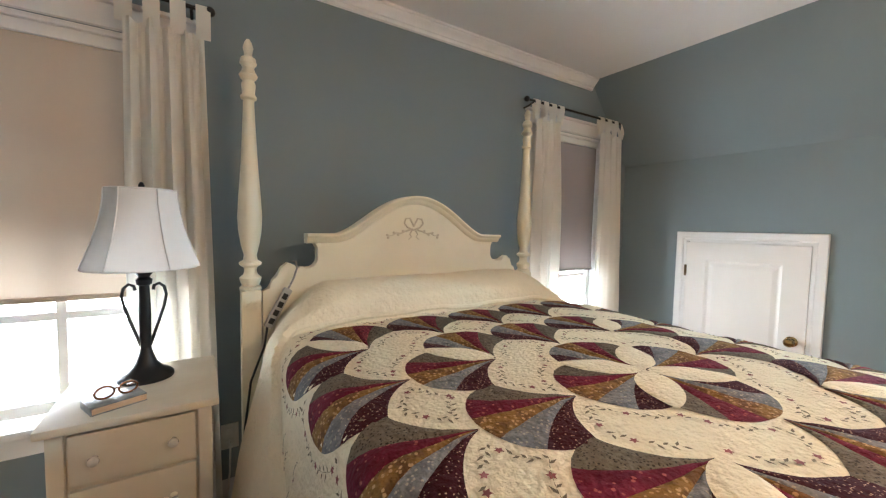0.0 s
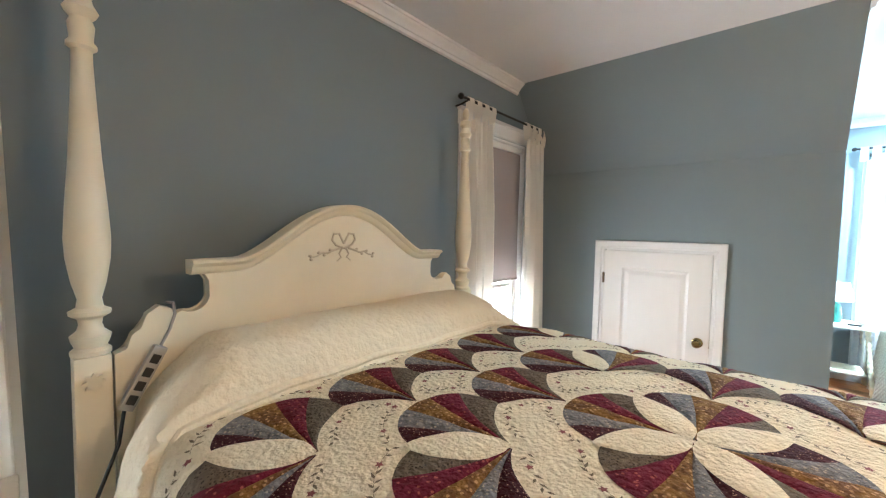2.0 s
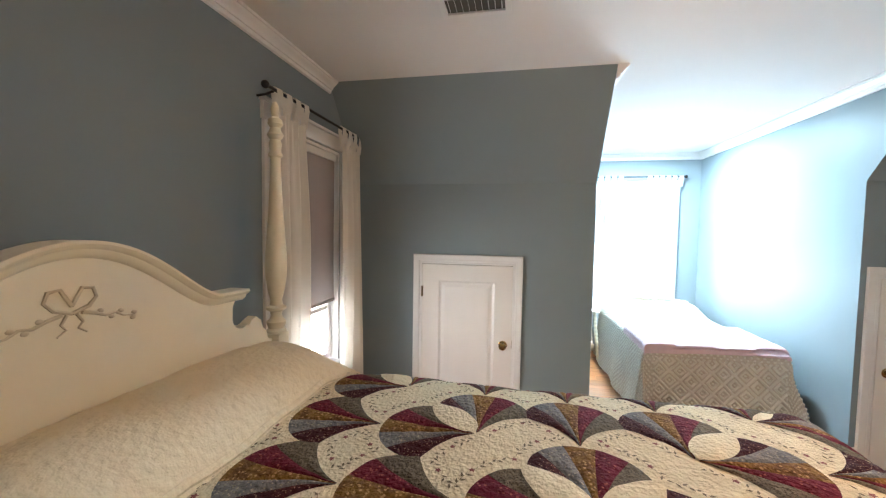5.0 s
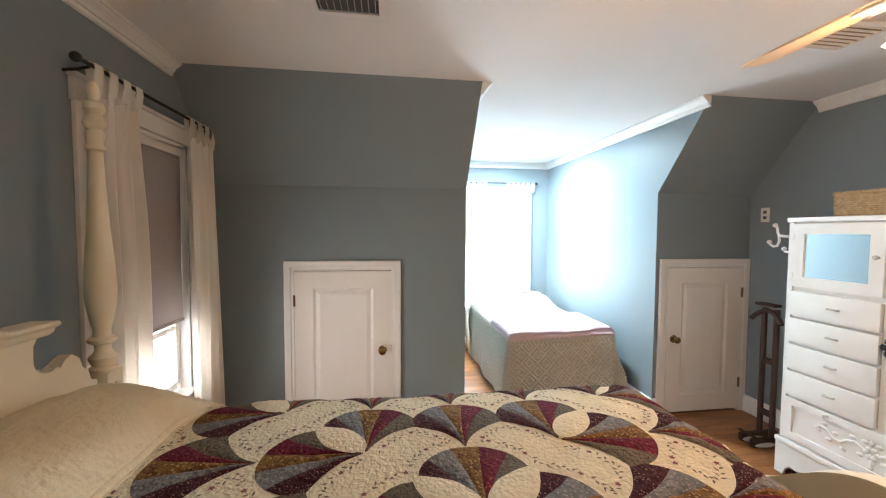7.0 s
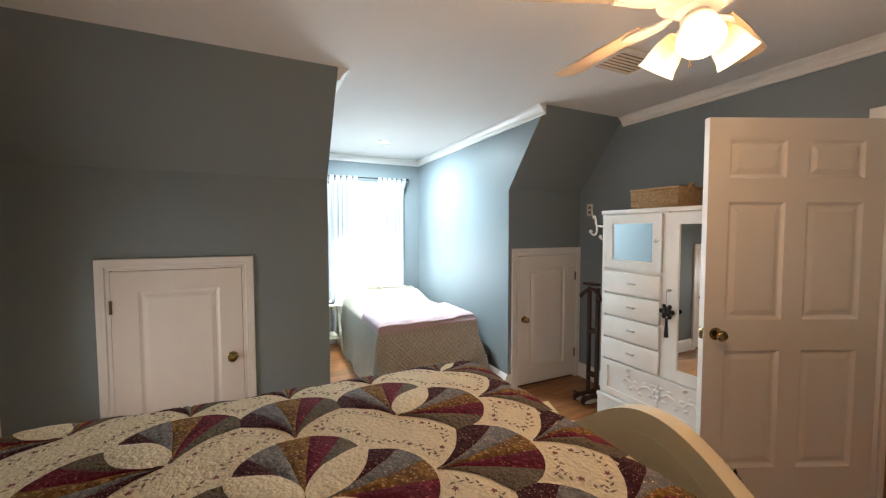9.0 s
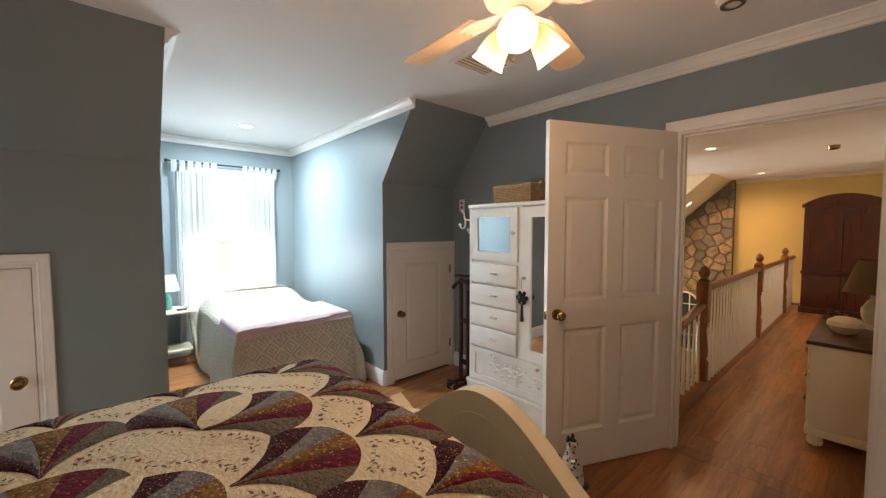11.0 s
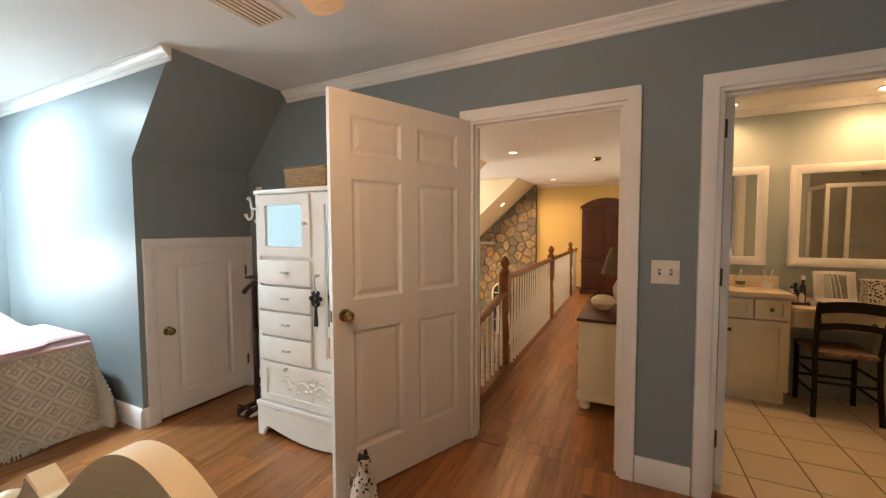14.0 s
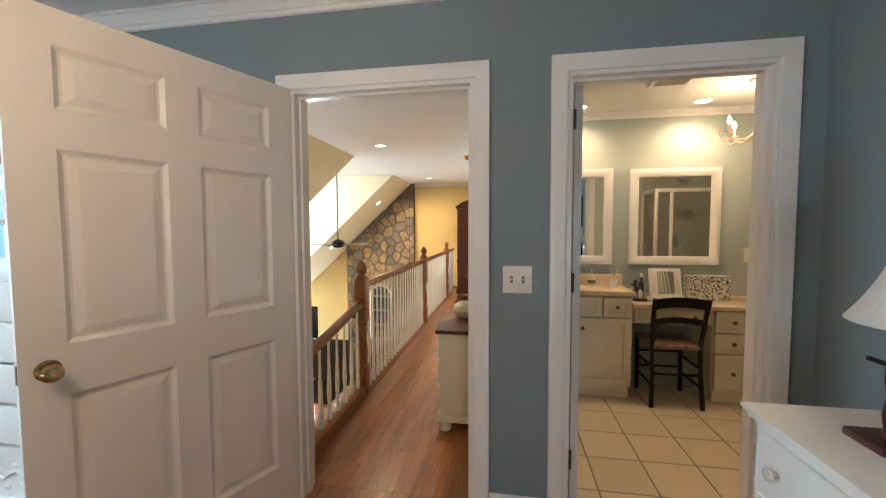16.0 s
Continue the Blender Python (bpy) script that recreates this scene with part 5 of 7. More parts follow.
# ---- armoire corner ----
RX0, RX1, RY0, RY1, RZ = 1.44, 2.39, -2.145, -1.635, 1.61
arm = thing("armoire", ((RX0 + RX1) / 2, (RY0 + RY1) / 2, 0), "white painted chifforobe with mirrors, drawers and carved scrolls", "wardrobe")
part("carcass", box(RX0 + 0.008, RX1 - 0.008, RY0, RY1 - 0.012, 0.14, RZ - 0.02, 0.003), M_WHITEWOOD, arm)
part("top", box(RX0 - 0.004, RX1 + 0.004, RY0, RY1 + 0.006, RZ - 0.02, RZ + 0.008, 0.004), M_WHITEWOOD, arm)
MX = 1.895


def framed(x0, x1, z0, z1, w, nm, y, t=0.02):
    bm = bmesh.new()
    for u0, u1, v0, v1 in ((x0, x0 + w, z0, z1), (x1 - w, x1, z0, z1), (x0 + w, x1 - w, z0, z0 + w), (x0 + w, x1 - w, z1 - w, z1)):
        box(u0, u1, y, y + t, v0, v1, bm=bm)
    return part(nm, bm, M_WHITEWOOD, arm)


stile = bmesh.new()
for u0, u1 in ((RX0 + 0.008, RX0 + 0.032), (MX - 0.03, MX + 0.005), (RX1 - 0.036, RX1 - 0.008)):
    box(u0, u1, RY1 - 0.0125, RY1, 0.14, RZ - 0.021, bm=stile)
part("face_frame", stile, M_WHITEWOOD, arm)
cd = framed(MX + 0.012, RX1 - 0.04, 1.195, RZ - 0.03, 0.062, "mirror_door", RY1 - 0.010)
part("mirror", box(MX + 0.074, RX1 - 0.102, RY1 - 0.004, RY1 + 0.001, 1.257, RZ - 0.092), M_MIRROR, cd, "small mirror panel")
drawer_knob((MX + 0.035, RY1 + 0.010, 1.40), (0, 1, 0), cd, r=0.012)
for z in (1.26, 1.50):
    part("hinge", box(RX1 - 0.046, RX1 - 0.034, RY1 + 0.009, RY1 + 0.013, z - 0.02, z + 0.02, 0.002), M_WHITEWOOD, cd)
for k in range(4):
    z0 = 0.518 + k * 0.166
    dr = part("drawer", box(MX + 0.012, RX1 - 0.040, RY1 - 0.010, RY1 + 0.016, z0, z0 + 0.152, 0.005), M_WHITEWOOD, arm)
    part("pull", tube([(2.085, RY1 + 0.016, z0 + 0.078), (2.09, RY1 + 0.034, z0 + 0.080), (2.11, RY1 + 0.040, z0 + 0.082), (2.13, RY1 + 0.034, z0 + 0.080), (2.135, RY1 + 0.016, z0 + 0.078)], 0.006, 8), M_CRYSTAL, dr, "clear glass bar pull")
ld = framed(RX0 + 0.04, MX - 0.036, 0.518, RZ - 0.03, 0.070, "tall_mirror_door", RY1 - 0.010)
part("mirror", box(RX0 + 0.11, MX - 0.106, RY1 - 0.004, RY1 + 0.001, 0.588, RZ - 0.10), M_MIRROR, ld, "tall mirror panel")
drawer_knob((MX - 0.060, RY1 + 0.010, 1.09), (0, 1, 0), ld, r=0.011)
bd = framed(RX0 + 0.03, RX1 - 0.036, 0.245, 0.502, 0.045, "bottom_drawer", RY1 - 0.010, 0.022)
part("drawer_field", box(RX0 + 0.07, RX1 - 0.076, RY1 - 0.012, RY1 + 0.002, 0.285, 0.462), M_WHITEWOOD, bd)
orn = bmesh.new()
cxo, czo = (RX0 + RX1) / 2, 0.380
for s in (-1, 1):
    scroll = [(0.03, 0.0), (0.07, 0.025), (0.11, 0.012), (0.14, -0.015), (0.18, -0.008), (0.205, 0.022), (0.24, 0.028), (0.262, 0.008), (0.250, -0.008), (0.236, 0.002)]
    tube([(cxo + s * x, RY1 + 0.004, czo + z) for x, z in scroll], 0.008, 6, orn, lambda t: 1 - 0.4 * t)
    for x, z in ((0.05, -0.03), (0.085, 0.045), (0.125, -0.045), (0.165, 0.02), (0.195, -0.03), (0.03, 0.05), (0.22, 0.05)):
        ball((cxo + s * x, RY1 + 0.004, czo + z), 0.014, orn, (1.2, 0.5, 0.8), 8)
for k in range(6):
    ball((cxo + 0.022 * math.cos(k * 1.047), RY1 + 0.006, czo + 0.022 * math.sin(k * 1.047)), 0.015, orn, (1, 0.6, 1), 8)
for z in (-0.050, -0.072, 0.055):
    ball((cxo, RY1 + 0.004, czo + z), 0.014, orn, (0.8, 0.5, 1.3), 8)
part("carved_scroll", orn, M_WHITEWOOD, bd, "applied carved flower scroll")
for x in (cxo - 0.2, cxo + 0.2):
    drawer_knob((x, RY1 + 0.012, 0.480), (0, 1, 0), bd, r=0.010)
skirt = [(RX0, 0.0), (RX0 + 0.05, 0.0), (RX0 + 0.065, 0.05)] + [(RX0 + 0.09 + (RX1 - RX0 - 0.18) * k / 20, 0.075 - 0.055 * math.sin(math.pi * k / 20)) for k in range(21)] + [(RX1 - 0.065, 0.05), (RX1 - 0.05, 0.0), (RX1, 0.0), (RX1, 0.20), (RX0, 0.20)]
part("skirt_moulding", box(RX0 - 0.004, RX1 + 0.004, RY1 - 0.01, RY1 + 0.028, 0.201, 0.232, 0.008), M_WHITEWOOD, arm)
part("skirt", prism(skirt, 0.022, Matrix.Translation((0, RY1, 0)) @ UPX, r=0.003), M_WHITEWOOD, arm, "scalloped base skirt")
for x0 in (RX0, RX1 - 0.022):
    part("side_foot", box(x0, x0 + 0.022, RY0, RY1, 0, 0.16, 0.003), M_WHITEWOOD, arm)
for x in (RX0 + 0.07, RX1 - 0.07):
    part("caster", lathe([(0, -0.009), (0.022, -0.009), (0.024, 0), (0.022, 0.009), (0, 0.009)], m=pose(x, RY1 - 0.05, 0.024, 0, 90, 0), steps=16), M_IRON, arm, "dark iron caster wheel")

bsk = thing("wicker_basket", (2.05, -1.86, RZ + 0.008), "woven tan wicker basket on top of the armoire", "basket")
bz = RZ + 0.008
wick = bmesh.new()
for r in range(11):
    z = bz + 0.006 + r * 0.0115
    pts = []
    for k in range(97):
        t = k / 96 * 4
        side, f = int(t) % 4, t - int(t)
        cs = [(-0.17, -0.12), (0.17, -0.12), (0.17, 0.12), (-0.17, 0.12), (-0.17, -0.12)]
        x = cs[side][0] + (cs[side + 1][0] - cs[side][0]) * f
        y = cs[side][1] + (cs[side + 1][1] - cs[side][1]) * f
        o = 1 + 0.018 * (1 if (k + r) % 2 else -1) + 0.012 * r / 11
        pts.append((2.05 + x * o, -1.86 + y * o, z))
    tube(pts, 0.0065, 5, wick)
part("weave", wick, M_WICKER, bsk, "woven wicker sides")
part("bottom", box(1.885, 2.215, -1.975, -1.745, bz, bz + 0.01), M_WICKER, bsk)
rim = [(2.05 + x, -1.86 + y, bz + 0.134) for x, y in ((-0.174, -0.124), (0.174, -0.124), (0.174, 0.124), (-0.174, 0.124), (-0.174, -0.124))]
part("rim", tube(rim, 0.010, 6), M_WICKER, bsk)
part("handle", tube([(1.875, -1.90, bz + 0.10), (1.865, -1.885, bz + 0.15), (1.865, -1.86, bz + 0.165), (1.865, -1.835, bz + 0.15), (1.875, -1.82, bz + 0.10)], 0.008, 6), M_WICKER, bsk)

hang = thing("hanging_ornament", (MX - 0.055, RY1 + 0.03, 0.94), "black beaded star ornament with a tassel on the mirror door knob", "ornament")
hx, hy, hz = MX - 0.055, RY1 + 0.036, 0.955
part("loop", tube([(hx, hy + 0.004, 1.10), (hx + 0.006, hy, 1.05), (hx, hy, 1.0)], 0.0015, 5), M_BLACK, hang)
star = bmesh.new()
for k in range(6):
    a = k * math.pi / 3
    ball((hx + 0.036 * math.cos(a), hy, hz + 0.036 * math.sin(a)), 0.016, star, (1, 0.5, 1), 10)
ball((hx, hy, hz), 0.030, star, (1, 0.6, 1), 12)
for k in range(8):
    a = k * math.pi / 4
    ball((hx + 0.020 * math.cos(a), hy + 0.014, hz + 0.020 * math.sin(a)), 0.006, star, seg=8)
part("star", star, surface("black_glass_beads", (0.02, 0.018, 0.018), rough=0.15, bump=0.3, fine=200), hang)
tas = bmesh.new()
for k in range(14):
    a = k * 0.449
    tube([(hx + 0.004 * math.cos(a), hy + 0.004 * math.sin(a), hz - 0.055), (hx + 0.010 * math.cos(a), hy + 0.010 * math.sin(a), hz - 0.165)], 0.0035, 4, tas)
ball((hx, hy, hz - 0.05), 0.011, tas, seg=8)
part("tassel", tas, M_BLACK, hang)

vs = thing("valet_stand", (2.67, -1.86, 0), "dark walnut valet stand beside the armoire", "valet stand")
for s in (-1, 1):
    part("upright", tube([(2.67 + s * 0.045, -1.86, 0.05), (2.67 + s * 0.045, -1.86, 0.98)], 0.018, 8), M_DARKWOOD, vs)
    part("foot", box(2.67 + s * 0.045 - 0.02, 2.67 + s * 0.045 + 0.02, -2.00, -1.70, 0.0, 0.06, 0.012), M_DARKWOOD, vs)
for z in (0.22, 0.60):
    part("cross_bar", box(2.625, 2.715, -1.875, -1.845, z - 0.02, z + 0.02, 0.006), M_DARKWOOD, vs)
hangr = [(2.67 + 0.11 * t, -1.84 + 0.02 * t * t, 0.965 - 0.075 * t * t) for t in [k / 6 for k in range(-6, 7)]]
part("coat_hanger", tube(hangr, 0.017, 8), M_DARKWOOD, vs)
part("tray", box(2.60, 2.74, -1.80, -1.87, 1.00, 1.02, 0.006), M_DARKWOOD, vs)
part("shoe_rail", tube([(2.58, -1.74, 0.06), (2.76, -1.74, 0.06)], 0.010, 8), M_DARKWOOD, vs)
shoes = thing("slippers", (2.655, -1.79, 0), "pair of pale slippers tucked behind the valet stand", "slippers")
for s in (-1, 1):
    x = 2.655 + s * 0.038
    bm = bmesh.new()
    ball((x, -1.79, 0.020), 0.038, bm, (0.85, 2.4, 0.5), 12)
    part("slipper", bm, surface("grey_slipper_felt", (0.50, 0.48, 0.45), rough=0.9), shoes)

hooks = thing("coat_hook", (2.42, -1.70, 1.48), "white enamel coat hooks on an arm of the armoire side", "hook")
HKY, HKX = -1.70, 2.50
part("hook_plate", box(RX1 - 0.004, RX1 + 0.004, HKY - 0.02, HKY + 0.02, 1.40, 1.56, 0.002), M_TRIM, hooks)
part("arm", tube([(RX1, HKY, 1.50), (HKX - 0.05, HKY, 1.50), (HKX, HKY, 1.505)], 0.008, 8), M_TRIM, hooks)
up = [(HKX, HKY, 1.50), (HKX + 0.012, HKY, 1.53), (HKX + 0.014, HKY, 1.555), (HKX + 0.030, HKY, 1.575)]
down = [(HKX, HKY, 1.51), (HKX - 0.002, HKY, 1.465), (HKX + 0.012, HKY, 1.438), (HKX + 0.036, HKY, 1.432), (HKX + 0.056, HKY, 1.445), (HKX + 0.064, HKY, 1.462)]
small = [(RX1, HKY, 1.43), (RX1 + 0.04, HKY, 1.40), (RX1 + 0.065, HKY, 1.40), (RX1 + 0.075, HKY, 1.42)]
for row in (up, down, small):
    part("prong", tube(row, 0.0075, 8), M_TRIM, hooks)
    part("ball_tip", ball(row[-1], 0.014), M_TRIM, hooks)

th = thing("wall_outlet", (3.02, SY, 1.67), "ivory cable outlet plate high on the wall", "outlet")
part("plate", box(2.985, 3.055, SY, SY + 0.006, 1.61, 1.725, 0.002), M_PLASTIC, th)
for z in (1.645, 1.69):
    part("socket", box(3.006, 3.034, SY + 0.0055, SY + 0.008, z - 0.012, z + 0.012, 0.002), M_GRILLE, th)

sw = thing("light_switch", (0.0125, SY, 1.139), "ivory double toggle switch plate", "light switch")
part("plate", box(-0.051, 0.076, SY, SY + 0.007, 1.078, 1.200, 0.003), M_PLASTIC, sw)
for x in (-0.013, 0.038):
    part("slot", box(x - 0.006, x + 0.006, SY + 0.0065, SY + 0.008, 1.124, 1.154, 0.0005), M_GRILLE, sw)
    tg = box(-0.004, 0.004, -0.004, 0.012, -0.005, 0.005, 0.001)
    tg.transform(pose(x, SY + 0.008, 1.139, 22))
    part("toggle", tg, M_PLASTIC, sw)

# spotted cat door stop: one plain mesh
cat = bmesh.new()
cb = pose(1.325, -1.365, 0, 0, 0, 172) @ Matrix.Scale(1.08, 4)
ball((0, 0, 0), 1, cat, (0.001, 0.001, 0.001), 8)
body = [(0.0, 0.02), (0.052, 0.022), (0.060, 0.05), (0.055, 0.09), (0.042, 0.13), (0.026, 0.165), (0.020, 0.19), (0.018, 0.205), (0, 0.21)]
lathe(body, (0, 0, 0), 18, cat)
ball((0.010, 0, 0.225), 0.030, cat, (1.15, 0.9, 0.9), 14)
for s in (-1, 1):
    lathe([(0.012, 0.235), (0.006, 0.262), (0, 0.27)], (0.0, s * 0.018, 0), 8, cat)
    tube([(0.035, s * 0.022, 0.15), (0.052, s * 0.022, 0.08), (0.056, s * 0.022, 0.022)], 0.011, 8, cat)
tube([(-0.05, 0, 0.04), (-0.085, 0, 0.06), (-0.095, 0, 0.10), (-0.075, 0, 0.13), (-0.055, 0, 0.115), (-0.062, 0, 0.098)], 0.007, 8, cat)
box(-0.07, 0.08, -0.055, 0.055, 0.0, 0.022, 0.004, cat)
for f in cat.faces:
    z = f.calc_center_median().z
    if z < 0.0225 or z > 0.243:
        f.material_index = 1
cat.transform(cb)
m, n, l, p = node_mat("white_spotted_glaze")
cell = n.new("ShaderNodeTexVoronoi")
cell.inputs["Scale"].default_value = 55
l.new(coords(n, l), cell.inputs["Vector"])
l.new(mixed(n, l, ramp(n, l, cell.outputs["Distance"], 0.40, 0.36), (0.66, 0.62, 0.55), (0.03, 0.02, 0.02)), p.inputs["Base Color"])
p.inputs["Roughness"].default_value = 0.3
tagged(part("cat_figurine", cat, [m, M_BLACK]), "white spotted cat figurine on a dark base by the door", "figurine")

# ---- ceiling: fan, vents, detector, downlight ----
fx, fy = FAN
fan = thing("ceiling_fan", (fx, fy, CEIL), "white five-blade ceiling fan with three lit tulip shades", "ceiling fan")
part("canopy", lathe([(0.020, 2.36), (0.055, 2.38), (0.068, 2.42), (0.068, CEIL), (0, CEIL)], (fx, fy, 0), 28), M_TRIM, fan)
part("down_rod", lathe([(0.012, 2.24), (0.012, 2.37)], (fx, fy, 0), 12), M_TRIM, fan)
part("motor", lathe([(0, 2.10), (0.060, 2.105), (0.075, 2.12), (0.105, 2.135), (0.115, 2.165), (0.110, 2.20), (0.085, 2.225), (0.040, 2.245), (0, 2.25)], (fx, fy, 0), 32), M_TRIM, fan)
M_BLADE = timber("whitewashed_blade", (0.70, 0.58, 0.44), (0.62, 0.50, 0.37), "x", 0.4, 0.03)
blade_out = [(0.17, -0.045), (0.30, -0.058), (0.545, -0.066), (0.580, -0.048), (0.590, 0.0), (0.580, 0.048), (0.545, 0.066), (0.30, 0.058), (0.17, 0.045)]
for k in range(5):
    m = pose(fx, fy, 2.135, 0, 0, -3 + 72 * k) @ pose(0, 0, 0, -11)
    bm = prism(blade_out, 0.006, m)
    bl = part("blade", bm, M_BLADE, fan, "pale wood-grain blade")
    ir = bmesh.new()
    for s in (-1, 0, 1):
        pts = [(0.09, 0, -0.010), (0.13, s * 0.02, -0.014), (0.18, s * 0.036, -0.008), (0.24, s * 0.030, -0.005)]
        tube([m @ Vector(q) for q in pts], 0.008, 6, ir)
    for s in (-1, 1):
        tube([m @ Vector((0.15, s * 0.010, -0.010)), m @ Vector((0.20, s * 0.015, -0.008)), m @ Vector((0.23, 0, -0.006))], 0.006, 6, ir)
    part("blade_iron", ir, M_TRIM, bl, "scrolled white blade bracket")
part("light_kit", lathe([(0, 2.035), (0.030, 2.04), (0.045, 2.06), (0.045, 2.085), (0.030, 2.102), (0, 2.105)], (fx, fy, 0), 24), M_TRIM, fan)
for a in (125, 5, 245):
    m = pose(fx, fy, 2.06, 0, 0, a) @ pose(0.055, 0, 0, 0, 142, 0)
    part("lamp_arm", tube([(fx + 0.03 * math.cos(radians(a)), fy + 0.03 * math.sin(radians(a)), 2.07), m @ Vector((0, 0, 0.015))], 0.014, 10), M_TRIM, fan)
    tul = lathe([(0.020, 0.0), (0.028, 0.01), (0.040, 0.036), (0.047, 0.066), (0.050, 0.090), (0.057, 0.110), (0.0555, 0.110), (0.048, 0.090), (0.044, 0.066), (0.037, 0.036), (0.018, 0.004)], m=m, steps=24)
    g = part("glass_shade", tul, M_TULIP, fan, "glowing frosted tulip glass")
    g.visible_shadow = False
part("pull_chain", tube([(fx + 0.02, fy, 2.04), (fx + 0.02, fy, 1.962)], 0.001, 5), M_NICKEL, fan)
part("chain_bob", ball((fx + 0.02, fy, 1.957), 0.004), M_NICKEL, fan)


def vent(x0, x1, y0, y1, z, name, label, along_x=True, n=10, inside=None):
    v = thing(name, ((x0 + x1) / 2, (y0 + y1) / 2, z), label, "vent")
    bm = bmesh.new()
    w = 0.025
    for a0, a1, b0, b1 in ((x0, x0 + w, y0, y1), (x1 - w, x1, y0, y1), (x0 + w, x1 - w, y0, y0 + w), (x0 + w, x1 - w, y1 - w, y1)):
        box(a0, a1, b0, b1, z - 0.012, z - 0.001, bm=bm)
    part("frame", bm, M_TRIM, v)
    part("backing", box(x0 + w, x1 - w, y0 + w, y1 - w, z - 0.003, z - 0.001), inside or M_GRILLE, v)
    for k in range(n):
        s = box(-0.5, 0.5, -0.5, 0.5, -0.5, 0.5)
        if along_x:
            y = y0 + w + (y1 - y0 - 2 * w) * (k + 0.5) / n
            s.transform(pose((x0 + x1) / 2, y, z - 0.008, 76) @ Matrix.Diagonal((x1 - x0 - 2 * w, 0.010, 0.0015, 1)))
        else:
            x = x0 + w + (x1 - x0 - 2 * w) * (k + 0.5) / n
            s.transform(pose(x, (y0 + y1) / 2, z - 0.008, 0, 62, 0) @ Matrix.Diagonal((0.010, y1 - y0 - 2 * w, 0.0015, 1)))
        part("slat", s, M_TRIM, v)


vent(1.745, 2.005, -1.40, -1.065, CEIL, "ceiling_vent", "white ceiling return vent with angled louvres", False, 7, surface("tan_duct_liner", (0.34, 0.25, 0.15), rough=0.8))
vent(1.87, 2.03, 0.86, 1.16, CEIL, "ceiling_vent", "white ceiling supply vent with angled louvres", True, 9)
sd = thing("smoke_detector", (0.70, -1.56, CEIL), "round ivory smoke detector on the ceiling", "smoke detector")
part("body", lathe([(0, 2.408), (0.045, 2.41), (0.060, 2.42), (0.065, 2.44), (0.065, CEIL), (0, CEIL)], (0.70, -1.56, 0), 28), M_PLASTIC, sd)
part("grille_ring", lathe([(0.030, 2.405), (0.046, 2.405), (0.046, 2.411), (0.030, 2.411)], (0.70, -1.56, 0), 28, caps=False), M_GRILLE, sd)


def downlight(x, y, z, label="small recessed ceiling downlight, lit", lit=True):
    d = thing("recessed_light", (x, y, z), label, "ceiling light", "recessed lights")
    part("trim_ring", lathe([(0.055, z - 0.006), (0.075, z - 0.006), (0.080, z - 0.001), (0.055, z - 0.001)], (x, y, 0), 24, caps=False), M_TRIM, d)
    part("lens", lathe([(0, z - 0.004), (0.055, z - 0.004), (0.055, z - 0.001), (0, z - 0.001)], (x, y, 0), 24), M_LITDISC, d)


downlight(4.40, -0.53, CEIL)

# ---- dresser and spinning-wheel lamp ----
EX0, EX1, EY0, EY1, EZ = -1.135, -0.64, -1.715, -0.56, 0.84
drs = thing("dresser", ((EX0 + EX1) / 2, (EY0 + EY1) / 2, 0), "white dresser with a moulded top edge and round glass knobs", "dresser")
part("top", box(EX0, EX1, EY0, EY1, EZ - 0.014, EZ, 0.005), M_WHITEWOOD, drs)
part("top_moulding", box(EX0, EX1 - 0.012, EY0 + 0.012, EY1 - 0.012, EZ - 0.034, EZ - 0.0145, 0.006), M_WHITEWOOD, drs)
part("carcass", box(EX0, EX1 - 0.032, EY0 + 0.028, EY1 - 0.028, 0.08, EZ - 0.034, 0.003), M_WHITEWOOD, drs)
part("plinth", box(EX0, EX1 - 0.025, EY0 + 0.02, EY1 - 0.02, 0.0, 0.08, 0.004), M_WHITEWOOD, drs)
for r, (z0, z1) in enumerate(((0.61, 0.785), (0.37, 0.595), (0.11, 0.355))):
    for y0, y1 in ((EY0 + 0.045, (EY0 + EY1) / 2 - 0.008), ((EY0 + EY1) / 2 + 0.008, EY1 - 0.045)):
        dr = part("drawer", box(EX1 - 0.045, EX1 - 0.022, y0, y1, z0, z1, 0.006), M_WHITEWOOD, drs)
        for y in (y0 + 0.09, y1 - 0.09):
            drawer_knob((EX1 - 0.022, y, (z0 + z1) / 2), (1, 0, 0), dr, r=0.018)

pic = thing("framed_picture", (WX + 0.02, -0.81, 1.64), "dark-framed pale print hanging over the dresser", "picture")
pf = bmesh.new()
for y0, y1, z0, z1 in ((-1.06, -1.015, 1.40, 1.88), (-0.605, -0.56, 1.40, 1.88), (-1.015, -0.605, 1.40, 1.445), (-1.015, -0.605, 1.835, 1.88)):
    box(WX + 0.001, WX + 0.026, y0, y1, z0, z1, bm=pf)
part("frame", pf, M_DARKWOOD, pic, smooth=False)
part("print", box(WX + 0.001, WX + 0.012, -1.015, -0.605, 1.445, 1.835), surface("faded_landscape_print", (0.42, 0.44, 0.43), (0.20, 0.23, 0.22), 0.35, big=9, fine=60, bump=0.0), pic)

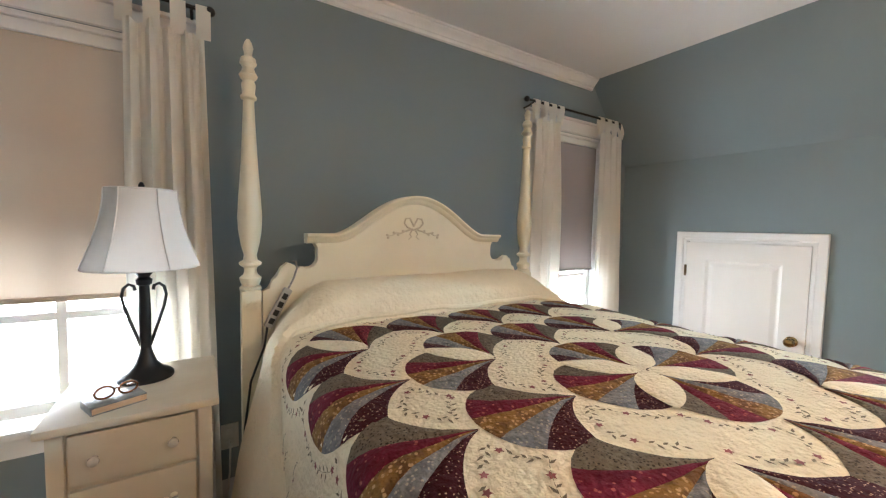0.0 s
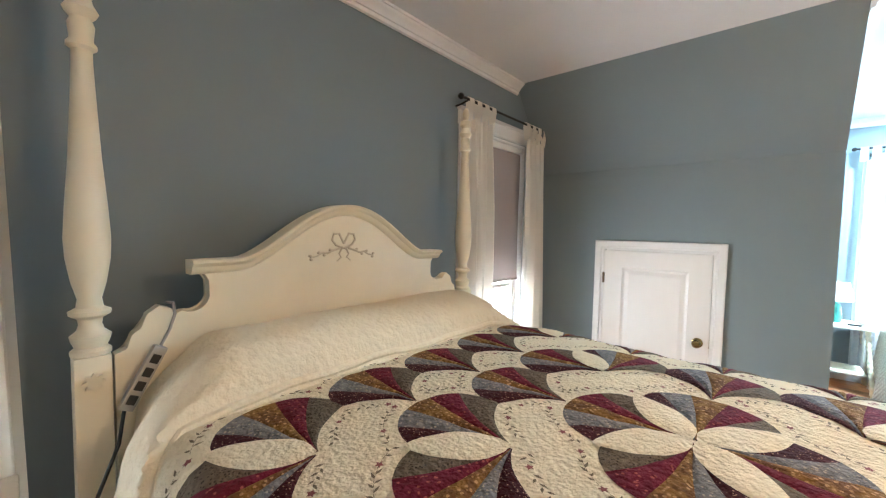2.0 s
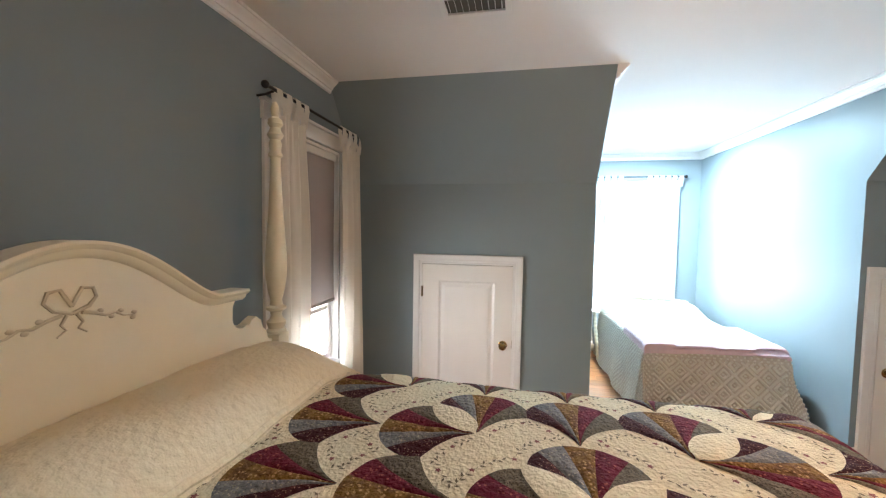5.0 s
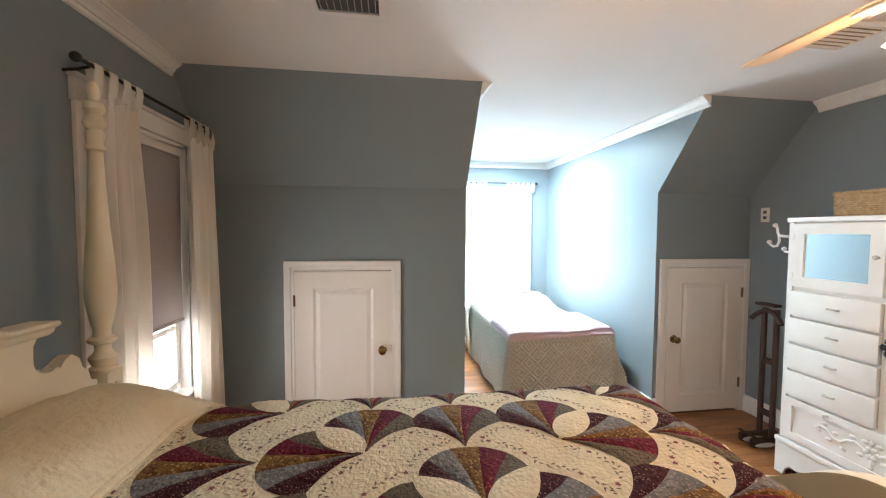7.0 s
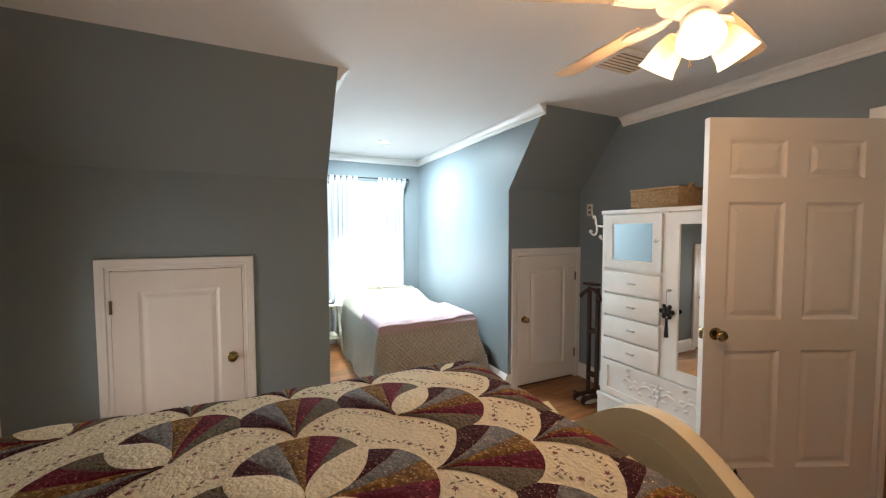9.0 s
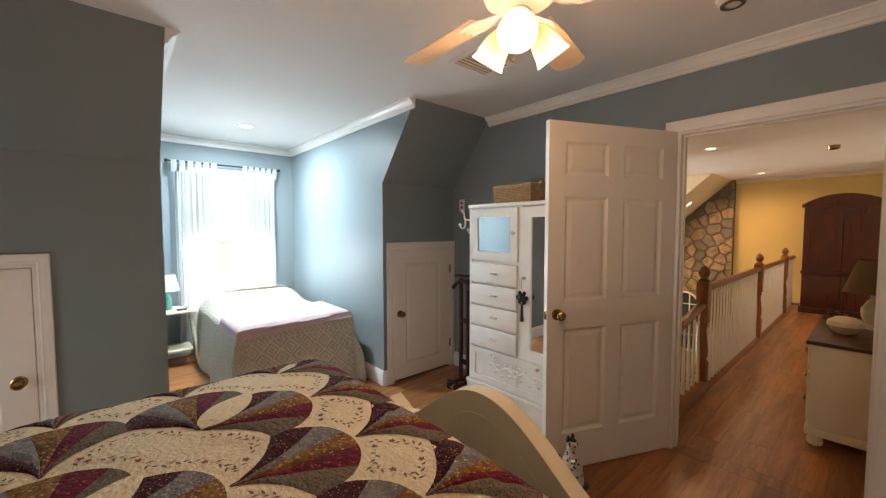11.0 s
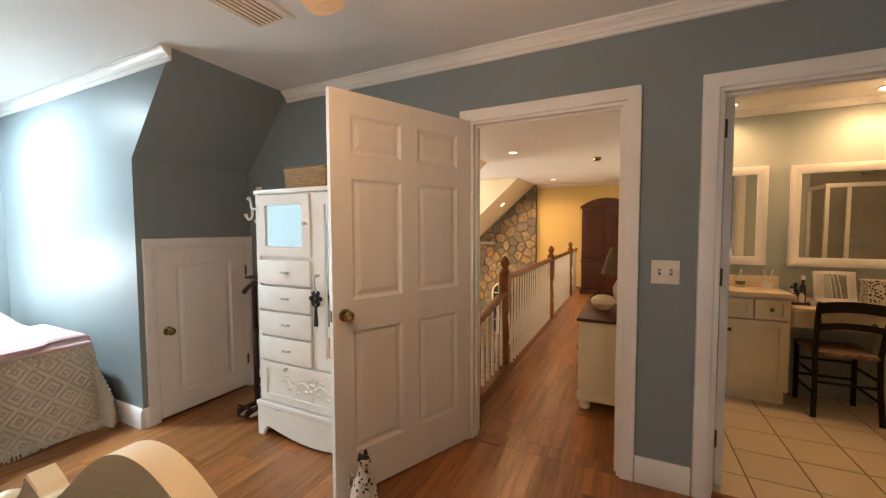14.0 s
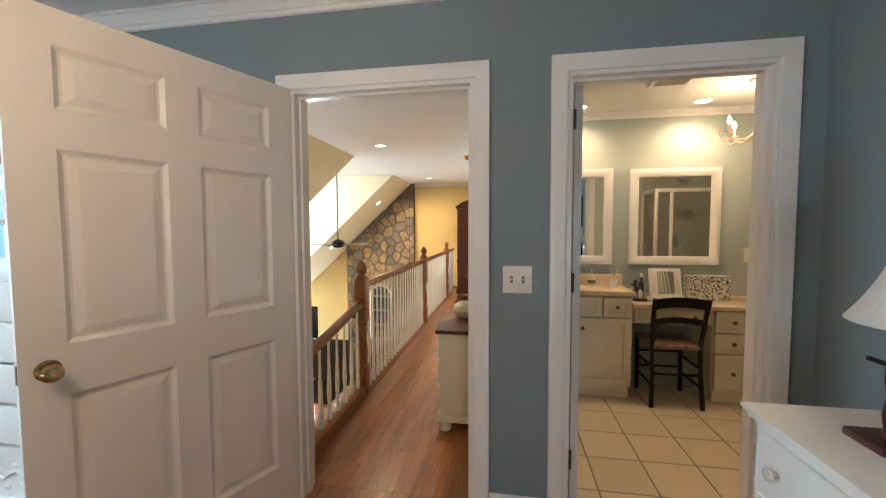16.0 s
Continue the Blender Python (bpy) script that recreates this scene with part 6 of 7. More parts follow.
WLX, WLY = -0.955, -1.50
M_MAROON = surface("glossy_maroon_wood", (0.060, 0.008, 0.012), (0.035, 0.006, 0.009), 0.18, big=15, bump=0.03, coat=0.6)
wlp = thing("table_lamp", (WLX, WLY, EZ), "maroon spinning-wheel table lamp with a white bell shade on the dresser", "lamp")
part("base_board", box(WLX - 0.17, WLX + 0.17, WLY - 0.055, WLY + 0.055, EZ, EZ + 0.022, 0.006), M_MAROON, wlp)
for s in (-1, 1):
    x = WLX + s * 0.11
    prof = [(0.020, EZ + 0.022), (0.013, EZ + 0.04), (0.017, EZ + 0.08), (0.010, EZ + 0.12), (0.016, EZ + 0.16), (0.014, EZ + 0.22), (0.010, EZ + 0.26), (0.015, EZ + 0.275), (0.012, EZ + 0.29), (0, EZ + 0.291)]
    part("post", lathe(prof, (x, WLY, 0), 14), M_MAROON, wlp)
part("spindle", tube([(WLX + 0.165, WLY, EZ + 0.215), (WLX + 0.11, WLY, EZ + 0.195)], 0.006, 8), M_IRON, wlp)
ring = [(WLX + 0.095 * math.cos(2 * math.pi * k / 32), WLY, EZ + 0.145 + 0.095 * math.sin(2 * math.pi * k / 32)) for k in range(33)]
wheel = part("wheel", tube(ring, 0.015, 8), M_MAROON, wlp, "glossy maroon wheel rim")
for k in range(6):
    a = k * math.pi / 3
    part("spoke", tube([(WLX, WLY, EZ + 0.145), (WLX + 0.09 * math.cos(a), WLY, EZ + 0.145 + 0.09 * math.sin(a))], 0.006, 8), M_MAROON, wheel)
part("stem", tube([(WLX, WLY, EZ + 0.20), (WLX, WLY, EZ + 0.52)], 0.009, 10), M_NICKEL, wlp)
sh, _ = flared_shade((WLX, WLY), 0.180, 0.090, 1.135, 1.36)
shade = part("shade", sh, M_LAMPSHADE, wlp, "white fabric bell shade", angle=20)
piping((WLX, WLY), 0.180, 0.090, 1.135, 1.36, 6, shade)

# ---- landing and great room beyond the hall door ----
HC = 2.43
HW0, HE, HY1 = 0.06, 1.33, -9.35
SX, SK = 2.25, 0.914                            # the roof slope starts at SX and falls by SK
DY0, DY1 = -5.80, -7.75                         # roof dormer
LOWZ = -2.70
setting("hall_wall_west", box(HW0 - 0.10, HW0, HY1, SY - T - 0.002, 0, HC), M_CREAMWALL, "cream painted landing wall", "wall")
setting("hall_ceiling", box(HW0 - 0.1, SX + 0.05, HY1, SY - T - 0.002, HC, HC + 0.1), M_CEIL, "white landing ceiling with recessed lights", "ceiling")
setting("great_room_ceiling", box(SX + 0.05, 6.6, DY1, DY0, HC, HC + 0.1), M_CEIL, "white ceiling of the roof dormer", "ceiling")
# the low opening is made up, to let the added fill lamp in
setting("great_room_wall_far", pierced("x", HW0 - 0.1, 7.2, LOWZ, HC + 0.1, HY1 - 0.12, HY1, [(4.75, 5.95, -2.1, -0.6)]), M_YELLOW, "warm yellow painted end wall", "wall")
setting("great_room_wall_near", box(HE, 7.2, SY - T - 0.12, SY - T - 0.002, LOWZ, HC + 0.1), M_YELLOW, "warm yellow painted wall", "wall")
setting("great_room_wall_east", pierced("y", HY1, SY - T, LOWZ, HC + 0.1, 6.6, 6.7, [(DY1 + 0.3, DY0 - 0.3, 0.9, 2.2)]), M_CREAMWALL, "cream painted wall under the roof", "wall")
roofend = SX + (HC + 1.6) / SK
slp = [(SX, HC), (roofend, -1.6), (roofend + 0.1, -1.6), (SX + 0.14, HC)]
for nm, y0, y1 in (("great_room_slope_near", DY0, SY - T - 0.125), ("great_room_slope_far", HY1 + 0.001, DY1)):
    setting(nm, prism(slp, y1 - y0, Matrix.Translation((0, y0, 0)) @ UPX), M_CREAMWALL, "sloped cream ceiling under the roof", "ceiling")
tri = [(SX + 0.005, HC - 0.001), (6.59, HC - 0.001), (6.59, HC - SK * (6.59 - SX))]
setting("great_room_cheek_far", prism(tri, 0.06, Matrix.Translation((0, DY1 - 0.055, 0)) @ UPX), M_CREAMWALL, "cream cheek wall of the roof dormer", "wall")
setting("great_room_cheek_near", prism(tri, 0.06, Matrix.Translation((0, DY0 - 0.005, 0)) @ UPX), M_CREAMWALL, "cream cheek wall of the roof dormer", "wall")
setting("great_room_floor", box(HW0, 7.2, HY1, SY - T, LOWZ - 0.1, LOWZ), M_OAKY, "dark wood floor of the room below", "floor")
setting("hall_wall_under", box(HE - 0.03, HE - 0.002, HY1, SY - T, LOWZ, -0.141), M_CREAMWALL, "cream wall below the landing edge", "wall")
run_trim("crown_hall_far", CROWN, (HW0, HY1), (SX, HY1), HC, (0, 1), M_TRIM, *CL)
casing("casing_hall_side", *HALL, 0, DOORZ, lambda a, o, z: Vector((a, SY - T - o, z)), "white moulded door casing")

# field stone chimney
stone = setting("stone_chimney", prism([(2.20, LOWZ), (3.90, LOWZ), (3.90, HC - SK * (3.90 - SX)), (SX, HC - 0.002), (2.20, HC - 0.002)], 0.10, Matrix.Translation((0, HY1 + 0.001, 0)) @ UPX), M_MORTAR, "tall chimney breast of grey and tan field stone", "chimney")
rs2 = random.Random(21)
seeds = []
for _ in range(4000):
    c = (rs2.uniform(2.15, 3.95), rs2.uniform(-1.6, 2.5))
    if all((c[0] - q[0]) ** 2 + ((c[1] - q[1]) * 1.3) ** 2 > 0.19 ** 2 for q in seeds):
        seeds.append(c)


def clip(poly, nx, nz, d):
    out = []
    for (ax, az), (bx, bz2) in zip(poly, poly[1:] + poly[:1]):
        fa, fb = nx * ax + nz * az - d, nx * bx + nz * bz2 - d
        if fa <= 0:
            out.append((ax, az))
        if fa * fb < 0:
            t = fa / (fa - fb)
            out.append((ax + (bx - ax) * t, az + (bz2 - az) * t))
    return out


for c in seeds:
    poly = [(2.205, -1.7), (3.895, -1.7), (3.895, HC - SK * (3.895 - SX)), (SX, HC - 0.003), (2.205, HC - 0.003)]
    for q in seeds:
        if q is c or abs(q[0] - c[0]) + abs(q[1] - c[1]) > 0.9:
            continue
        nx, nz = q[0] - c[0], q[1] - c[1]
        ln = math.hypot(nx, nz)
        poly = clip(poly, nx / ln, nz / ln, (nx * (c[0] + q[0]) / 2 + nz * (c[1] + q[1]) / 2) / ln - 0.010)
        if len(poly) < 3:
            break
    if len(poly) < 3:
        continue
    mx, mz = sum(p[0] for p in poly) / len(poly), sum(p[1] for p in poly) / len(poly)
    bm = bmesh.new()
    d = rs2.uniform(0.012, 0.04)
    y = HY1 + 0.101
    rings = [[bm.verts.new((mx + (x - mx) * s, y + o, mz + (z - mz) * s)) for x, z in poly] for s, o in ((1, 0), (0.96, d * 0.8), (0.82, d))]
    for a, b in zip(rings, rings[1:]):
        for k in range(len(poly)):
            bm.faces.new((a[k], a[(k + 1) % len(poly)], b[(k + 1) % len(poly)], b[k]))
    bm.faces.new(rings[-1])
    part("stone", bm, M_STONE, stone, smooth=False)

# railing
RAILX = 1.23
setting("landing_nosing", box(1.172, HE, -9.0, -3.36, -0.02, 0.006, 0.004), M_OAKY, "oak nosing along the landing edge", "trim")
setting("stair_curb", box(1.172, HE, -3.36, SY - T - 0.003, -0.05, 0.085, 0.006), M_OAKY, "reddish oak stringer beside the landing", "trim")


def newel(y, label="turned oak newel post with an acorn finial"):
    nw = thing("newel_post", (RAILX, y, 0), label, "newel post", "railing newels")
    part("lower_block", box(RAILX - 0.046, RAILX + 0.046, y - 0.046, y + 0.046, 0.0, 0.24, 0.004), M_OAK, nw)
    part("turning", lathe([(0.040, 0.24), (0.046, 0.255), (0.034, 0.27), (0.044, 0.30), (0.046, 0.36), (0.038, 0.44), (0.030, 0.53), (0.034, 0.56), (0.044, 0.575), (0.036, 0.59), (0.042, 0.60)], (RAILX, y, 0), 24), M_OAK, nw)
    part("upper_block", box(RAILX - 0.046, RAILX + 0.046, y - 0.046, y + 0.046, 0.60, 0.96, 0.004), M_OAK, nw)
    part("finial", lathe([(0.046, 0.96), (0.050, 0.968), (0.038, 0.978), (0.024, 0.99), (0.034, 1.005), (0.046, 1.03), (0.044, 1.055), (0.030, 1.08), (0.014, 1.10), (0, 1.108)], (RAILX, y, 0), 24), M_OAK, nw)
    return nw


NEWELS = [-3.41, -5.83, -7.98]
for y in NEWELS:
    newel(y)
RAILP = [(-0.030, -0.022), (0.030, -0.022), (0.034, -0.005), (0.028, 0.015), (0.015, 0.026), (-0.015, 0.026), (-0.028, 0.015), (-0.034, -0.005)]


def handrail(y0, z0, y1, z1, label):
    h = thing("handrail", (RAILX, (y0 + y1) / 2, (z0 + z1) / 2), label, "handrail", "landing handrails")
    bm = bmesh.new()
    r = [[bm.verts.new((RAILX + a, y, z + b)) for a, b in RAILP] for y, z in ((y0, z0), (y1, z1))]
    for k in range(8):
        bm.faces.new((r[0][k], r[0][(k + 1) % 8], r[1][(k + 1) % 8], r[1][k]))
    bm.faces.new(r[0])
    bm.faces.new(r[1][::-1])
    part("rail", bm, M_OAKY, h)


handrail(-3.457, 0.90, -5.783, 0.90, "level oak handrail of the landing")
handrail(-5.877, 0.90, -7.933, 0.90, "level oak handrail of the landing")
handrail(-8.027, 0.90, -9.0, 0.90, "level oak handrail of the landing")
handrail(-3.363, 0.76, SY - T - 0.01, 0.58, "sloping oak handrail beside the landing")


def baluster(y, z0, z1):
    b = thing("baluster", (RAILX, y, z0), "slim white turned baluster", "baluster", "landing balusters")
    h = z1 - z0
    prof = [(0.016, 0), (0.016, 0.10), (0.010, 0.12), (0.017, 0.15), (0.012, 0.19), (0.016, 0.30), (0.014, 0.45), (0.010, 0.62), (0.008, 0.85), (0.010, 0.93), (0.010, 1.0)]
    part("spindle", lathe([(r, z0 + t * h) for r, t in prof], (RAILX, y, 0), 10), M_TRIM, b)
    return b


first = baluster(-3.56, 0.006, 0.878)
y = -3.56 - 0.113
while y > -8.95:
    if all(abs(y - q) > 0.07 for q in NEWELS):
        copy_thing(first, pose(RAILX, y, 0.006))
    y -= 0.113
y = -3.30
while y > -3.4 and y < SY - T - 0.05:
    f = (y + 3.363) / (3.363 + SY - T)
    baluster(y, 0.085, 0.738 - 0.18 * f)
    y += 0.125

# landing chest, lamp, bowl and tall cabinet
GX0, GX1, GY0, GY1, GZ = HW0 + 0.01, 0.52, -3.95, -2.875, 0.70
ch = thing("chest", ((GX0 + GX1) / 2, (GY0 + GY1) / 2, 0), "cream chest with a dark wood top on bun feet", "chest")
part("top", box(GX0, GX1, GY0, GY1, GZ - 0.025, GZ, 0.006), M_CHERRY, ch, "dark cherry top")
part("carcass", box(GX0, GX1 - 0.025, GY0 + 0.02, GY1 - 0.02, 0.13, GZ - 0.026, 0.004), M_CREAM, ch)
part("plinth", box(GX0, GX1 - 0.008, GY0 + 0.008, GY1 - 0.008, 0.075, 0.129, 0.012), M_CREAM, ch)
for x in (GX0 + 0.06, GX1 - 0.06):
    for yy in (GY0 + 0.06, GY1 - 0.06):
        part("bun_foot", lathe([(0.020, 0), (0.038, 0.012), (0.042, 0.035), (0.034, 0.058), (0.040, 0.075)], (x, yy, 0), 18), M_CREAM, ch)
for k in range(3):
    z0 = 0.16 + k * 0.17
    dr = part("drawer", box(GX1 - 0.026, GX1 - 0.010, GY0 + 0.04, GY1 - 0.04, z0, z0 + 0.155, 0.004), M_CREAM, ch)
    for yy in (GY0 + 0.25, GY1 - 0.25):
        drawer_knob((GX1 - 0.010, yy, z0 + 0.08), (1, 0, 0), dr, M_NICKEL)
hl = thing("table_lamp", (0.24, -3.62, GZ), "ivory urn lamp with a dark tan shade on the landing chest", "lamp")
part("base", lathe([(0.06, GZ), (0.06, GZ + 0.015), (0.03, GZ + 0.03), (0.055, GZ + 0.08), (0.060, GZ + 0.14), (0.03, GZ + 0.20), (0.012, GZ + 0.22), (0.010, GZ + 0.30), (0, GZ + 0.30)], (0.24, -3.62, 0), 20), M_PLASTIC, hl)
part("shade", lathe([(0.16, GZ + 0.26), (0.158, GZ + 0.26), (0.085, GZ + 0.50), (0.087, GZ + 0.50)], (0.24, -3.62, 0), 24, caps=False), surface("dark_tan_lampshade", (0.13, 0.085, 0.04), rough=0.8), hl, "dark tan fabric shade")
bw = thing("decorative_bowl", (0.36, -3.28, GZ), "round ivory bowl on the landing chest", "bowl")
part("bowl", lathe([(0.04, GZ), (0.075, GZ + 0.03), (0.095, GZ + 0.06), (0.088, GZ + 0.09), (0.05, GZ + 0.115), (0.02, GZ + 0.12), (0, GZ + 0.12)], (0.36, -3.28, 0), 22), M_CREAM, bw)
fl = thing("dried_flowers", (0.42, -3.78, GZ), "small heap of dried dark flowers on the chest", "flowers")
hp = bmesh.new()
for k in range(26):
    a, r = rs2.uniform(0, 6.28), rs2.uniform(0, 0.07)
    ball((0.42 + r * math.cos(a), -3.78 + r * math.sin(a), GZ + 0.015 + rs2.uniform(0, 0.08) * (1 - r / 0.09)), rs2.uniform(0.012, 0.022), hp, seg=6)
part("blossoms", hp, surface("dried_flower_petals", (0.12, 0.05, 0.045), (0.20, 0.13, 0.09), 0.9, big=60), fl)

CX1, CY1 = 1.05, -8.32
tc = thing("tall_cabinet", (0.58, -8.6, 0), "tall dark cherry armoire with an arched top at the landing's end", "armoire")
part("carcass", box(0.12, CX1, -8.9, CY1, 0.06, 1.78, 0.006), M_CHERRY, tc)
top = [(0.08, 1.78), (CX1 + 0.03, 1.78), (CX1 + 0.03, 1.83)] + [(CX1 - (CX1 - 0.12) * k / 16, 1.84 + 0.15 * math.sin(math.pi * k / 16) ** 0.8) for k in range(17)] + [(0.08, 1.83)]
part("pediment", prism(top, 0.60, Matrix.Translation((0, -8.9, 0)) @ UPX), M_CHERRY, tc, "arched moulded top")
part("plinth", box(0.09, CX1 + 0.02, -8.9, CY1 + 0.03, 0, 0.10, 0.008), M_CHERRY, tc)
part("waist", box(0.10, CX1 + 0.015, -8.9, CY1 + 0.02, 0.66, 0.71, 0.008), M_CHERRY, tc)
for x0, x1 in ((0.15, 0.575), (0.595, CX1 - 0.03)):
    dr = part("door", box(x0, x1, CY1, CY1 + 0.02, 0.74, 1.74, 0.004), M_CHERRY, tc)
    pan = [(x0 + 0.06, 0.80), (x1 - 0.06, 0.80)] + [(x1 - 0.06 - (x1 - x0 - 0.12) * k / 10, 1.58 + 0.08 * math.sin(math.pi * k / 10)) for k in range(11)]
    part("raised_panel", prism(pan, 0.012, Matrix.Translation((0, CY1 + 0.02, 0)) @ UPX, r=0.008), M_CHERRY, dr)
    part("lower_door", box(x0, x1, CY1, CY1 + 0.02, 0.13, 0.64, 0.004), M_CHERRY, tc)

# great room: fan, screen, arched mirror, lights
gx, gy, gz = 2.81, -6.40, 1.10
gf = thing("ceiling_fan", (gx, gy, HC), "dark long-stem ceiling fan hanging in the great room", "ceiling fan")
part("canopy", lathe([(0.02, HC - 0.06), (0.06, HC - 0.02), (0.06, HC)], (gx, gy, 0), 18), M_IRON, gf)
part("down_rod", tube([(gx, gy, HC - 0.03), (gx, gy, gz + 0.08)], 0.012, 8), M_IRON, gf)
part("motor", lathe([(0, gz - 0.05), (0.08, gz - 0.04), (0.11, gz), (0.11, gz + 0.05), (0.05, gz + 0.09), (0, gz + 0.10)], (gx, gy, 0), 24), M_IRON, gf)
for k in range(5):
    part("blade", prism([(0.10, -0.03), (0.55, -0.065), (0.60, 0.0), (0.55, 0.065), (0.10, 0.03)], 0.008, pose(gx, gy, gz, 0, 0, 20 + 72 * k) @ pose(0, 0, 0, 10)), surface("grey_blade", (0.12, 0.11, 0.10), rough=0.5), gf)
tv = thing("television", (4.05, -8.6, LOWZ + 0.5), "large black flat television in the room below", "television")
part("screen", box(3.60, 4.55, -8.64, -8.60, -2.15, -1.2, 0.01), M_BLACK, tv)
part("stand", box(3.7, 4.45, -8.8, -8.5, LOWZ, -2.15, 0.01), M_BLACKWOOD, tv)
am = thing("arched_mirror", (3.02, HY1 + 0.16, -0.65), "white arched window-pane mirror on the stone chimney", "mirror")
ay = HY1 + 0.150
outer = [(2.76, -1.30), (3.28, -1.30), (3.28, -0.26)] + arc(3.02, -0.26, 0.26, 0, 180, 12)[1:]
part("backing", prism(outer, 0.012, Matrix.Translation((0, ay, 0)) @ UPX), surface("dark_teal_glass", (0.025, 0.045, 0.055), rough=0.12, big=6, bump=0.0), am)
fr2 = bmesh.new()
tube([(x, ay + 0.02, z) for x, z in outer + outer[:1]], 0.022, 8, fr2)
part("frame", fr2, M_TRIM, am)
for x in (2.93, 3.11):
    part("glazing_bar", box(x - 0.009, x + 0.009, ay + 0.010, ay + 0.028, -1.29, -0.04), M_TRIM, am)
for z in (-0.95, -0.6, -0.26):
    part("glazing_bar", box(2.77, 3.27, ay + 0.011, ay + 0.027, z - 0.009, z + 0.009), M_TRIM, am)
for x, yy in HALL_LIGHTS:
    downlight(x, yy, HC, "recessed ceiling downlight glowing warm")
hs = thing("smoke_detector", (0.62, -6.1, HC), "small tan smoke detector on the landing ceiling", "smoke detector")
part("body", lathe([(0.02, HC - 0.05), (0.055, HC - 0.04), (0.06, HC)], (0.62, -6.1, 0), 18), M_NICKEL, hs)
for t2 in (0.55, 1.6):
    xx, zz = SX + t2, HC - SK * t2
    yy = -8.5 + 0.1 * t2
    d = thing("recessed_light", (xx, yy, zz), "recessed light in the sloped ceiling", "ceiling light", "recessed lights")
    m = Matrix.Translation((xx, yy, zz)) @ Vector((-SK, 0, -1)).to_track_quat("Z", "Y").to_matrix().to_4x4()
    part("trim_ring", lathe([(0.055, 0.001), (0.08, 0.001), (0.075, 0.008), (0.055, 0.006)], m=m, steps=20, caps=False), M_TRIM, d)
    part("lens", lathe([(0, 0.001), (0.055, 0.001), (0.055, 0.004), (0, 0.004)], m=m, steps=20), M_LITDISC, d)

# ---- bathroom ----
BC, BX0, BX1, BY = 2.345, -2.55, -0.05, -3.95
setting("bath_wall_mirror", box(BX0 - 0.1, HW0 - 0.101, BY - 0.12, BY, 0, BC), M_BATHWALL, "pale grey-green bathroom wall behind the mirrors", "wall")
setting("bath_wall_east", box(BX1, HW0 - 0.101, BY, SY - T - 0.002, 0, BC), M_BATHWALL, "pale grey-green bathroom wall", "wall")
setting("bath_wall_west", box(BX0 - 0.1, BX0, BY, SY - T - 0.002, 0, BC), M_BATHWALL, "pale grey-green bathroom wall", "wall")
setting("bath_wall_near", pierced("x", BX0, BX1, 0, BC, SY - T - 0.004, SY - T - 0.001, [bath_hole]), M_BATHWALL, "pale grey-green bathroom wall beside the door", "wall")
setting("bath_ceiling", box(BX0 - 0.1, HW0 - 0.101, BY - 0.12, SY - T - 0.002, BC, BC + 0.08), M_CEIL, "white bathroom ceiling", "ceiling")
SMALLC = [(a * 0.7, b * 0.7) for a, b in CROWN]
run_trim("crown_bath", SMALLC, (BX0, BY), (BX1, BY), BC, (0, 1), M_TRIM, *CL)
casing("casing_bath_side", *BATH, 0, DOORZ, lambda a, o, z: Vector((a, SY - T - 0.005 - o, z)), "white moulded door casing")


def knobs_row(xs, y, z, parent):
    for x in xs:
        drawer_knob((x, y, z), (0, 1, 0), parent, M_BRONZE, 0.015)


def shaker(x0, x1, z0, z1, y, parent, nm, w=0.045):
    f = part(nm, box(x0 + 0.002, x1 - 0.002, y - 0.021, y + 0.010, z0, z1, 0.002), M_CABINET, parent)
    bm = bmesh.new()
    for u0, u1, v0, v1 in ((x0, x0 + w, z0, z1), (x1 - w, x1, z0, z1), (x0 + w, x1 - w, z0, z0 + w), (x0 + w, x1 - w, z1 - w, z1)):
        box(u0, u1, y + 0.0095, y + 0.022, v0, v1, bm=bm)
    part("frame", bm, M_CABINET, f, smooth=False)
    return f


VX0, VX1, VY = -0.925, -0.08, -3.62
van = thing("vanity_cabinet", ((VX0 + VX1) / 2, (VY + BY) / 2, 0), "cream shaker vanity cabinet with dark knobs", "cabinet")
part("carcass", box(VX0, VX1, BY + 0.002, VY - 0.022, 0.10, 0.83), M_CABINET, van)
part("end_panel", box(VX0 - 0.001, VX0 + 0.012, BY + 0.003, VY + 0.010, 0.10, 0.829), M_CABINET, van)
part("toe_kick", box(VX0 + 0.01, VX1, BY + 0.002, VY - 0.03, 0.0, 0.099), M_CABINET, van)
d = shaker(VX0 + 0.015, VX0 + 0.215, 0.665, 0.815, VY, van, "drawer", 0.03)
knobs_row([VX0 + 0.115], VY + 0.012, 0.74, d)
shaker(VX0 + 0.23, VX1 - 0.01, 0.665, 0.815, VY, van, "false_drawer", 0.03)
d = shaker(VX0 + 0.015, VX0 + 0.415, 0.115, 0.65, VY, van, "door")
knobs_row([VX0 + 0.375], VY + 0.012, 0.565, d)
d = shaker(VX0 + 0.43, VX1 - 0.01, 0.115, 0.65, VY, van, "door")
knobs_row([VX0 + 0.47], VY + 0.012, 0.565, d)
ct = thing("bathroom_countertop", ((VX0 + VX1) / 2, (VY + BY) / 2, 0.83), "beige stone vanity top with a backsplash", "countertop")
part("slab", box(VX0 - 0.015, VX1, BY + 0.002, VY + 0.028, 0.831, 0.868, 0.005), M_COUNTER, ct)
part("backsplash", box(VX0 - 0.015, VX1, BY + 0.002, BY + 0.022, 0.869, 0.965, 0.004), M_COUNTER, ct)
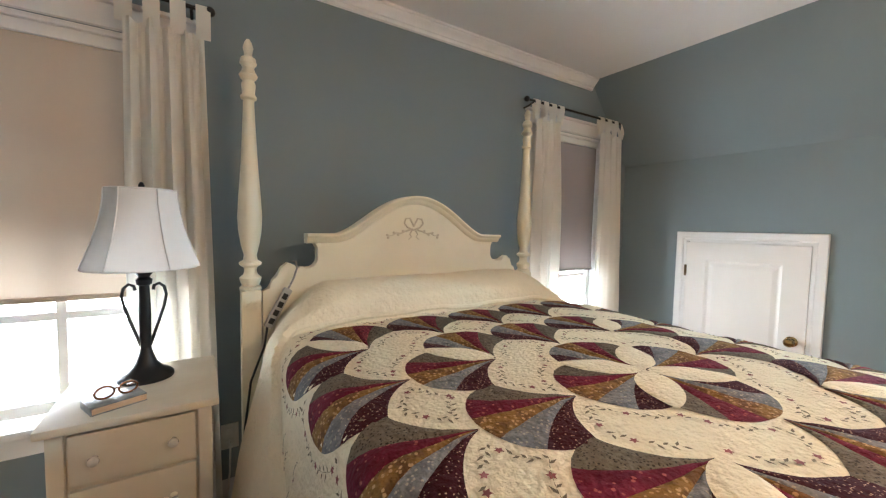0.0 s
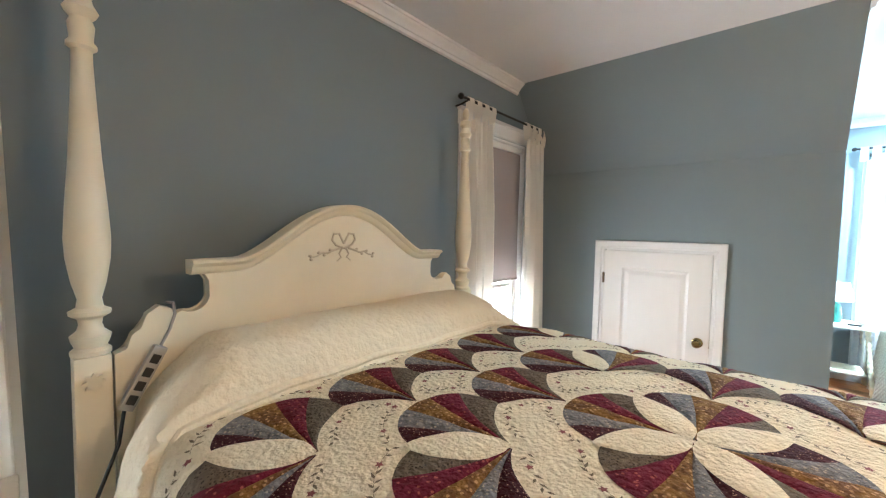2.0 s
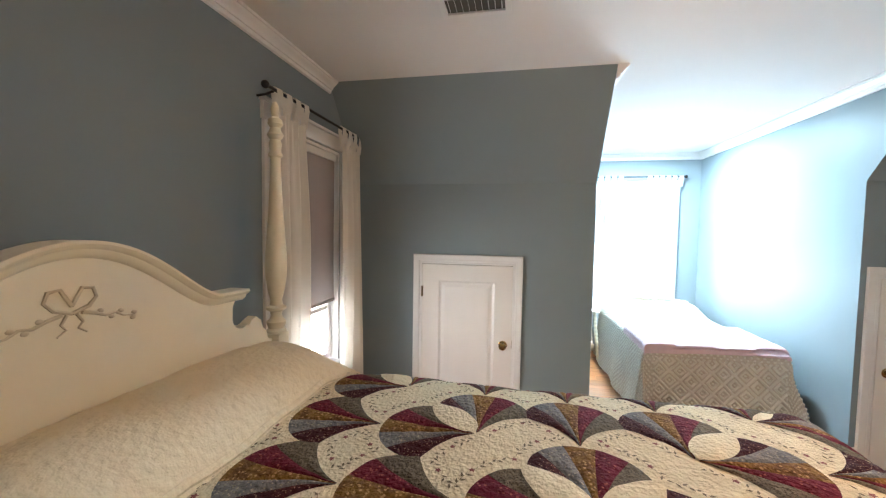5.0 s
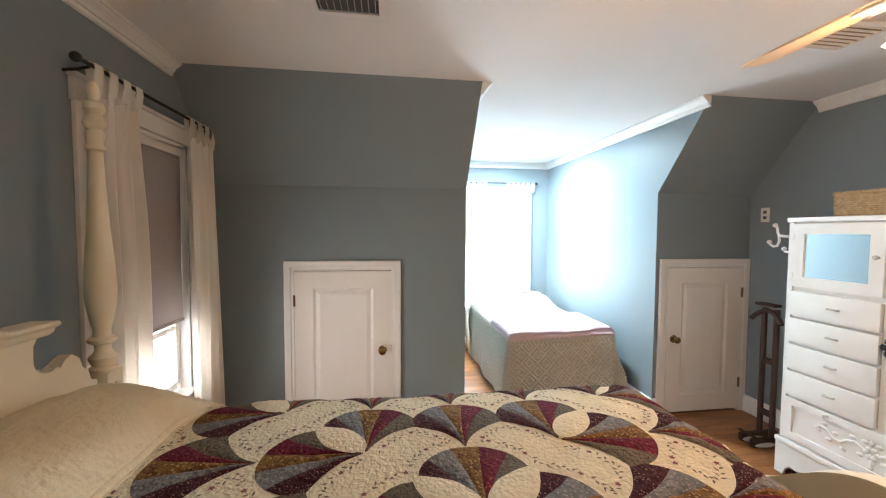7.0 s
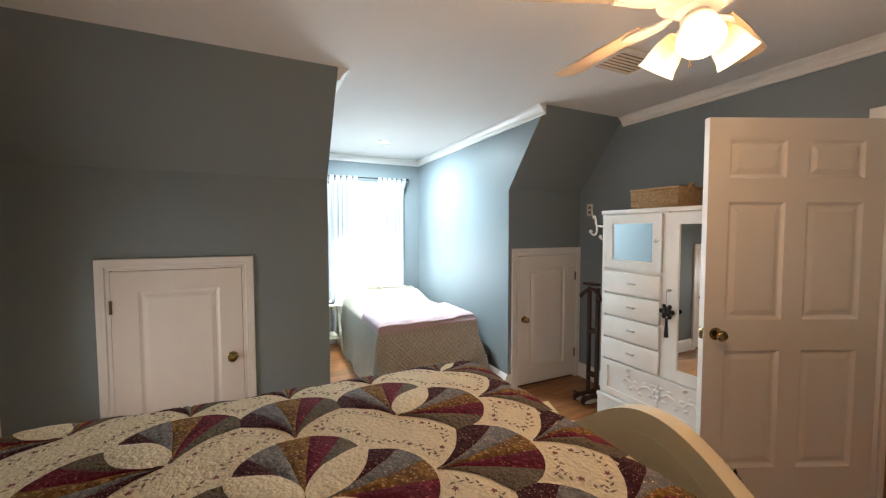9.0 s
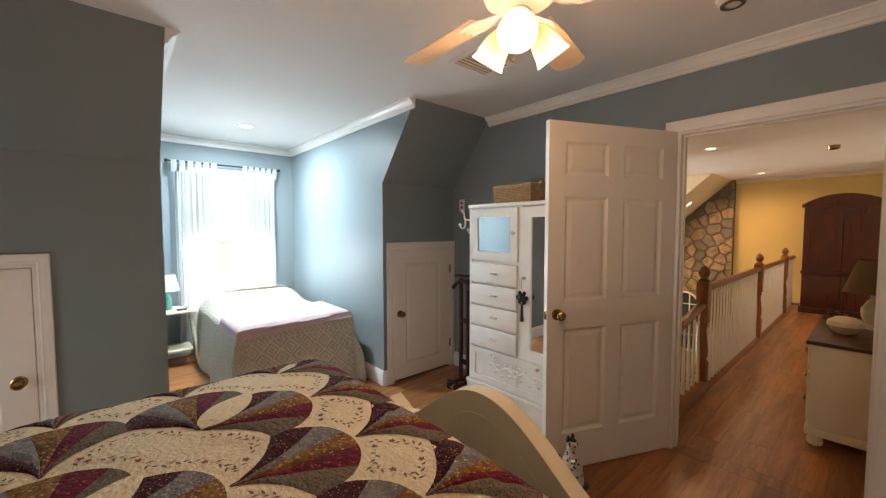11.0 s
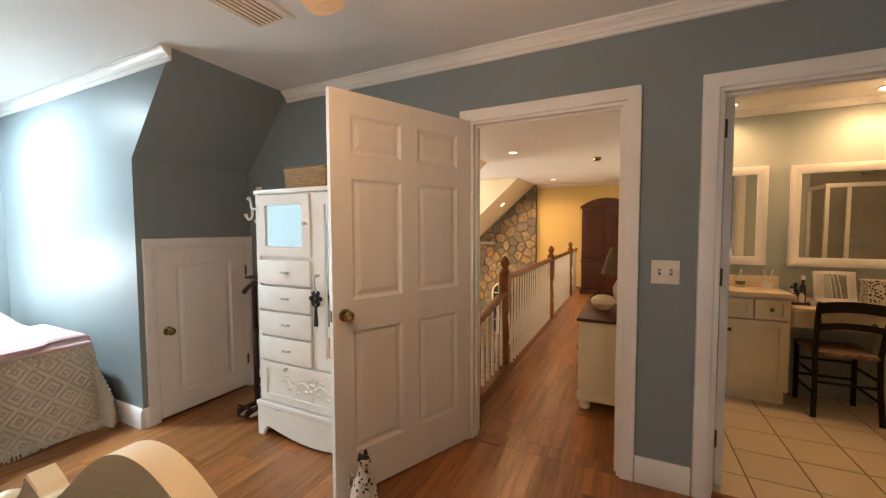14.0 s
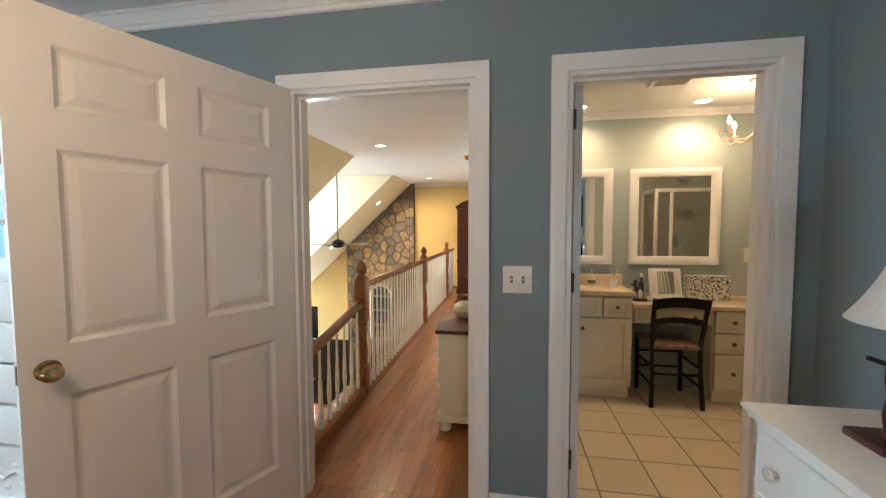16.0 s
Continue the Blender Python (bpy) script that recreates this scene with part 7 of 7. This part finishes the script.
part("basin", lathe([(0.17, 0.8685), (0.19, 0.8705), (0.19, 0.8725), (0.165, 0.872), (0.10, 0.870), (0, 0.869)], (-0.50, -3.76, 0), 32), M_COUNTER, ct)
KX0, KX1 = -2.02, -0.942
dk = thing("makeup_desk", ((KX0 + KX1) / 2, (VY + BY) / 2, 0), "cream built-in make-up desk with a drawer stack", "desk")
part("top", box(KX0, KX1, BY + 0.002, VY + 0.02, 0.735, 0.767, 0.005), M_COUNTER, dk, "beige stone top")
part("backsplash", box(KX0, KX1, BY + 0.002, BY + 0.020, 0.768, 0.80, 0.004), M_COUNTER, dk)
part("apron", box(-1.518, KX1, VY - 0.03, VY - 0.012, 0.615, 0.734), M_CABINET, dk)
for x0, x1 in ((-1.225, KX1 - 0.005), (-1.515, -1.235)):
    d = part("drawer", box(x0, x1, VY - 0.012, VY, 0.625, 0.728, 0.003), M_CABINET, dk)
    knobs_row([(x0 + x1) / 2], VY, 0.677, d)
part("drawer_case", box(KX0, -1.52, BY + 0.002, VY - 0.034, 0.09, 0.734), M_CABINET, dk)
part("toe_kick", box(KX0, -1.54, BY + 0.002, VY - 0.05, 0.0, 0.089), M_CABINET, dk)
for z0, z1 in ((0.565, 0.725), (0.405, 0.555), (0.105, 0.395)):
    d = shaker(-1.775, -1.525, z0, z1, VY - 0.012, dk, "drawer", 0.03)
    knobs_row([-1.65], VY + 0.002, (z0 + z1) / 2, d)


def wall_mirror(x0, x1, z0, z1):
    mr = thing("wall_mirror", ((x0 + x1) / 2, BY, (z0 + z1) / 2), "large white-framed bathroom mirror", "mirror", "bathroom mirrors")
    w = 0.07
    bm = bmesh.new()
    prof = [(0, 0), (0, 0.030), (0.012, 0.034), (0.040, 0.026), (w - 0.01, 0.020), (w, 0.012), (w, 0)]
    path = [((x0, z0), (1, 1)), ((x0, z1), (1, -1)), ((x1, z1), (-1, -1)), ((x1, z0), (-1, 1))]
    rings = [[bm.verts.new((a + da * s, BY + 0.001 + o, z + dz * s)) for s, o in prof] for (a, z), (da, dz) in path]
    for r1, r2 in zip(rings, rings[1:] + rings[:1]):
        for k in range(len(prof) - 1):
            bm.faces.new((r1[k], r1[k + 1], r2[k + 1], r2[k]))
    part("frame", bm, M_TRIM, mr)
    part("mirror", box(x0 + w - 0.01, x1 - w + 0.01, BY + 0.003, BY + 0.010, z0 + w - 0.01, z1 - w + 0.01), M_MIRROR, mr)


wall_mirror(-1.688, -0.987, 1.055, 1.865)
wall_mirror(-0.845, -0.145, 1.055, 1.875)

bc = thing("wooden_chair", (-1.220, -3.66, 0), "black ladder-back chair with a woven floral seat at the desk", "chair")
for s in (-1, 1):
    x = -1.220 + s * 0.17
    part("back_leg", tube([(x * 1.0 + s * 0.01, -3.50, 0.0), (x, -3.53, 0.25), (x, -3.545, 0.46), (x + s * 0.01, -3.50, 0.70), (x + s * 0.015, -3.46, 0.84)], 0.017, 8), M_BLACKWOOD, bc)
    part("front_leg", tube([(x, -3.86, 0.0), (x, -3.87, 0.47)], 0.017, 8), M_BLACKWOOD, bc)
    for z in (0.16, 0.30):
        part("stretcher", tube([(x, -3.53, z), (x, -3.865, z)], 0.010, 8), M_BLACKWOOD, bc)
for z in (0.20, 0.33):
    part("stretcher", tube([(-1.390, -3.865, z), (-1.050, -3.865, z)], 0.010, 8), M_BLACKWOOD, bc)
part("stretcher", tube([(-1.390, -3.535, 0.25), (-1.050, -3.535, 0.25)], 0.010, 8), M_BLACKWOOD, bc)
part("seat", box(-1.400, -1.040, -3.90, -3.53, 0.44, 0.475, 0.014), surface("floral_seat_cloth", (0.30, 0.20, 0.14), (0.10, 0.06, 0.05), 0.9, big=35, fine=90), bc, "floral woven seat")
for z, hgt in ((0.80, 0.075), (0.66, 0.045)):
    yb = -3.485 if z > 0.7 else -3.515
    bm = sheet(lambda a, b, z=z, h=hgt, yb=yb: Vector((-1.405 + 0.37 * a, yb + 0.025 - 0.10 * a * (1 - a), z - h / 2 + h * b + 0.015 * math.sin(math.pi * a))), 14, 4, 0.014)
    part("back_slat", bm, M_BLACKWOOD, bc)

mk = thing("makeup_mirror", (-1.235, -3.80, 0.767), "white lighted make-up mirror standing on the desk", "mirror")
rk = pose(-1.235, -3.78, 0.773, 13) @ Matrix.Diagonal((1.25, 1.1, 1.12, 1))
for nm, dims, mt in (("base", (-0.10, 0.10, -0.05, 0.05, 0.0, 0.03), M_TRIM), ("panel", (-0.095, 0.095, -0.018, 0.012, 0.03, 0.235), M_TRIM), ("mirror", (-0.052, 0.052, 0.012, 0.015, 0.05, 0.215), M_MIRROR), ("side_light", (-0.085, -0.06, 0.012, 0.018, 0.05, 0.215), M_LAMPSHADE), ("side_light", (0.06, 0.085, 0.012, 0.018, 0.05, 0.215), M_LAMPSHADE)):
    bm = box(*dims, 0.003)
    bm.transform(rk)
    part(nm, bm, mt, mk)
m, n, l, p = node_mat("black_damask_print")
w1 = n.new("ShaderNodeTexVoronoi")
w1.inputs["Scale"].default_value = 62
l.new(coords(n, l), w1.inputs["Vector"])
l.new(mixed(n, l, ramp(n, l, w1.outputs["Distance"], 0.40, 0.44), (0.015, 0.015, 0.015), (0.62, 0.60, 0.55)), p.inputs["Base Color"])
dbx = thing("storage_box", (-1.575, -3.87, 0.767), "black and white damask storage box on the desk", "box")
part("box_body", box(-1.73, -1.42, -3.925, -3.82, 0.768, 0.955, 0.004), m, dbx)
part("lid", box(-1.735, -1.415, -3.928, -3.816, 0.9555, 0.972, 0.003), m, dbx)
btl = thing("cosmetic_tray", (-1.02, -3.80, 0.767), "dark tray on the desk", "tray")
part("tray", box(-1.08, -0.955, -3.86, -3.74, 0.767, 0.787, 0.004), M_BLACK, btl)
for k, (x, yy, r, h, mt) in enumerate(((-1.055, -3.82, 0.020, 0.17, M_BLACK), (-1.015, -3.84, 0.022, 0.12, M_BLACK), (-0.985, -3.81, 0.018, 0.10, M_PINK), (-1.035, -3.775, 0.017, 0.075, M_TRIM), (-0.99, -3.77, 0.020, 0.06, M_PINK))):
    b = thing("cosmetic_bottle", (x, yy, 0.787), "small cosmetic bottle in the tray", "bottle", "bottles in the tray")
    part("bottle", lathe([(r, 0.787), (r, 0.787 + h * 0.72), (r * 0.5, 0.787 + h * 0.80), (r * 0.5, 0.787 + h), (0, 0.787 + h)], (x, yy, 0), 14), mt, b)
    part("cap", lathe([(r * 0.6, 0.787 + h), (r * 0.6, 0.787 + h * 1.18), (0, 0.787 + h * 1.18)], (x, yy, 0), 12), M_TRIM if k == 0 else M_BLACK, b)
sp = thing("soap_dispenser", (-0.665, -3.85, 0.868), "clear soap pump bottle with a printed label", "soap dispenser")
part("bottle", lathe([(0.030, 0.869), (0.033, 0.875), (0.033, 0.945), (0.024, 0.965), (0.012, 0.972), (0.012, 0.985), (0, 0.985)], (-0.665, -3.85, 0), 18), surface("clear_soap", (0.62, 0.58, 0.48), rough=0.15, bump=0.0), sp)
part("pump", tube([(-0.665, -3.85, 0.985), (-0.665, -3.85, 1.015), (-0.665, -3.82, 1.018)], 0.006, 8), M_TRIM, sp)
part("label", lathe([(0.0335, 0.895), (0.0335, 0.925)], (-0.665, -3.85, 0), 18, caps=False), M_LEAF, sp)
tb = thing("toothbrush_cup", (-0.84, -3.83, 0.868), "spotted cup with toothbrushes on the vanity", "cup")
part("cup", lathe([(0.026, 0.869), (0.030, 0.93), (0.027, 0.93), (0.024, 0.874), (0, 0.874)], (-0.84, -3.83, 0), 16), M_TRIM, tb)
for s in (-1, 1):
    part("toothbrush", tube([(-0.84, -3.83, 0.88), (-0.84 + s * 0.03, -3.83, 1.03)], 0.004, 6), M_PLASTIC, tb)
fc = thing("faucet", (-0.43, -3.87, 0.868), "chrome two-handle basin faucet", "faucet")
part("spout", tube([(-0.43, -3.88, 0.868), (-0.43, -3.88, 0.97), (-0.43, -3.85, 1.0), (-0.43, -3.79, 0.985), (-0.43, -3.77, 0.95)], 0.012, 10), M_CHROME, fc)
for s in (-1, 1):
    part("handle", lathe([(0.022, 0.868), (0.014, 0.885), (0.012, 0.91), (0.020, 0.925), (0.018, 0.945), (0, 0.95)], (-0.43 + s * 0.10, -3.88, 0), 16), M_CHROME, fc)
bs = thing("light_switch", (-1.92, BY, 1.14), "ivory switch plate on the bathroom wall", "light switch")
part("plate", box(-1.96, -1.885, BY, BY + 0.006, 1.08, 1.20, 0.002), M_PLASTIC, bs)
part("rocker", box(-1.938, -1.907, BY + 0.0055, BY + 0.009, 1.11, 1.17, 0.001), M_PLASTIC, bs)

CHX, CHY, CHZ = -1.57, -3.30, 2.0
chd = thing("chandelier", (CHX, CHY, BC), "small ivory scroll-arm chandelier with candle bulbs, lit", "chandelier")
part("canopy", lathe([(0.05, BC), (0.045, BC - 0.02), (0.01, BC - 0.03)], (CHX, CHY, 0), 18), M_CREAM, chd)
part("stem", lathe([(0.008, BC - 0.03), (0.008, 2.10), (0.020, 2.08), (0.012, 2.03), (0.028, 1.97), (0.012, 1.93), (0, 1.92)], (CHX, CHY, 0), 14), M_CREAM, chd)
for k in range(5):
    a = k * 2 * math.pi / 5
    c, s = math.cos(a), math.sin(a)
    arm_pts = [(0.02, 1.985), (0.06, 1.955), (0.11, 1.95), (0.155, 1.97), (0.165, 2.00)]
    ar = part("arm", tube([(CHX + r * c, CHY + r * s, z) for r, z in arm_pts], 0.007, 8), M_CREAM, chd, "scrolled ivory arm")
    part("curl", tube([(CHX + r * c, CHY + r * s, z) for r, z in ((0.155, 1.965), (0.19, 1.955), (0.215, 1.975), (0.225, 2.005), (0.21, 2.02), (0.198, 2.008))], 0.005, 6), M_CREAM, ar)
    part("candle", lathe([(0.024, 2.0), (0.024, 2.004), (0.009, 2.006), (0.009, 2.055), (0, 2.055)], (CHX + 0.165 * c, CHY + 0.165 * s, 0), 12), M_CREAM, ar)
    part("bulb", lathe([(0.006, 2.055), (0.012, 2.07), (0.013, 2.08), (0.007, 2.10), (0, 2.115)], (CHX + 0.165 * c, CHY + 0.165 * s, 0), 12), M_LITDISC, ar, "glowing flame bulb")
for x, yy in BATH_LIGHTS:
    downlight(x, yy, BC, "recessed bathroom downlight glowing warm")
vent(-1.15, -0.90, -3.33, -3.18, BC, "ceiling_vent", "white bathroom ceiling vent", True, 6)

# shower behind the camera's side of the bathroom, seen in the mirrors
shw = thing("shower_enclosure", (-2.1, -2.6, 0), "framed glass shower enclosure with a round shower head", "shower")
M_SATIN = surface("satin_nickel_frame", (0.72, 0.70, 0.66), rough=0.45, metal=0.35, big=20, bump=0.0)
M_WALLTILE = surface("grey_shower_tile", (0.30, 0.29, 0.25), (0.26, 0.25, 0.215), 0.3, big=4, fine=60, bump=0.05)
for x, yy in ((-2.52, -2.75), (-1.79, -2.75), (-1.63, -2.75), (-1.63, -2.32)):
    part("frame_post", box(x - 0.016, x + 0.016, yy - 0.016, yy + 0.016, 0.0, 1.77, 0.003), M_SATIN, shw)
part("top_rail", box(-2.53, -1.612, -2.768, -2.732, 1.77, 1.81, 0.003), M_SATIN, shw)
part("return_rail", box(-1.646, -1.614, -2.731, -2.31, 1.77, 1.81, 0.003), M_SATIN, shw)
part("curb", box(-2.53, -1.60, -2.79, -2.71, 0.0, 0.10, 0.005), M_COUNTER, shw)
for x0, x1 in ((-2.50, -1.81), (-1.77, -1.65)):
    g = part("glass_panel", box(x0, x1, -2.753, -2.747, 0.10, 1.765), M_GLASS, shw)
    g.visible_shadow = False
part("tiled_back", box(-2.53, -1.64, -2.318, -2.302, 0.0, 2.2), M_WALLTILE, shw)
part("valve_plate", lathe([(0, 0), (0.085, 0), (0.085, 0.008), (0.070, 0.014), (0.028, 0.016), (0.026, 0.05), (0, 0.052)], m=pose(-2.05, -2.319, 1.20, 90), steps=24), M_CHROME, shw, "round chrome valve plate")
part("shower_head", lathe([(0.01, 0), (0.01, 0.06), (0.05, 0.075), (0.055, 0.09), (0, 0.091)], m=pose(-2.05, -2.33, 1.93, 60), steps=20), M_CHROME, shw, "chrome shower head")

# tiles
bfl = setting("bath_floor", box(BX0, BX1, BY, SY - T + 0.06, -0.12, -0.004), M_GROUT, "beige square tile floor in the bathroom", "floor")
TS = 0.302
tile_mesh = {}


def tile(x0, x1, y0, y1):
    key = (round(x1 - x0, 3), round(y1 - y0, 3))
    if key not in tile_mesh:
        w, h = key
        bm = box(0.004, w - 0.004, 0.004, h - 0.004, -0.006, 0.0)
        top = [e for e in bm.edges if all(v.co.z > -0.001 for v in e.verts)]
        bmesh.ops.bevel(bm, geom=top, offset=0.0015, segments=1, affect="EDGES")
        me = bpy.data.meshes.new("tile")
        bm.to_mesh(me)
        bm.free()
        me.materials.append(M_TILE)
        tile_mesh[key] = me
    ob = new("tile", tile_mesh[key])
    ob.location, ob.parent = (x0, y0, 0), bfl


gx0 = -0.12 - 9 * TS
for i in range(10):
    for j in range(8):
        x0, y0 = gx0 + i * TS, -2.47 - 0.0 - j * TS + TS
        a, b, c, d = max(x0, BX0), min(x0 + TS, BX1), max(y0 - TS, BY), min(y0, SY - T + 0.06)
        if b - a > 0.02 and d - c > 0.02:
            tile(a, b, c, d)
setting("threshold", box(BATH[0], BATH[1], SY - T + 0.055, SY - 0.03, -0.01, 0.008, 0.003), M_OAKY, "wood threshold strip of the bathroom door", "trim")

# ---- floors: planks and tiles ----
setting("floor", box(WX - T, DE + T, SY - T, NY + T, -0.12, -0.004), M_GAP, "reddish-brown wood laminate floor in the bedroom", "floor")
floor_ob = bpy.data.objects["floor"]
hall_ob = setting("hall_floor", box(0.06, 1.33, -9.4, SY - T, -0.14, -0.004), M_GAP, "glossy reddish-brown wood laminate floor on the landing", "floor")
PW, PL = 0.128, 1.21
plank_mesh = {}


def plank(x0, x1, y0, y1, parent):
    key = (round(x1 - x0, 3), round(y1 - y0, 3))
    if key not in plank_mesh:
        w, l = key
        bm = bmesh.new()
        g, c = 0.0004, 0.0009
        lo = [bm.verts.new((x, y, -0.004)) for x, y in ((g, g), (w - g, g), (w - g, l - g), (g, l - g))]
        mid = [bm.verts.new((x, y, -c)) for x, y in ((g, g), (w - g, g), (w - g, l - g), (g, l - g))]
        hi = [bm.verts.new((x, y, 0)) for x, y in ((g + c, g + c), (w - g - c, g + c), (w - g - c, l - g - c), (g + c, l - g - c))]
        for a, b in ((lo, mid), (mid, hi)):
            for k in range(4):
                bm.faces.new((a[k], a[(k + 1) % 4], b[(k + 1) % 4], b[k]))
        bm.faces.new(hi)
        me = bpy.data.meshes.new("plank")
        bm.to_mesh(me)
        bm.free()
        me.materials.append(M_PLANK)
        plank_mesh[key] = me
    ob = new("plank", plank_mesh[key])
    ob.location, ob.parent = (x0, y0, 0), parent


def lay(x0, x1, y0, y1, parent):
    x, k = x0, 0
    while x < x1 - 0.01:
        xe = min(x + PW, x1)
        y = y0 - (k * 0.437 % 1) * PL
        while y < y1 - 0.01:
            a, b = max(y, y0), min(y + PL, y1)
            if b - a > 0.03:
                plank(x, xe, a, b, parent)
            y += PL
        x, k = xe, k + 1


lay(WX, KX, SY, NY, floor_ob)
lay(KX, DE, DS, DN, floor_ob)
lay(HALL[0], HALL[1], SY - T, SY, hall_ob)
lay(0.12, 1.17, -9.0, SY - T, hall_ob)
